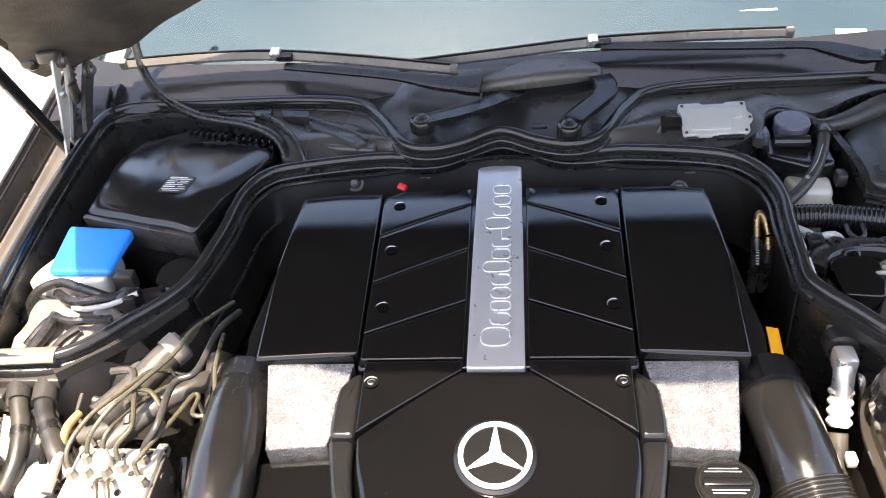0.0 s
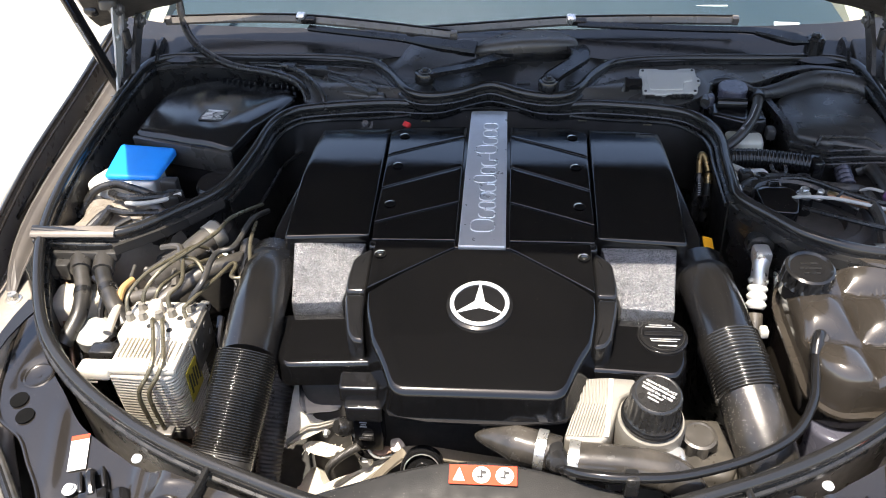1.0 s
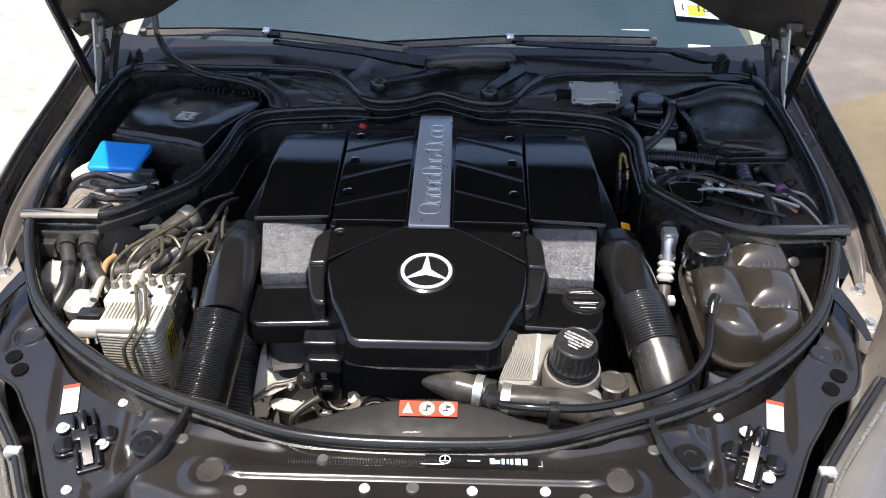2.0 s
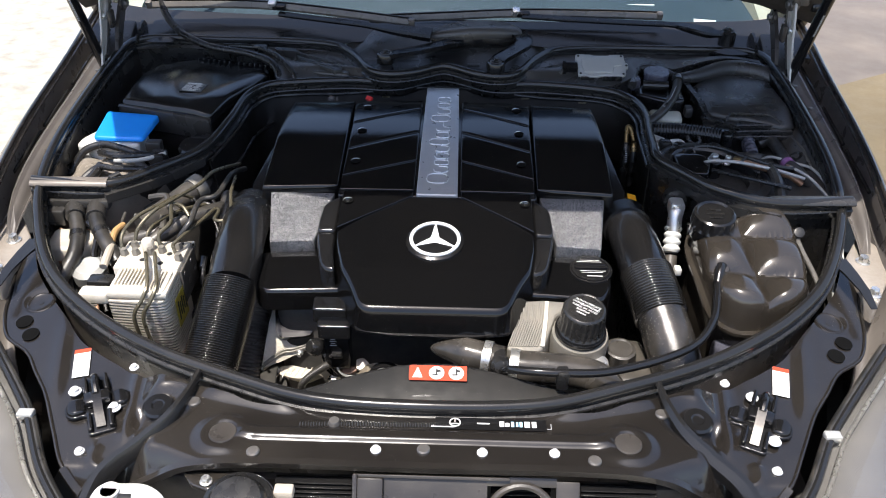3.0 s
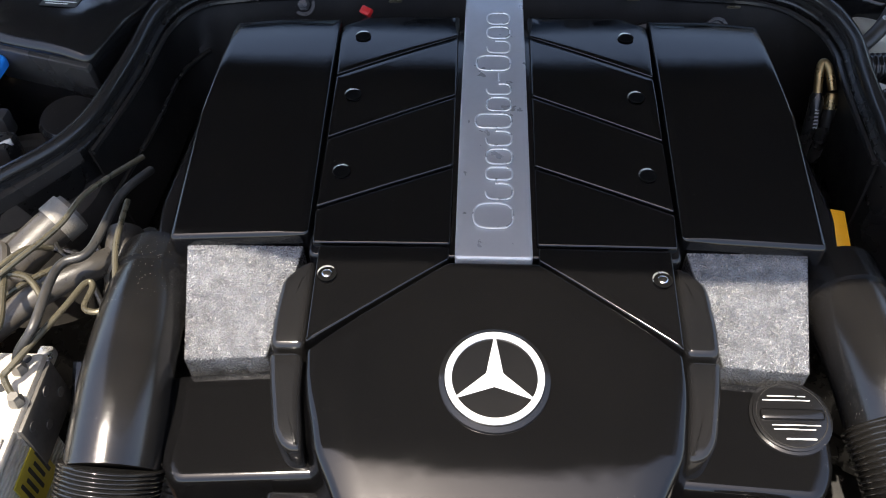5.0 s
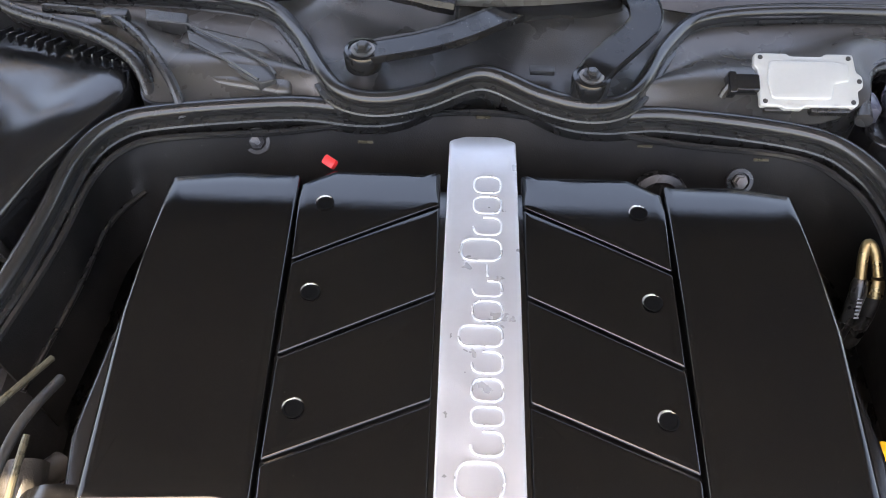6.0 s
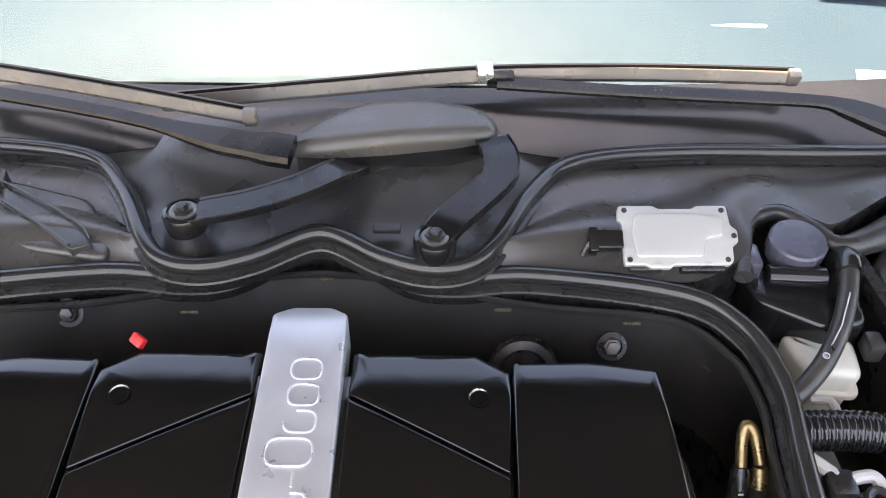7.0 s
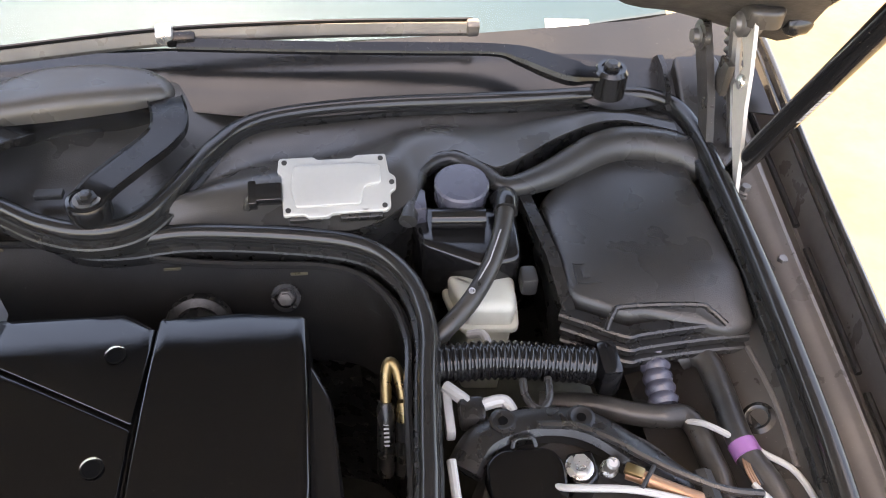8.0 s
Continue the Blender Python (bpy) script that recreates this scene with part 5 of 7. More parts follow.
part("raised_mark", bars([(0, .008, .022, .003), (0, -.002, .030, .003), (0, -.011, .022, .003)], cm @ Matrix.Translation((0, 0, .018)), .0008), PLASTIC, capo)
part("tank_neck", lathe([(.032, -.03), (.030, 0)], cm, 32), TANK, et)
part("nipple", lathe([(.007, -.006), (.007, .006), (.009, .008), (.009, .014), (.006, .018)], Matrix.Translation((.455, -.006, .800)) @ pose(0, 0, 0, 30), 14), TANK, et)
part("pale_base", shell([(.440, -.084), (.462, -.108), (.545, -.100), (.578, -.066), (.57, -.03), (.45, -.03)], .60, .716, .008, .02), SLATE, et, "slate grey lower half")

# ---- service valves beside the tank ----
sv = thing("refrigerant_line", (.41, .15, .70), "silver refrigerant pipe with a ribbed fitting", "pipe")
part("valve_cap", lathe([(.0105, -.016), (.0105, .010), (.008, .014), (0, .015)], Matrix.Translation((.418, .212, .818)) @ pose(0, 0, 0, -70, 0, -10), 18), STEEL, sv)
part("black_collar", tube([(.4165, .196, .820), (.4145, .172, .824)], .0195, 24, 3), PLASTIC, sv, "black rubber collar")
part("square_block", box((.412, .156, .822), (.026, .030, .028), .006), ALU_BRIGHT, sv)
part("elbow", tube([(.4125, .162, .822), (.410, .146, .818), (.4085, .136, .804), (.408, .130, .790)], .0125, 16, 5), ALU_BRIGHT, sv)
part("ribbed_boot", ribbed([(.409, .138, .797), (.406, .122, .780), (.4035, .106, .762)], .0150, 4, .22, 22), WHITE, sv, "white ribbed boot")
part("pipe_tail", tube([(.402, .100, .758), (.398, .06, .72), (.394, .0, .66)], .0115, 12, 5), DUSTY_HOSE, sv)
single("thin_pipe", tube([(.456, .245, .79), (.452, .22, .79), (.447, .17, .775), (.445, .14, .74)], .0045, 10), STEEL, "thin bare metal pipe", "pipe")
single("white_clip", box((.408, .066, .752), (.012, .016, .014), .003), WHITE, "small white plastic clip", "clip")
sp = single("side_pipe", tube([(.612, .125, .80), (.612, .09, .79), (.620, .04, .775), (.625, .0, .76)], .0045, 10), STEEL_DARK, "bare metal pipe beside the tank", "pipe")
part("end_cap", lathe([(.006, 0), (.009, .004), (.009, .018), (0, .02)], Matrix.Translation((.612, .118, .795)) @ pose(0, 0, 0, 40), 14), PLASTIC, sp)

# ---- hydraulic brake unit ----
ab = thing("brake_unit", (-.46, -.02, .64), "pale aluminium brake hydraulic unit with cooling fins", "brake unit")
part("valve_block", box((-.452, .003, .770), (.104, .078, .066), .004), ALU_WHITE, ab)
core = part("finned_body", box((-.448, -.040, .718), (.084, .092, .140), .008), STEEL_DARK, ab)
for k in range(22):
    z = .655 + k * .0061
    front = -.082 - .016 * (k / 21)
    ring = rounded([(-.494, front), (-.440, front - .004), (-.402, front - .001), (-.400, .0), (-.494, .0)], [.003, .02, .018, .004, .004], step=.03)
    bm = bmesh.new()
    lo = [bm.verts.new((p.x, p.y, z)) for p in ring]
    hi = [bm.verts.new((p.x, p.y, z + .0028)) for p in ring]
    bm.faces.new(lo[::-1])
    bm.faces.new(hi)
    for i in range(len(ring)):
        j = (i + 1) % len(ring)
        bm.faces.new((lo[i], lo[j], hi[j], hi[i]))
    part("fin", bm, ALU_WHITE, core)
for k in range(8):
    part("top_rib", box((-.486 + k * .0056, -.058, .802), (.0026, .040, .005), .0008), ALU_WHITE, ab)
for k in range(3):
    part("corner_rib", sweep(smooth_path([(-.428 + k * .006, -.042, .803), (-.428 + k * .006, -.088 + k * .004, .803), (-.418 + k * .003, -.096 + k * .005, .800), (-.408, -.090 + k * .006, .800), (-.407, -.044, .803)], 5), circle(.0014, 6), up=(0, 0, 1)), ALU_WHITE, ab)
side = part("side_plate", box((-.3985, .002, .766), (.005, .072, .060), .0015), ALU_DARK, ab, "dark grey side plate")
for y, z in ((-.022, .784), (.012, .786), (-.006, .760), (.026, .762)):
    part("plug", lathe([(.0048, 0), (.0048, .0012), (.003, .0016), (0, .001)], Matrix.Translation((-.396, y, z)) @ pose(0, 0, 0, 0, 90), 12), STEEL_DARK, side)
part("top_plate", box((-.4475, -.050, .794), (.093, .094, .012), .004), ALU_WHITE, ab)
part("side_ear", box((-.514, -.088, .788), (.046, .026, .020), .005), ALU_WHITE, ab)
part("ear_mark", bars([(-.514, -.100, .024, .003), (-.516, -.106, .020, .003)], Matrix.Translation((0, 0, .782)), .001), ALU_DARK, ab)
part("motor", box((-.384, .004, .660), (.030, .070, .10), .010), PLASTIC, ab, "black motor housing")
part("yellow_sticker", box((-.3990, -.050, .742), (.0012, .046, .054), 0), YELLOW, ab, "yellow sticker with black lines")
for k in range(5):
    part("sticker_bar", box((-.3982, -.066 + k * .008, .744), (.0012, .0035, .034 - (k % 2) * .010), 0), INK, ab)
for x, y in ((-.486, .022), (-.470, .028), (-.438, .010), (-.415, .022), (-.478, .002), (-.455, .004), (-.406, -.010), (-.496, .000)):
    part("pipe_nut", lathe([(.007, 0), (.007, .006), (.005, .009), (.005, .012)], Matrix.Translation((x, y, .802)), 6), ALU, ab)
for x, y in ((-.495, .030), (-.447, .030), (-.425, .004), (-.414, .034), (-.463, -.014), (-.432, -.022)):
    part("port_hole", lathe([(.0045, 0), (.0045, .0006), (0, .0006)], Matrix.Translation((x, y, .8032)), 14), INK, ab)
part("post", lathe([(.010, 0), (.010, .016), (.008, .019), (0, .019)], Matrix.Translation((-.462, .016, .803)), 18), ALU_WHITE, ab)
PIPES = [
    ([(-.486, .022, .803), (-.482, .036, .828), (-.462, .066, .845), (-.441, .104, .845), (-.412, .156, .845), (-.398, .203, .845), (-.372, .28, .82)], .0030),
    ([(-.498, .000, .803), (-.502, .02, .828), (-.488, .06, .838), (-.462, .10, .838), (-.44, .135, .835), (-.425, .15, .82)], .0030),
    ([(-.438, .010, .803), (-.445, .025, .825), (-.431, .047, .835), (-.441, .086, .838), (-.444, .102, .838), (-.428, .104, .832), (-.415, .092, .82)], .0032),
    ([(-.406, -.010, .803), (-.417, .005, .818), (-.410, .014, .825), (-.383, .072, .830), (-.373, .100, .830), (-.366, .098, .828), (-.367, .075, .826), (-.351, .072, .826), (-.343, .089, .828), (-.354, .141, .838), (-.358, .196, .84)], .0030),
    ([(-.470, .028, .803), (-.468, .045, .82), (-.455, .075, .824), (-.43, .11, .822), (-.40, .14, .815)], .0030),
]
for q, r in PIPES:
    single("brake_pipe", tube(q, r, 10, 8), OLIVE, "olive plated steel brake pipe", "brake pipe", "brake pipes")
single("black_pipe", tube([(-.415, .022, .803), (-.413, .028, .82), (-.397, .045, .840), (-.400, .093, .840), (-.395, .116, .840), (-.375, .132, .840), (-.367, .203, .840), (-.358, .26, .82)], .0045, 12, 8), HOSE, "black rubber covered pipe", "pipe")
for x in (0, .014):
    single("brake_pipe", tube([(x - .458, -.006, .806), (x - .452, -.022, .822), (x - .444, -.045, .817), (x - .432, -.085, .808), (x - .437, -.104, .793), (x - .451, -.112, .764), (x - .446, -.109, .70)], .0030, 10, 8), OLIVE, "olive plated steel brake pipe", "brake pipe", "brake pipes")
single("pipe_bracket", box((-.438, -.110, .694), (.038, .018, .008), .002), STEEL_DARK, "dark steel bracket under the brake pipes", "bracket")

# ---- cables and hoses behind the brake unit ----
for q, r, mt in (([(-.50, .09, .80), (-.47, .13, .805), (-.44, .175, .815), (-.42, .20, .82)], .020, DUSTY_HOSE), ([(-.49, .06, .775), (-.43, .11, .80), (-.38, .15, .80), (-.35, .20, .78)], .013, DUSTY_HOSE),
                 ([(-.53, .08, .775), (-.48, .09, .785), (-.44, .12, .79), (-.40, .16, .79)], .011, DUSTY_HOSE), ([(-.37, .19, .80), (-.365, .15, .79), (-.36, .11, .75)], .018, DUSTY_HOSE),
                 ([(-.55, .06, .74), (-.50, .08, .765), (-.47, .10, .77)], .014, ALU)):
    single("coolant_hose", tube(q, r, 14, 6), mt, "dusty black hose behind the brake unit", "hose")
single("hose_sleeve", tube([(-.434, .182, .817), (-.422, .197, .821)], .0225, 20, 3), ALU, "bright foil sleeve on a hose", "sleeve")
fb = thing("harness_bracket", (-.63, .14, .70), "grey plastic harness bracket with cables", "harness")
part("ledge", box((-.635, .152, .808), (.130, .030, .018), .004), PLASTIC_DUSTY, fb)
for x in (-.672, -.655):
    part("connector", box((x, .132, .790), (.022, .026, .030), .004), PLASTIC_DUSTY, fb)
for q in ([(-.634, .150, .802), (-.624, .120, .796), (-.608, .085, .786), (-.600, .04, .772), (-.612, .0, .75)], [(-.594, .146, .802), (-.586, .115, .798), (-.568, .082, .794), (-.540, .042, .786), (-.520, .020, .772)]):
    part("cable_sleeve", tube(q, .0125, 14, 5), HOSE, fb, "black taped cable sleeve")
    part("connector_neck", tube(q[:2], .0165, 16, 2), PLASTIC_DUSTY, fb)
    part("tape_band", tube([Vector(q[2]).lerp(Vector(q[3]), k) for k in (0, .25)], .0134, 14, 2), PLASTIC, fb)
for k in range(6):
    single("wire", tube([(-.655 + k * .016, .12, .77), (-.65 + k * .014, .08, .75 - k * .004), (-.62 + k * .012, .03 + k * .004, .735), (-.60 + k * .015, -.02, .70)], .0035, 8, 5), PLASTIC if k % 3 else COPPER, "thin wiring loom strand", "wire", "loom wires")
single("orange_plug", tube([(-.536, .104, .792), (-.541, .080, .794), (-.540, .056, .788)], .0055, 10), TAN, "tan rubber boot on a cable", "cable boot")
single("beige_boot", tube([(-.534, .040, .790), (-.531, .015, .792), (-.530, -.012, .786)], .0065, 10), BEIGE, "beige rubber boot on a cable", "cable boot")
single("relay", box((-.524, -.042, .776), (.038, .024, .022), .004), PLASTIC, "small black relay beside the brake unit", "relay")
single("support_bracket", shell([(-.66, .06), (-.60, .05), (-.58, .09), (-.60, .12), (-.665, .12)], .66, .772, .006, .012), ALU_WHITE, "bright metal support bracket", "bracket")
single("round_motor", lathe([(.028, 0), (.028, .02), (.02, .026), (0, .026)], Matrix.Translation((-.575, .03, .735)) @ pose(0, 0, 0, 10), 24), GREY_METAL, "grey round motor end", "motor")
single("inner_rail", shell([(-.62, -.10), (-.44, -.14), (-.34, -.17), (-.34, -.06), (-.46, .02), (-.60, .04)], .46, lambda x, y: .52 + .012 * math.sin(x * 60), .01, .02), RUST, "brown stained metal rail", "rail")
single("foil_hose", ribbed([(-.286, .03, .71), (-.294, -.01, .676), (-.300, -.05, .640), (-.306, -.10, .588), (-.308, -.15, .53)], .019, 44, .12, 20), DUSTY_HOSE, "brown stained ribbed foil hose beside the duct", "hose", smooth=80)

rng = random.Random(11)
LOOMS = [((-.57, .10, .79), (-.52, .05, .76)), ((-.60, .11, .79), (-.545, .02, .745)), ((-.52, .12, .80), (-.46, .08, .80)), ((-.50, .15, .82), (-.41, .12, .80)), ((-.46, .17, .815), (-.38, .14, .79)),
         ((-.43, .20, .82), (-.37, .10, .77)), ((-.40, .18, .80), (-.355, .08, .74)), ((-.54, .13, .80), (-.50, .06, .78)), ((-.375, .12, .78), (-.36, .02, .72)), ((-.39, .06, .76), (-.37, -.03, .70))]
for i, (a, b) in enumerate(LOOMS):
    a, b = Vector(a), Vector(b)
    mid = [a.lerp(b, t) + Vector((rng.uniform(-.014, .014), rng.uniform(-.014, .014), rng.uniform(-.004, .016))) for t in (.3, .65)]
    single("wire", tube([a, *mid, b], rng.choice((.0028, .0035, .0055)), 8, 6), (PLASTIC, GLOSSY, DUSTY_HOSE, DUSTY_HOSE, GLOSSY)[i % 5], "thin wiring loom strand", "wire", "loom wires")
single("cable_clamp", box((-.405, .045, .79), (.014, .018, .014), .003), STEEL, "bright clamp on a pipe beside the brake unit", "clamp")

# ---- fuse box, rear corner on the driver's far side ----
fx = thing("fuse_box", (-.53, .50, .70), "glossy black fuse box lid with a white printed label", "fuse box")


def fuse_top(x, y):
    return .872 - .10 * max(0, .45 - y) - .32 * max(0, y - .49) ** 2 - .10 * max(0, -.57 - x) + .004 * math.exp(-((x + .47 - (y - .45) * .45) / .035) ** 2)


part("lid", shell([(-.648, .446), (-.452, .388), (-.425, .47), (-.392, .54), (-.372, .585), (-.378, .622), (-.445, .652), (-.545, .695), (-.635, .665), (-.655, .60)], .70, fuse_top, .010, .014, steps=10), GLOSSY, fx)
part("lid_front", box((-.549, .4185, .834), (.206, .010, .050), .003, Matrix.Translation((-.549, .4185, .834)) @ pose(0, 0, 0, 8, 0, -16.4) @ Matrix.Translation((.549, -.4185, -.834))), PLASTIC_DUSTY, fx)
lm = Matrix.Translation((-.511, .500, fuse_top(-.511, .500) + .0008)) @ pose(0, 0, 0, -1, 0, -6)
lab = part("label", bars([(0, 0, .046, .044)], lm, .001), INK, fx, "black label with white lines")
part("printed_lines", bars([(-.004, .0185, .030, .0028), (.002, .0140, .038, .0016), (-.011, .0085, .016, .0016), (.010, .0085, .014, .0016), (-.012, .0035, .014, .0030), (.008, .0035, .018, .0014), (-.004, -.0015, .030, .0016), (-.010, -.0070, .020, .0030), (.011, -.0075, .012, .0014), (0, -.0130, .040, .0016), (-.003, -.0175, .028, .0016)], lm @ Matrix.Translation((0, 0, .0012))), PAPER, lab)
for k in range(14):
    u = k / 13 + (.06 if k > 6 else 0)
    part("vent_fin", box((0, 0, 0), (.0028, .022, .007), .0008, Matrix.Translation((-.545 + .165 * u, .685 - .062 * u, .861 + .012 * u)) @ pose(0, 0, 0, -14, 0, -24)), GLOSSY, fx)
wl = thing("washer_reservoir", (-.61, .33, .72), "white washer fluid reservoir with a blue lid", "washer tank")
part("blue_lid", shell([(-.668, .430), (-.560, .418), (-.564, .322), (-.660, .325)], .838, lambda x, y: .848 + (y - .37) * .05, .005, .010), BLUE, wl, "bright blue square lid")
part("neck", shell([(-.662, .40), (-.578, .395), (-.572, .318), (-.600, .312), (-.690, .312), (-.690, .34)], .80, .834, .006, .014), WHITE, wl)
part("body", shell([(-.69, .31), (-.58, .315), (-.52, .27), (-.55, .19), (-.68, .19)], .68, lambda x, y: .806 + (y - .25) * .15 + .008 * math.sin(x * 90) * math.sin(y * 70 + x * 30), .012, .02, steps=10), TRANSLUCENT, wl, "crumpled yellowed plastic body")
for q, r, mt in (([(-.64, .30, .825), (-.60, .27, .835), (-.56, .275, .835), (-.53, .29, .83)], .007, PLASTIC), ([(-.60, .265, .828), (-.57, .258, .832), (-.54, .268, .832), (-.51, .285, .835)], .004, WIRE_WHITE),
                 ([(-.66, .22, .80), (-.63, .25, .82), (-.59, .24, .825), (-.54, .25, .82)], .006, PLASTIC), ([(-.66, .17, .80), (-.635, .22, .81), (-.625, .26, .82)], .009, PLASTIC), ([(-.62, .17, .80), (-.60, .21, .815), (-.58, .23, .82)], .006, PLASTIC)):
    single("cable", tube(q, r, 10, 6), mt, "cable running beside the washer reservoir", "cable")
single("coolant_hose", tube([(-.695, .275, .79), (-.672, .300, .826), (-.635, .308, .838), (-.600, .296, .838), (-.560, .284, .832), (-.53, .285, .815)], .0070, 14, 6), PLASTIC, "dusty black hose in front of the washer reservoir", "hose")
single("pump_plug", box((-.525, .285, .815), (.030, .030, .045), .005), PLASTIC, "black plug beside the washer reservoir", "plug")
single("metal_clip", box((-.545, .325, .825), (.03, .02, .03), .004), PLASTIC_DUSTY, "dusty black clip beside the washer reservoir", "clip")
single("round_cover", lathe([(.034, 0), (.034, .025), (.030, .03), (0, .032)], Matrix.Translation((-.468, .338, .80)) @ pose(0, 0, 0, 6), 28), GLOSSY, "black round cap beside the bulkhead", "cap")
single("tower_floor", shell([(-.70, .17), (-.56, .19), (-.45, .30), (-.44, .37), (-.70, .38)], .68, .755, .01, .02), DUSTY_PANEL, "dusty brown inner fender panel", "panel")
single("rear_hose", tube([(-.585, .86, 1.12), (-.640, .80, 1.03), (-.645, .775, .96), (-.61, .735, .915), (-.53, .685, .893), (-.43, .650, .890), (-.37, .61, .885), (-.345, .57, .86)], .008, 12, 8), PLASTIC, "black washer hose looping from the hood to the cowl", "hose")
single("rear_hose", tube([(-.49, .688, .892), (-.437, .679, .895), (-.400, .664, .896), (-.360, .626, .895), (-.322, .575, .885), (-.31, .55, .86)], .0055, 10, 6), PLASTIC, "thin black hose in the cowl corner", "hose")
single("hose_plug", box((-.405, .672, .895), (.030, .016, .014), .003), PLASTIC, "black connector on the washer hose", "connector")
single("cowl_duct", shell([(-.34, .60), (-.20, .575), (-.20, .60), (-.24, .66), (-.335, .69)], .80, .878, .006, .014), COWL_DUSTY, "dusty black raised duct in the cowl", "duct")
cs = single("cowl_strip", shell([(-.330, .674), (-.318, .641), (-.262, .603), (-.232, .580), (-.215, .588), (-.225, .606), (-.262, .634)], .868, lambda x, y: .884, .0015, .004), PLASTIC_DUSTY, "dark flat moulded strip across the cowl duct", "strip")
for q in ([(-.328, .672), (-.262, .633), (-.226, .606), (-.216, .590)], [(-.318, .643), (-.262, .605), (-.233, .582)]):
    part("edge_rib", sweep([Vector((x, y, .888)) for x, y in q], circle(.0016, 6), up=(0, 0, 1)), PLASTIC_DUSTY, cs)
part("end_tab", shell([(-.380, .696), (-.330, .689), (-.327, .670), (-.374, .675)], .872, .890, .0015, .003), PLASTIC_DUSTY, cs)

# ---- control module on the cowl ----
mo = thing("control_module", (.327, .583, .90), "pale grey metal control module with a black plug", "control module")
mm = Matrix.Translation((.329, .5835, .9045)) @ pose(0, 0, 0, 26, 0, 1)
part("case", shell([(-.050, -.028), (-.030, -.028), (-.027, -.031), (-.008, -.031), (-.005, -.028), (.046, -.028), (.050, -.024), (.050, -.010), (.056, -.006), (.056, .006), (.050, .010), (.048, .030), (.020, .030), (.016, .027), (-.016, .027), (-.020, .030), (-.052, .030), (-.054, .016), (-.050, .012)], -.002, .004, .0015, .003), GREY_METAL, mo).matrix_basis = mm
part("raised_panel", shell([(-.038, -.021), (.022, -.021), (.026, -.003), (.042, -.001), (.042, .018), (.016, .021), (-.038, .021), (-.042, .0)], .002, .0065, .0015, .004), GREY_METAL, mo).matrix_basis = mm
for x, y in ((-.047, .025), (-.045, -.023), (.052, .0), (.044, -.023), (.043, .025)):
    part("screw_hole", lathe([(.0026, .0042), (.0026, .0046), (0, .0046)], mm @ Matrix.Translation((x, y, 0)), 12), INK, mo)
part("plug", box((-.062, -.004, .001), (.024, .018, .014), .002, mm), GLOSSY, mo, "black plug")
part("plug_head", box((-.077, -.004, .000), (.008, .024, .016), .002, mm), GLOSSY, mo)
part("plug_wires", tube([(.255, .579, .905), (.250, .577, .902), (.245, .574, .89)], .004, 8), PLASTIC, mo)
part("mount", box((.022, -.029, -.004), (.040, .008, .010), .002, mm), PLASTIC, mo)
part("mount", box((-.030, -.029, -.004), (.030, .006, .008), .002, mm), PLASTIC, mo)
for x, y in ((-.020, -.026), (.026, -.026)):
    part("clip", box((x, y, .002), (.008, .004, .004), .001, mm), GREY_METAL, mo)

# ---- wiper linkage and wipers ----
hp = thing("wiper_housing", (.07, .69, .91), "dusty black rounded wiper motor cover", "motor cover")
HUMP = [(-.048, .676), (-.036, .696), (.0, .728), (.04, .745), (.10, .749), (.150, .743), (.171, .724), (.168, .703), (.13, .690), (.065, .678), (.0, .671)]
part("cover", shell(HUMP, .922, lambda x, y: .934 + .012 * (1 - ((x - .07) / .11) ** 2), .014, .014, steps=5, seg=5), COWL_DUSTY, hp)
part("cover_foot", shell([(.07 + (x - .07) * .88, .69 + (y - .69) * .85) for x, y in HUMP], .895, .926, .002, .012), GLOSSY, hp)


def flat_arm(pts, w, name, parent, h=.004):
    return part(name, sweep(smooth_path(pts, 6), [(w, -h), (w, h * .8), (w * .94, h), (w * .86, h * .5), (-w * .86, h * .5), (-w * .94, h), (-w, h * .8), (-w, -h)], up=(0, 0, 1)), LINK, parent, "black steel linkage arm")


flat_arm([(-.124, .598, .913), (-.102, .599, .918), (-.062, .607, .922), (-.022, .624, .925), (.014, .650, .925), (.03, .672, .915)], .016, "link_arm", hp)
flat_arm([(.108, .572, .911), (.118, .585, .917), (.141, .611, .921), (.163, .637, .924), (.171, .655, .926), (.170, .676, .928), (.163, .700, .926)], .0175, "link_arm", hp)
for p in ((-.124, .598, .912), (.108, .570, .909)):
    pv = part("pivot", lathe([(.019, -.014), (.020, .002), (.0185, .006), (.015, .007), (.014, .005), (.012, .005)], Matrix.Translation(p), 32), GLOSSY, hp)
    part("nut", lathe([(.0095, .004), (.0095, .009), (.006, .010), (.006, .013), (.0045, .014), (0, .014)], Matrix.Translation(p), 6), PLASTIC, pv)
    part("washer", lathe([(.0125, .005), (.0125, .0068), (.009, .0068)], Matrix.Translation(p), 24), STEEL_DARK, pv)


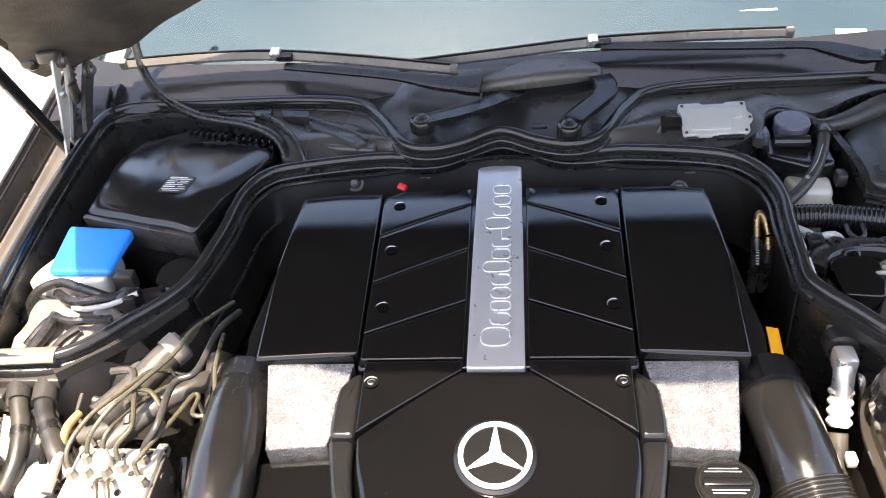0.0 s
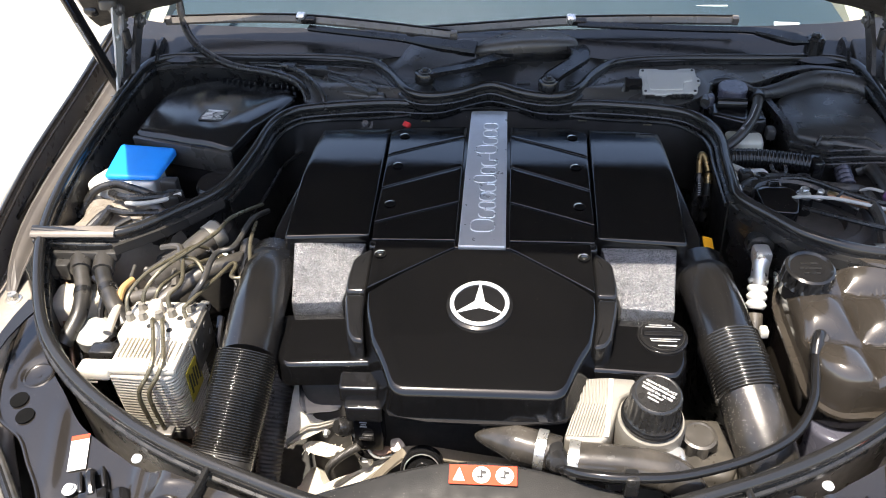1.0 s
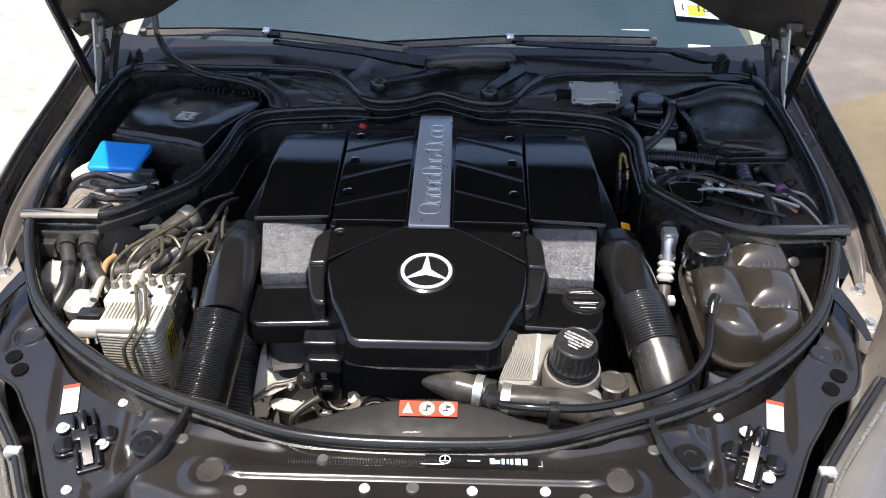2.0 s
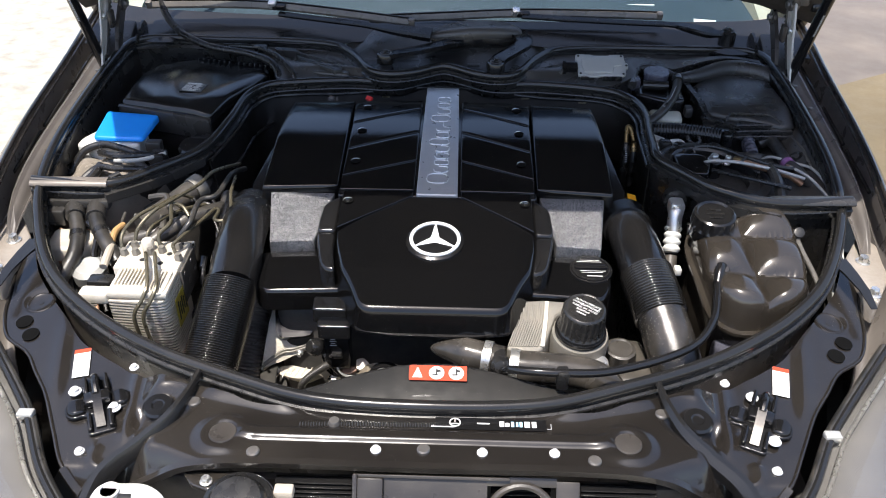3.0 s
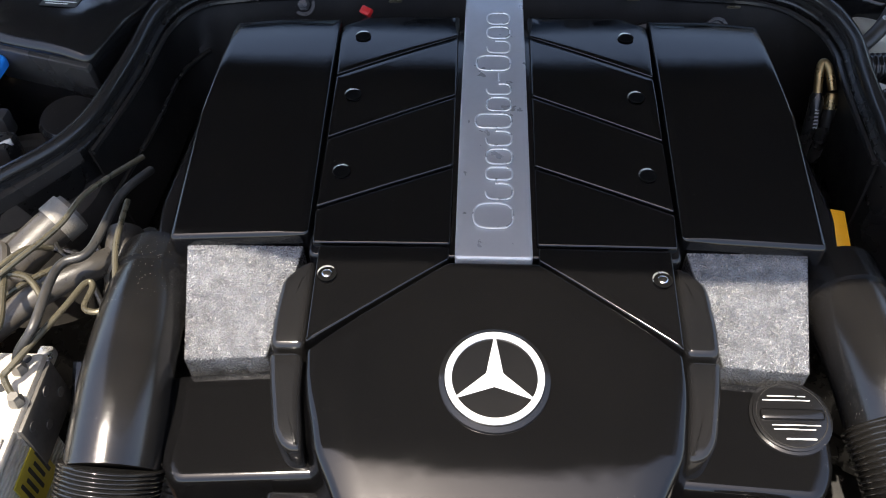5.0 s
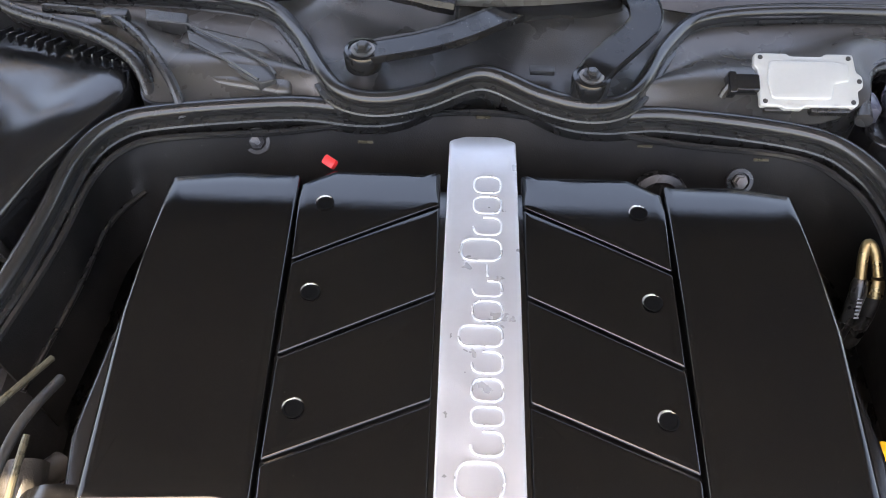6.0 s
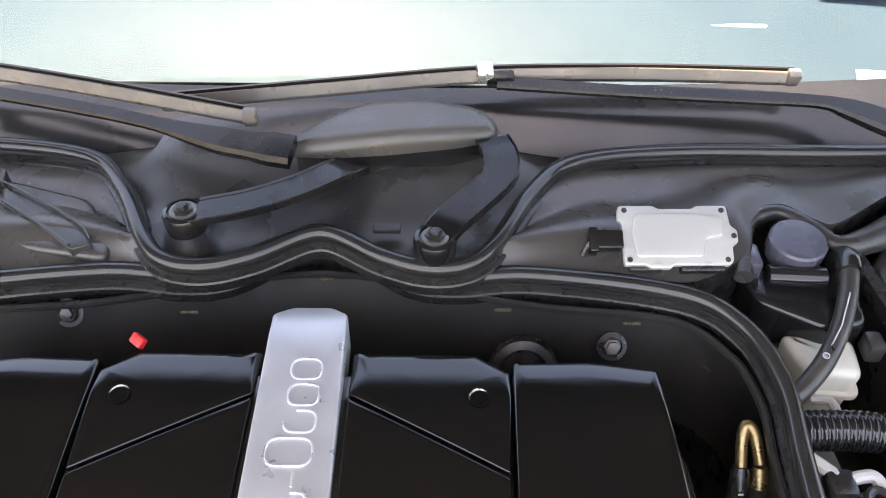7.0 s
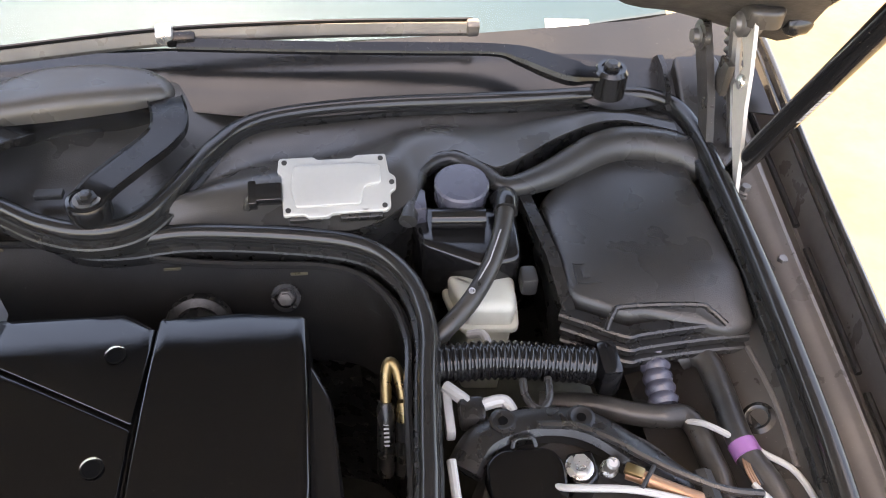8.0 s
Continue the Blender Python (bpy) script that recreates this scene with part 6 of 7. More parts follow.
def wiper(arm, blade, clip, label, rubber, root):
    w = thing("wiper", blade[0], label, "wiper", "windshield wipers")
    part("arm", sweep(smooth_path(arm, 8), [(.009, -.003), (.010, .003), (.008, .006), (-.008, .006), (-.010, .003), (-.009, -.003)], up=(0, -.25, .97), radius=lambda u: root + (1.45 - root) * ease((u - .10) / .06) - .70 * ease((u - .2) / .3)), LINK, w)
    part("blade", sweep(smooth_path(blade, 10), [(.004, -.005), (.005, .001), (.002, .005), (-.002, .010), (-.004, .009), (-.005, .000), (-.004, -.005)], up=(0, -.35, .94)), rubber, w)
    part("blade_edge", sweep([p + Vector((0, .004, .010)) for p in smooth_path(blade, 10)], [(.001, -.003), (.001, .003), (-.001, .003), (-.001, -.003)], up=(0, -.35, .94)), RUBBER, w)
    d = (Vector(blade[-1]) - Vector(blade[0])).normalized()
    m = Matrix.Translation(clip) @ pose(0, 0, 0, 20, 0, math.degrees(math.atan2(d.y, d.x)))
    part("clip", box((0, 0, .006), (.018, .020, .016), .004, m), STEEL, w)
    part("clip_yoke", box((.016, -.004, .002), (.030, .014, .012), .003, m), LINK, w)
    for p in (blade[0], blade[-1]):
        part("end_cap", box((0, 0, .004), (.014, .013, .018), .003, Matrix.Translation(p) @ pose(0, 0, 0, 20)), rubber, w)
    return w


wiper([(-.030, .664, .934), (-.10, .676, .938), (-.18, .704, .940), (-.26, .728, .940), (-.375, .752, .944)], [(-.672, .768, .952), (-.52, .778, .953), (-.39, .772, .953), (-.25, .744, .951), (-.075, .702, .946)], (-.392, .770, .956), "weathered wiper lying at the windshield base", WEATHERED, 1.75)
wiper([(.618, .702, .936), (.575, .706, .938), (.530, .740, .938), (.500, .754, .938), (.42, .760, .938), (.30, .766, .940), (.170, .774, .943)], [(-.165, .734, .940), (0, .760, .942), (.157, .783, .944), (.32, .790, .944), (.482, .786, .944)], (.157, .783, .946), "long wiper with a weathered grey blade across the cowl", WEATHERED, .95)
pv = thing("wiper_pivot", (.617, .705, .925), "black wiper pivot with a nut", "wiper pivot")
part("hub", lathe([(.018, -.016), (.018, .012), (.015, .016), (.011, .016), (.010, .014), (0, .014)], Matrix.Translation((.617, .703, .930)), 24), GLOSSY, pv)
part("nut", lathe([(.009, .014), (.009, .020), (.006, .023), (0, .023)], Matrix.Translation((.617, .703, .930)), 6), PLASTIC, pv)

# ---- bulkhead fixings ----
for x, y, z, mt in ((-.236, .545, .835, PLASTIC), (.275, .526, .817, STEEL_DARK)):
    b = thing("bulkhead_bolt", (x, y, z), "hex bolt in a round seat on the bulkhead", "bolt", "bulkhead bolts")
    part("seat", lathe([(.014, -.004), (.014, .002), (.010, .002), (.009, -.001), (0, -.001)], Matrix.Translation((x, y, z)) @ pose(0, 0, 0, 55), 24), PLASTIC, b)
    part("head", lathe([(.008, 0), (.008, .004), (.006, .004), (.006, .009), (0, .010)], Matrix.Translation((x, y, z)) @ pose(0, 0, 0, 55), 6), mt, b)
single("bulkhead_grommet", lathe([(.034, -.006), (.032, .004), (.024, .006), (.020, .002), (0, .002)], Matrix.Translation((.192, .512, .795)) @ pose(0, 0, 0, 60), 32), PLASTIC, "round black grommet in the bulkhead", "grommet")
for x, y in ((.003, .592), (-.25, .552), (.172, .555), (.29, .540), (-.12, .548)):
    single("staple_slot", box((x, y - .010, .845), (.016, .002, .003), .0005), OLIVE, "dull slot in the bulkhead trim", "slot", "bulkhead slots")
LINE_A = [(-.430, .285, .822), (-.404, .390, .832), (-.391, .480, .840), (-.362, .522, .845), (-.310, .539, .845), (-.2, .552, .845), (0, .588, .848), (.2, .552, .845), (.325, .537, .845), (.372, .498, .845), (.388, .445, .845), (.384, .380, .845), (.380, .260, .845)]
LINE_B = [(-.405, .275, .70), (-.385, .375, .72), (-.375, .450, .73), (-.345, .490, .74), (-.300, .505, .74), (-.2, .515, .74), (0, .53, .74), (.2, .515, .74), (.320, .505, .74), (.368, .475, .74), (.386, .435, .74), (.385, .375, .74), (.381, .255, .74)]
bm = ruled(LINE_A, LINE_B, 10, lambda x, y, v: .012 * math.sin(math.pi * v) if abs(x) < .36 else 0, thick=.003)
liner = single("bulkhead_liner", bm, LINER, "black padded liner on the engine bulkhead", "liner")

part("edge_bead", tube([(x * .992, y - .003, z + .002) for x, y, z in LINE_A], .004, 8), RUBBER, liner)
part("lower_bead", tube([(a[0] * .5 + b[0] * .5, a[1] * .5 + b[1] * .5 - .004, a[2] * .5 + b[2] * .5 + .004) for a, b in zip(LINE_A[:4], LINE_B[:4])], .003, 8), PLASTIC, liner)

# ---- brake fluid reservoir ----
bk = thing("brake_fluid_reservoir", (.45, .54, .72), "milky brake fluid reservoir with a black top", "brake reservoir")
part("white_tank", shell([(.428, .528), (.495, .522), (.490, .478), (.440, .482)], .70, .838, .008, .010, draft=-.008), MILKY, bk, "milky white plastic tank")
part("tank_rim", shell([(.424, .532), (.499, .526), (.494, .474), (.436, .478)], .806, .812, .002, .010), MILKY, bk)
part("black_top", shell([(.400, .600), (.505, .592), (.500, .520), (.462, .512), (.405, .545)], .80, .862, .006, .010), GLOSSY, bk, "black upper housing")
part("fluid_cap", lathe([(.026, -.016), (.027, -.004), (.027, .004), (.025, .006), (0, .0065)], Matrix.Translation((.450, .597, .886)) @ pose(0, 0, 0, 4), 36), SLATE, bk, "slate grey round cap")
part("cap_neck", lathe([(.022, -.03), (.022, 0)], Matrix.Translation((.450, .596, .875)), 28), PLASTIC, bk)
part("crossbar", tube([(.418, .568, .872), (.470, .565, .872)], .010, 14, 2), GLOSSY, bk)
part("side_lug", box((.405, .588, .868), (.020, .030, .026), .004), SLATE, bk)
part("side_plug", box((.505, .508, .842), (.016, .022, .022), .004), PLASTIC_DUSTY, bk)
hs = thing("vacuum_hose", (.46, .52, .86), "black rubber vacuum hose printed with white lines", "hose")
part("elbow", tube([(.489, .590, .872), (.491, .578, .884), (.488, .560, .884)], .012, 16, 4), GLOSSY, hs)
part("run", tube([(.488, .562, .884), (.480, .535, .876), (.466, .505, .866), (.445, .475, .856), (.42, .452, .846), (.40, .44, .83)], .0088, 16, 6), HOSE, hs)
part("printed_lines", sweep([Vector(p) for p in ((.4795, .535, .8850), (.4655, .505, .8752), (.452, .486, .8680))], [(.0006, -.0003), (.0006, .0003), (-.0006, .0003), (-.0006, -.0003)], up=(0, 0, 1)), INK_GREY, hs)
part("printed_mark", lathe([(.0032, 0), (.0032, .0008), (.0022, .0008), (.0022, 0)], Matrix.Translation((.446, .478, .866)) @ pose(0, 0, 0, 10), 14), INK_GREY, hs)
cc = thing("corrugated_conduit", (.48, .42, .82), "black corrugated cable conduit", "conduit")
part("ribs", ribbed([(.408, .420, .838), (.46, .421, .838), (.51, .416, .836), (.548, .413, .832)], .0175, 23, .13, 20), GLOSSY, cc, smooth=80)
part("end_socket", box((.560, .412, .826), (.02, .038, .040), .006), GLOSSY, cc)
single("wire_hook", tube([(.443, .463, .822), (.455, .458, .828), (.458, .446, .826), (.449, .440, .822), (.442, .447, .82)], .0042, 10), WIRE_WHITE, "loop of white insulated wire", "wire")
single("conduit_clip", tube([(.481, .398, .838), (.481, .379, .838), (.490, .367, .838), (.500, .377, .838), (.503, .398, .838)], .0034, 10), PLASTIC_DUSTY, "black strap hanger below the conduit", "hanger")

# ---- electronics box ----
eb = thing("electronics_box", (.61, .52, .74), "black electronics box with a stepped lid", "electronics box")


def eb_top(x, y):
    return .868 - .02 * max(0, (.48 - y) / .06) - .010 * max(0, (.56 - x) / .03)


part("lid", shell([(.530, .600), (.575, .640), (.635, .655), (.695, .640), (.700, .430), (.675, .425), (.600, .448), (.582, .446), (.536, .470)], .74, eb_top, .006, .012), PLASTIC_DUSTY, eb)
for k, (o, z) in enumerate(((.004, .848), (-.004, .839), (-.010, .830))):
    part("lip", sweep(smooth_path([(.526, .458 + o, z), (.552, .444 + o, z), (.579, .429 + o, z), (.590, .430 + o, z), (.620, .433 + o, z), (.665, .436 + o, z), (.694, .436 + o, z)], 5), [(.007, -.004), (.007, .002), (.005, .0035), (-.006, .0035), (-.007, -.004)], up=(0, 0, 1)), PLASTIC, eb)
part("raised_border", tube([(.560, .432, .856), (.568, .444, .864), (.580, .449, .866), (.644, .446, .866), (.656, .440, .864), (.668, .428, .858)], .0028, 8), PLASTIC, eb)
part("side_rail", sweep([Vector((.515, .60, .862)), Vector((.528, .52, .858)), Vector((.533, .462, .846))], [(.006, -.01), (.006, .006), (-.006, .006), (-.006, -.01)], up=(0, 0, 1)), PLASTIC, eb)
part("moulded_mark", bars([(0, .012, .026, .002), (0, -.012, .026, .002), (-.012, 0, .002, .024), (.012, 0, .002, .024), (0, 0, .012, .012)], Matrix.Translation((.556, .492, .8655)), .001), PLASTIC_DUSTY, eb)
single("cowl_rib", tube([(.395, .565, .872), (.412, .630, .878), (.445, .648, .879), (.474, .628, .878), (.497, .606, .874), (.545, .624, .872), (.605, .660, .872), (.650, .666, .871), (.690, .655, .868), (.716, .640, .858)], .018, 16, 6, radius=lambda u: .5 + .65 * ease((u - .35) / .4)), PLASTIC_DUSTY, "fat rounded moulding at the cowl edge", "moulding")
single("cable_boot", ribbed([(.609, .430, .822), (.607, .406, .818), (.607, .378, .812)], .0138, 5, .14, 18), SLATE, "slate grey ribbed cable boot", "cable boot")
single("loom", tube([(.500, .398, .800), (.545, .388, .806), (.580, .375, .808), (.604, .369, .810), (.622, .369, .808), (.630, .356, .808), (.632, .328, .808), (.635, .300, .806), (.640, .25, .79)], .0105, 14, 6), HOSE, "thick taped wiring loom turning round the tower", "loom")
single("loom", tube([(.636, .428, .812), (.648, .426, .820), (.656, .412, .822), (.657, .376, .822), (.656, .340, .822), (.659, .316, .822), (.670, .280, .820), (.684, .22, .80)], .0115, 14, 6), HOSE, "thick taped wiring loom below the electronics box", "loom")
single("violet_tape", tube([(.6562, .330, .8225), (.6582, .317, .8225)], .0122, 16, 3), PURPLE, "violet tape round the wiring loom", "tape")
for k in range(4):
    single("thin_wire", tube([(.651 + k * .002, .316, .826), (.648 + k * .002, .302, .830), (.650 + k * .0022, .288, .829)], .0012, 6), COPPER if k < 3 else INK, "thin copper wire under the violet tape", "wire", "taped wires")

# ---- strut towers ----
for s in (1, -1):
    tw = thing("strut_tower", (s * .50, .26, .66), "black suspension strut tower with ring and nuts", "strut tower", "strut towers")
    top = .815 if s > 0 else .775
    at = Matrix.Translation((s * .520, .275, top))
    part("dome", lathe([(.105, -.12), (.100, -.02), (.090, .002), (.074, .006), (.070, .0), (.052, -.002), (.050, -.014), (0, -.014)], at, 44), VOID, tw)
    if s > 0:
        part("centre_cover", shell([(.438, .322), (.451, .333), (.493, .332), (.502, .317), (.499, .285), (.488, .250), (.440, .256)], .80, .838, .003, .008), COVER, tw, "glossy black square cover")
        part("cover_clip", tube([(.462, .334, .836), (.465, .339, .841), (.478, .339, .841), (.481, .334, .836)], .002, 8, 4), PLASTIC, tw)
        part("nut_plate", shell([(.504, .327), (.527, .329), (.529, .306), (.518, .296), (.505, .300)], .80, .834, .003, .005), GLOSSY, tw)
        part("tower_nut", bolt((.5125, .313, .834), .008, .0115, h=.009), STEEL, tw)
        part("tower_nut", lathe([(.0075, 0), (.0075, .003), (.0055, .005), (.0055, .016), (.004, .018), (0, .018)], Matrix.Translation((.538, .314, .826)) @ pose(0, 0, 0, 12), 12), STEEL, tw)
arch = smooth_path([(.420, .322, .830), (.438, .345, .836), (.470, .357, .838), (.505, .357, .838), (.536, .346, .836), (.566, .320, .833), (.600, .292, .826)], 6)
tb = single("tower_bracket", sweep(arch, [(.016, -.012), (.016, -.001), (.012, .004), (.004, .0055), (-.008, .0035), (-.014, -.002), (-.016, -.012)], up=(0, 0, 1)), PLASTIC, "black stamped arch round the strut tower", "bracket")
for x, y in ((.457, .356), (.522, .354)):
    part("stamped_seat", lathe([(.012, -.004), (.0115, .0045), (.009, .0052), (.006, .0040), (0, .0040)], Matrix.Translation((x, y, .8385)), 24), PLASTIC, tb)
    part("bracket_hole", lathe([(.004, .0), (.004, .0070), (0, .0070)], Matrix.Translation((x, y, .836)), 14), HOLE, tb)
single("harness_strap", tube([(.484, .350, .842), (.513, .344, .846), (.540, .330, .846), (.562, .314, .844), (.590, .296, .842), (.621, .281, .840), (.650, .276, .838)], .0036, 8, 6), PLASTIC, "black sleeved wire over the strut tower", "wire")
single("copper_harness", tube([(.548, .304, .838), (.560, .297, .839), (.580, .286, .838), (.606, .274, .836), (.64, .262, .830), (.66, .25, .82)], .0058, 12), COPPER, "copper coloured braided cable with brass terminal", "cable")
single("brass_terminal", box((0, 0, 0), (.016, .010, .006), .002, Matrix.Translation((.553, .302, .842)) @ pose(0, 0, 0, 0, 0, -30)), BRASS, "brass terminal on the copper cable", "terminal")
single("cable_tie", box((0, 0, 0), (.0035, .024, .010), .001, Matrix.Translation((.561, .294, .843)) @ pose(0, 0, 0, 0, 0, -40)), INK, "black cable tie round the copper cable", "cable tie")
for q, r, mt in (([(.488, .300, .832), (.501, .292, .842), (.544, .286, .844), (.576, .277, .843), (.62, .262, .840), (.66, .245, .835)], .0030, WIRE_WHITE),
                 ([(.620, .362, .81), (.630, .352, .822), (.645, .338, .826), (.669, .316, .828), (.690, .285, .832), (.692, .20, .832), (.686, .14, .805), (.668, .07, .765), (.65, .0, .74)], .0028, WIRE_WHITE), ([(.645, .285, .838), (.668, .24, .838), (.686, .18, .825), (.690, .13, .80), (.68, .06, .765), (.665, .0, .74)], .0026, WIRE_WHITE),
                 ([(.61, .30, .83), (.607, .26, .838), (.603, .21, .835), (.60, .15, .80)], .009, HOSE), ([(.62, .20, .84), (.57, .215, .845), (.53, .245, .84), (.50, .27, .835)], .004, PLASTIC)):
    single("wire", tube(q, r, 8, 6), mt, "loose insulated wire over the strut tower", "wire", "tower wires")
fd = single("fender_gusset", shell([(.672, .372), (.690, .390), (.708, .392), (.712, .330), (.712, .275), (.668, .280)], .78, .806, .003, .008), ZINC_GREY, "grey painted gusset with a round stamped seat", "gusset")
part("stamped_seat", lathe([(.024, .0), (.023, .003), (.018, .0035), (.012, .001), (.009, .0012), (0, .0012)], Matrix.Translation((.690, .364, .806)), 28), ZINC_GREY, fd)
part("gusset_hole", lathe([(.009, .0), (.009, .0025), (0, .0025)], Matrix.Translation((.687, .368, .8065)), 20), INK, fd)
part("gusset_hole", lathe([(.006, .0), (.006, .0012), (0, .0012)], Matrix.Translation((.705, .352, .806)), 16), INK, fd)
fender_in = single("inner_fender", ruled([(.712, .17, .835), (.716, .45, .85)], [(.60, .17, .78), (.60, .45, .76)], 6, thick=.003), PAINT_DULL, "grey inner fender panel", "panel")
fender_m = Matrix.Translation((.680, .352, .8225)) @ pose(0, 0, 0, 0, -34)
part("rubber_plug", lathe([(.015, -.002), (.015, .002), (.011, .004), (.008, .002), (0, .002)], fender_m, 24), RUBBER, fender_in, "black rubber plug")
part("bead", tube([(.690, .30, .8305), (.695, .36, .8335), (.692, .42, .8330)], .003, 8), GUTTER_PAINT, fender_in)
bf = thing("brass_fitting", (.375, .40, .78), "bent brass pipe on two black hoses", "pipe")
part("bend", tube([(.3635, .396, .822), (.3645, .412, .838), (.368, .420, .846), (.374, .414, .842), (.3785, .396, .826)], .0050, 12, 6), BRASS, bf)
for x, mt in ((.363, PLASTIC), (.379, BRASS)):
    part("ferrule", lathe([(.0080, 0), (.0080, .012), (.006, .018)], Matrix.Translation((x, .386, .808)) @ pose(0, 0, 0, -32), 14), mt, bf)
    part("hose", tube([(x, .388, .812), (x - .001, .380, .785), (x - .002, .376, .74)], .0078, 12, 4), PLASTIC, bf)
part("printed_lines", bars([(0, .004 * k, .0045, .0016) for k in range(6)], Matrix.Translation((.3625, .370, .7945)) @ pose(0, 0, 0, 60)), INK_GREY, bf)
single("white_pipe", tube([(.414, .398, .836), (.428, .383, .837), (.436, .374, .836), (.448, .378, .836), (.462, .379, .836), (.468, .368, .834)], .0056, 10), WIRE_WHITE, "pale bent pipe beside the tower", "pipe")
single("pipe_clip", box((.434, .372, .832), (.022, .024, .02), .004), PLASTIC, "black clip holding a pale pipe", "clip")
single("white_strip", box((.4145, .374, .830), (.008, .044, .014), .002), WIRE_WHITE, "white plastic strip beside the seal", "strip")
single("white_pipe", tube([(.411, .325, .84), (.412, .30, .835), (.414, .25, .82), (.416, .20, .80)], .004, 10), WIRE_WHITE, "thin white pipe beside the seal", "pipe")

# ---- front panel fittings ----
def striker(s):
    d = thing("hood_catch", (s * .453, -.268, .735), "glossy black hood catch with two bright bolts", "hood catch", "hood catches")
    m = Matrix.Translation((s * .453, -.268, panel_z(.453, -.268) + .001)) @ pose(0, 0, 0, 8, 0, -s * 24)
    ear = [(.018, .012), (.034, .014), (.044, .006), (.044, -.010), (.034, -.018), (.018, -.016)]
    body = [(-.017, .048), (.017, .048)] + ear + [(.018, -.052), (-.018, -.052)] + [(-x, y) for x, y in ear[::-1]]
    part("plate", shell(body, 0, .005, .002, .006), GLOSSY, d).matrix_basis = m
    for k in (1, -1):
        part("ear_dome", shell([(k * x, y) for x, y in ((.016, .010), (.033, .012), (.042, .005), (.042, -.009), (.033, -.016), (.016, -.014))], .003, lambda x, y: .012 - 22 * (abs(x) - .029) ** 2, .004, .007), GLOSSY, d).matrix_basis = m
        part("rail", box((k * .0135, .030, .009), (.006, .030, .012), .002, m), GLOSSY, d)
        part("rail", box((k * .0135, -.034, .008), (.006, .030, .010), .002, m), GLOSSY, d)
    part("saddle", box((0, .002, .012), (.034, .020, .014), .004, m), GLOSSY, d)
    part("hook", tube([m @ Vector(p) for p in ((0, .044, .006), (0, .036, .018), (0, .020, .022), (0, .006, .018))], .0055, 10, 5), GLOSSY, d)
    # right tongue gets a paler metal: its narrow glint put into the colour
    part("tongue", sweep([m @ Vector(p) for p in ((0, .010, .0195), (0, -.012, .018), (0, -.030, .012), (0, -.044, .007))], [(.006, -.0015), (.006, .0015), (-.006, .0015), (-.006, -.0015)], up=(0, 0, 1)), STEEL_DARK if s > 0 else GLOSSY, d, "tongue coloured paler for its grey glint" if s > 0 else "")
    part("slot", box((0, .024, .0062), (.018, .028, .002), .0005, m), HOLE, d)
    for x, y in ((-.491, -.252), (-.428, -.277)) if s < 0 else ((.452, -.230), (.464, -.302)):
        part("bolt", bolt((x, y, panel_z(x, y) + .006), .0062, .0088, h=.005), SATIN, d)
    return d


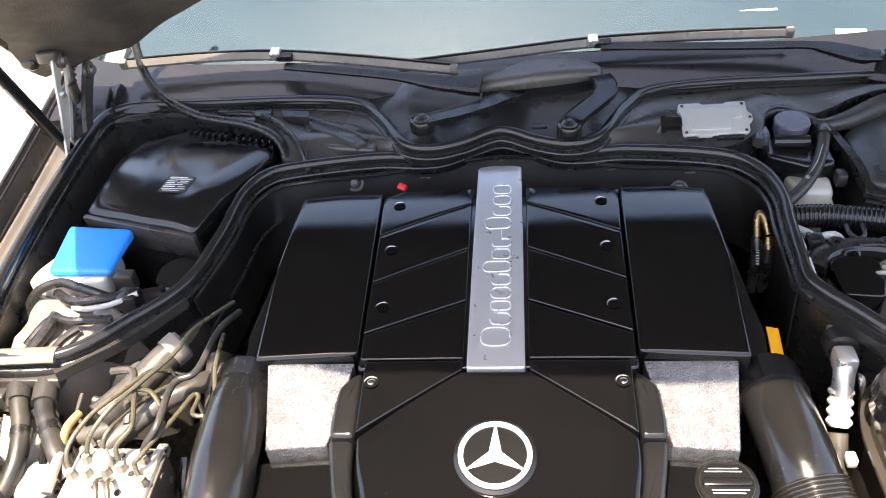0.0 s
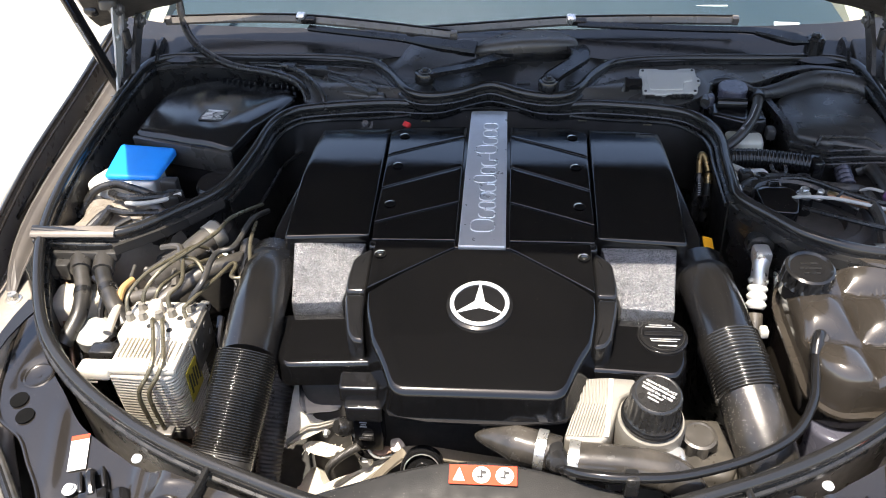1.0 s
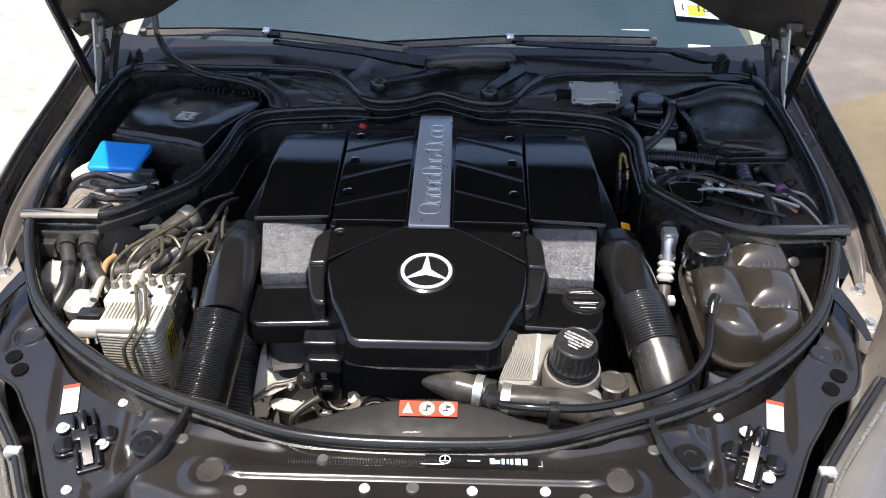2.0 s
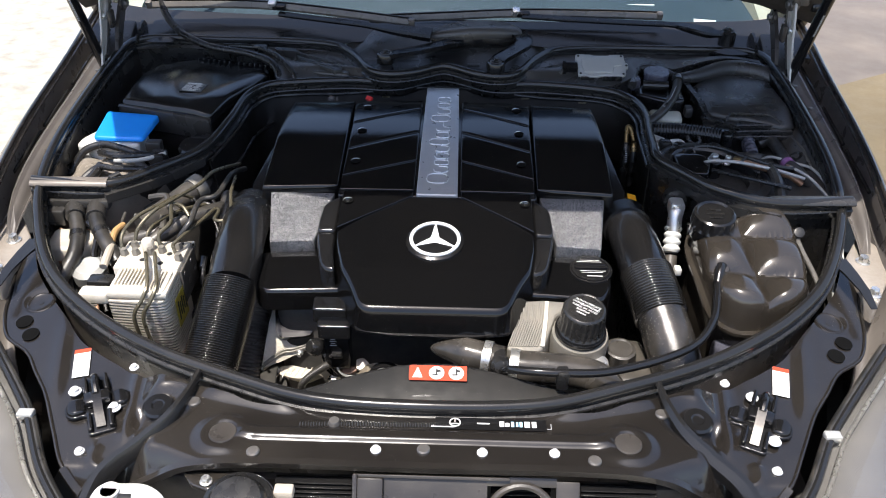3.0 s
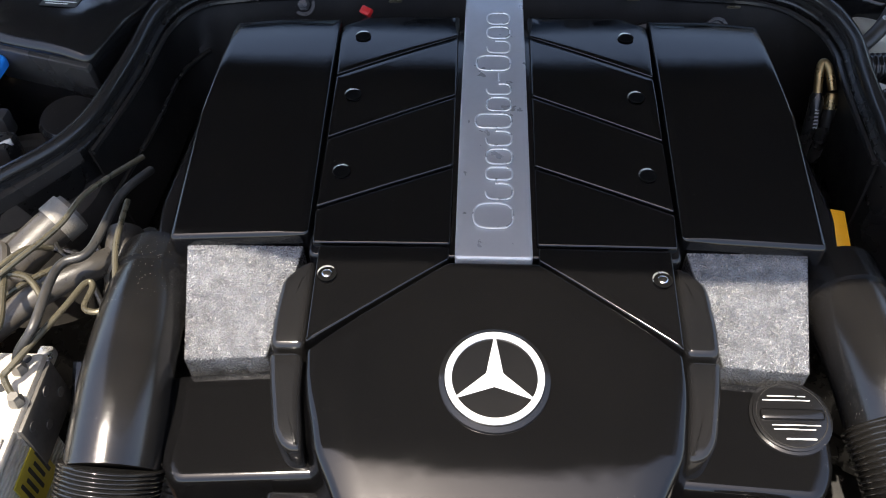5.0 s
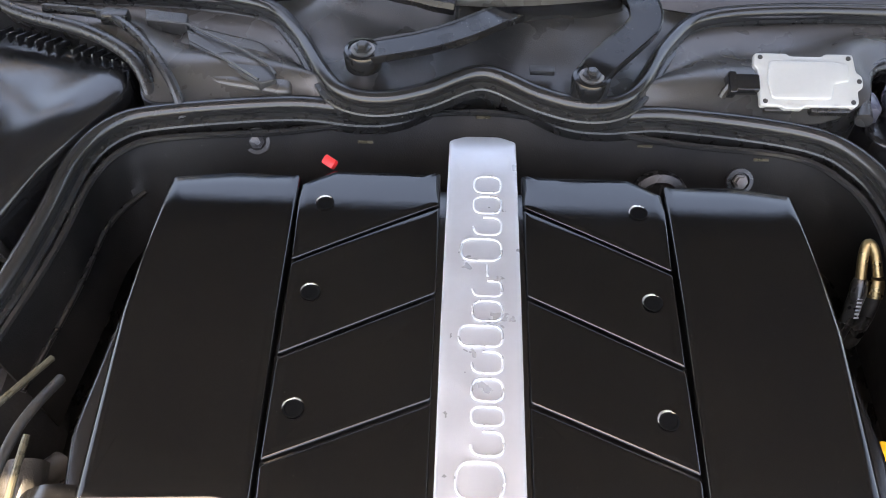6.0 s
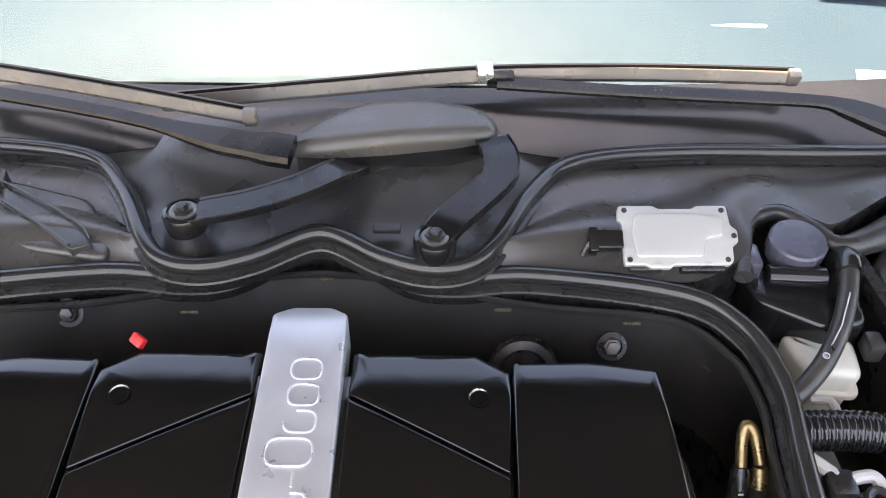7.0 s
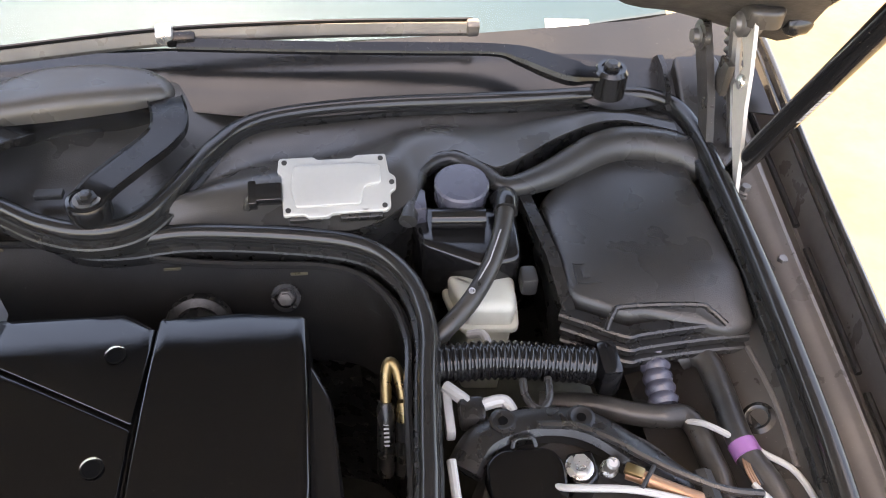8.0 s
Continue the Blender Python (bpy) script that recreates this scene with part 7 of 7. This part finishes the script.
striker(-1)
striker(1)
for x, y in ((-.454, -.343), (.458, -.343), (-.424, -.203), (.420, -.205), (-.061, -.364), (.073, -.364), (.164, -.362)):
    single("panel_bolt", bolt((x, y, panel_z(x, y)), .0048, .0068, h=.004), SATIN, "bright bolt in the front panel", "bolt", "front panel bolts")
for x, y in ((-.214, -.373), (-.001, -.362), (.213, -.373), (-.311, -.289), (.312, -.288)):
    single("panel_clip", button((x, y, panel_z(x, y)), .0085), STEEL_DARK, "grey plastic clip in the front panel", "clip", "front panel clips")
for s in (1, -1):
    single("panel_plug", lathe([(.0175, 0), (.0175, .003), (.0165, .004), (0, .004)], Matrix.Translation((s * .259, -.344, panel_z(.259, -.344) - .001)), 32), PAINT_DULL, "flat round plug in the crossmember", "plug", "crossmember plugs")
    single("rubber_buffer", lathe([(.021, -.004), (.021, .001), (.018, .004), (.009, .004), (.007, .0025), (0, .0025)], Matrix.Translation((s * .362, -.286, panel_z(.362, -.286) + .006)) @ pose(0, 0, 0, 8), 28), GLOSSY, "black rubber hood buffer", "buffer", "hood buffers")
    m = Matrix.Translation((s * .502, -.197, panel_z(.502, -.197) + .002)) @ pose(0, 0, 0, 8, s * 3, s * -14)
    st = single("service_sticker", bars([(0, 0, .023, .052)], m, .0008), PAPER, "white service sticker with an orange band", "sticker", "service stickers")
    part("orange_band", bars([(0, .0225, .023, .007)], m @ Matrix.Translation((0, 0, .001))), ORANGE, st)
    part("printed_lines", bars([(.001, -.012, .018, .0022), (.001, -.0165, .018, .0022), (-.002, -.0205, .012, .0022)], m @ Matrix.Translation((0, 0, .001))), INK_GREY, st)
    strap = [(s * .314, -.227, .781), (s * .317, -.260, .778), (s * .324, -.296, .776), (s * .337, -.326, .770), (s * .363, -.353, .757), (s * .404, -.392, .738), (s * .425, -.44, .70)]
    single("seal_branch", sweep(smooth_path(strap, 8), [(.006, -.006), (.007, .003), (.002, .008), (-.003, .008), (-.006, .002), (-.006, -.006)], up=(0, 0, 1), radius=lambda u: .55 + 1.5 * u), RUBBER, "black rubber seal branching to the headlamp", "rubber seal", "seal branches")
    single("drain_hole", lathe([(.0125, 0), (.0125, .0006), (0, .0006)], Matrix.Translation((s * .598, -.144, panel_z(.598, -.144) + .002)) @ pose(0, 0, 0, 8, s * 3), 24), HOLE, "flat black disc painting the shade of a hole in the side panel", "hole", "panel holes")
    single("drain_hole", lathe([(.0125, 0), (.0125, .0006), (0, .0006)], Matrix.Translation((s * .618, -.118, panel_z(.618, -.118) + .002)) @ pose(0, 0, 0, 8, s * 3), 24), HOLE, "flat black disc painting the shade of a hole in the side panel", "hole", "panel holes")
    single("panel_dimple", lathe([(.022, .0), (.0215, .002), (.019, .0028), (.016, .0015), (.004, .001), (.0035, .0022), (0, .0022)], Matrix.Translation((s * .609, -.076, panel_z(.609, -.076) + .002)) @ pose(0, 0, 0, 8, s * 3), 28), PAINT, "round stamped dimple in the side panel", "dimple", "panel dimples")
    # headlamp and its trim
    hl = thing("headlamp", (s * .60, -.36, .60), "clear headlamp with silver housing at the corner of the car", "headlamp", "headlamps")
    A = [(s * .452, -.428, .700), (s * .500, -.372, .714), (s * .548, -.292, .722), (s * .580, -.25, .726), (s * .630, -.19, .732), (s * .690, -.12, .740)]
    B = [(s * .53, -.56, .56), (s * .59, -.48, .60), (s * .645, -.38, .64), (s * .675, -.30, .67), (s * .705, -.22, .70), (s * .725, -.14, .735)]
    part("housing", ruled(A, B, 8, lambda x, y, v: .02 * math.sin(math.pi * v), thick=.003), ZINC_GREY, hl)
    ln = part("lens", ruled([(p[0], p[1], p[2] + .012) for p in A], [(p[0] * 1.01, p[1] - .01, p[2]) for p in B], 10, lambda x, y, v: .06 * math.sin(math.pi * v)), LENS, hl)
    ln.visible_shadow = False
    for k in (.35, .7):
        mid = [Vector(p).lerp(Vector(q), k) + Vector((0, 0, .012)) for p, q in zip(A, B)]
        part("reflector_seam", tube(mid, .004, 8), STEEL_DARK, hl)
    part("lamp_seal", tube([(p[0] * .99, p[1], p[2] + .012) for p in A], .006, 8), RUBBER, hl)
    part("lamp_trim", tube([(p[0] * 1.02, p[1] - .006, p[2] + .010) for p in A], .003, 8), STEEL, hl)
    part("trim_clip", box((s * .545, -.290, .738), (.022, .014, .010), .002, None), GREY_METAL, hl)
    part("lamp_cable", tube([(p[0] * .985, p[1] + .002, p[2] + .010) for p in A], .007, 10), HOSE, hl)
    fb2 = thing("fender_bracket", (s * .72, .05, .76), "zinc plated fender bracket with bolts", "bracket", "fender brackets")
    part("plate", shell([(s * .684, .073), (s * .735, .150), (s * .752, .11), (s * .748, .06), (s * .728, .01), (s * .690, -.05), (s * .676, -.02)], .74, .782, .003, .008), DUSTY_ZINC, fb2)
    for x, y in ((.708, .062), (.690, -.028)):
        part("bolt", bolt((s * x, y, .782), .008, .012, h=.010), STEEL, fb2)
    single("rubber_flap", sweep([Vector((s * .652, .034, .802)), Vector((s * .660, .0, .801)), Vector((s * .667, -.04, .798)), Vector((s * .669, -.078, .792))], [(.014, -.002), (.014, .002), (-.014, .002), (-.014, -.002)], up=(0, 0, 1), radius=lambda u: 1 - .65 * u), RUBBER, "black rubber flap beside the fender bracket", "rubber flap", "fender flaps")
    # pale lamp bracket at the front
    bk2 = thing("lamp_bracket", (s * .355, -.42, .66), "off-white plastic lamp bracket with a bolt", "bracket", "lamp brackets")
    part("plate", shell([(s * .396, -.418), (s * .335, -.416), (s * .308, -.432), (s * .285, -.50), (s * .42, -.50)], .70, lambda x, y: .758 + (y + .42) * .35, .006, .014), WHITE, bk2)
    part("clip_ring", lathe([(.013, 0), (.013, .002), (.010, .002), (.010, 0)], Matrix.Translation((s * .378, -.430, .756)), 20), WHITE, bk2)
    part("slot", box((s * .358, -.436, .754), (.016, .008, .003), .001), INK, bk2)
# drain hose strip and sponsor bars on the crossmember
single("spiral_wrap", ribbed([(-.165, -.322, .764), (-.08, -.320, .765), (0, -.319, .765), (.05, -.318, .765)], .0058, 60, .40, 8), PLASTIC_DUSTY, "black spiral wrap lying on the crossmember", "wrap")
single("wrap_clip", button((-.119, -.320, .764), .008, .010), STEEL_DARK, "dark clip on the spiral wrap", "clip")
sk = thing("oil_sticker", (.08, -.316, .766), "thin black sticker with pale bars and a round mark", "sticker")
m = Matrix.Translation((0, -.316, .7695))
part("backing", bars([(.085, 0, .145, .020)], m, .0008), GLOSSY, sk)
part("pale_bars", bars([(.099, 0, .006, .009), (.106, -.001, .006, .006)], m @ Matrix.Translation((0, 0, .001))), PAPER, sk)
part("blue_bars", bars([(.113, 0, .004, .009), (.119, 0, .003, .008), (.124, 0, .004, .009)], m @ Matrix.Translation((0, 0, .001))), BLUE_INK, sk)
part("pale_bars", bars([(.132, 0, .007, .010), (.141, 0, .006, .010), (.075, 0, .016, .002), (.022, -.007, .03, .0015)], m @ Matrix.Translation((0, 0, .001))), PAPER, sk)
part("round_mark", lathe([(.0075, .0008), (.0075, .0016), (.0062, .0016), (.0062, .0008)], m @ Matrix.Translation((.038, .001, 0)), 24), PAPER, sk)
part("mark_spokes", bars([(.038, .004, .0012, .006), (.0355, -.001, .005, .0012), (.0405, -.001, .005, .0012)], m @ Matrix.Translation((0, 0, .001))), PAPER, sk)
part("square_mark", bars([(.158, -.006, .010, .001), (.153, -.002, .001, .010), (.163, -.002, .001, .010)], m), INK_GREY, sk)
# condenser behind the grille
cd = thing("condenser", (0, -.43, .52), "black finned condenser behind the grille opening", "condenser")
part("core", box((0, -.376, .60), (.70, .012, .26), .003), VOID, cd)
for x0, x1 in ((-.185, -.089), (.196, .290), (.085, .160)):
    for k in range(14):
        z, y = .742 - k * .0058, -.392 - k * .0024
        if x0 == .085:
            z, y = z - .010, y + .006
        part("fin", box(((x0 + x1) / 2, y, z), (x1 - x0, .012, .0016), .0003), GLOSSY if k < 8 else STEEL, cd)
lp = thing("latch_plate", (.07, -.42, .60), "black hood latch plate with a round opening", "latch plate")
SLOPE = Matrix.Translation((0, -.392, .752)) @ pose(0, 0, 0, 55)
for x0, x1 in ((-.088, .080), (.165, .194)):
    part("plate", box(((x0 + x1) / 2, -.05, 0), (x1 - x0, .10, .003), .001, SLOPE), PAINT_DULL, lp)
part("plate", box((.122, -.002, 0), (.088, .012, .003), .001, SLOPE), PAINT_DULL, lp)
part("flange", box((.010, .002, .004), (.194, .004, .006), .001, SLOPE), PAINT_DULL, lp)
arch = [(.122 + .041 * math.cos(math.pi * i / 16), -.046 + .040 * math.sin(math.pi * i / 16), .003) for i in range(17)]
part("opening_rim", sweep([SLOPE @ Vector(p) for p in [(.163, -.09, .003)] + arch + [(.081, -.09, .003)]], circle(.0045, 8), up=(0, -.8, .57)), PAINT_DULL, lp)
part("rib", box((-.066, -.035, .005), (.034, .070, .008), .003, SLOPE), PAINT_DULL, lp)
part("rib", box((-.084, -.035, .006), (.006, .080, .012), .002, SLOPE), PAINT_DULL, lp)
for x in (.062, .182):
    part("plate_bolt", bolt(SLOPE @ Vector((x, -.050, .001)), .008, .011, pose(0, 0, 0, 55)), STEEL, lp)
part("white_card", box((-.002, -.056, .006), (.050, .050, .003), .006, SLOPE), PAPER, lp)
part("catch_bar", tube([SLOPE @ Vector((.088, -.058, .006)), SLOPE @ Vector((.156, -.058, .006))], .004, 10, 2), STEEL, lp)
hn = thing("horn", (-.228, -.43, .70), "black round horn with a pale plug", "horn")
m = Matrix.Translation((-.220, -.440, .742)) @ pose(0, 0, 0, 14)
part("bell", lathe([(.042, -.05), (.045, -.02), (.045, .006), (.043, .012), (.036, .016), (.034, .022), (.030, .026), (.016, .028), (0, .028)], m, 36), PLASTIC, hn)
part("ring", lathe([(.0465, -.004), (.0465, .004), (.044, .004), (.044, -.004)], m, 36), GLOSSY, hn)
part("plug", box((-.168, -.420, .752), (.024, .016, .014), .003), BEIGE, hn, "cream plastic plug")
part("plug", box((-.166, -.424, .734), (.012, .014, .022), .003), BEIGE, hn)
single("lower_bolt", bolt((-.266, -.408, .752), .006, .008), STEEL, "bright bolt below the crossmember", "bolt")
single("horn_bracket", shell([(-.300, -.392), (-.215, -.392), (-.24, -.408), (-.262, -.420), (-.285, -.412)], .745, .751, .002, .004), PAINT, "black steel bracket holding the horn", "bracket")
single("front_valance", ruled([(-.50, -.52, .60), (0, -.56, .60), (.50, -.52, .60)], [(-.55, -.55, .20), (0, -.62, .20), (.55, -.55, .20)], 4, thick=.004), PAINT, "black front bumper below the grille", "bumper")
for s in (1, -1):
    single("wheel", lathe([(.20, -.10), (.30, -.10), (.325, -.08), (.33, 0), (.325, .08), (.30, .10), (.20, .10), (.18, .06), (0, .06)], Matrix.Translation((s * .78, .18, .33)) @ pose(0, 0, 0, 0, 90), 40), RUBBER, "black front wheel under the fender", "wheel")
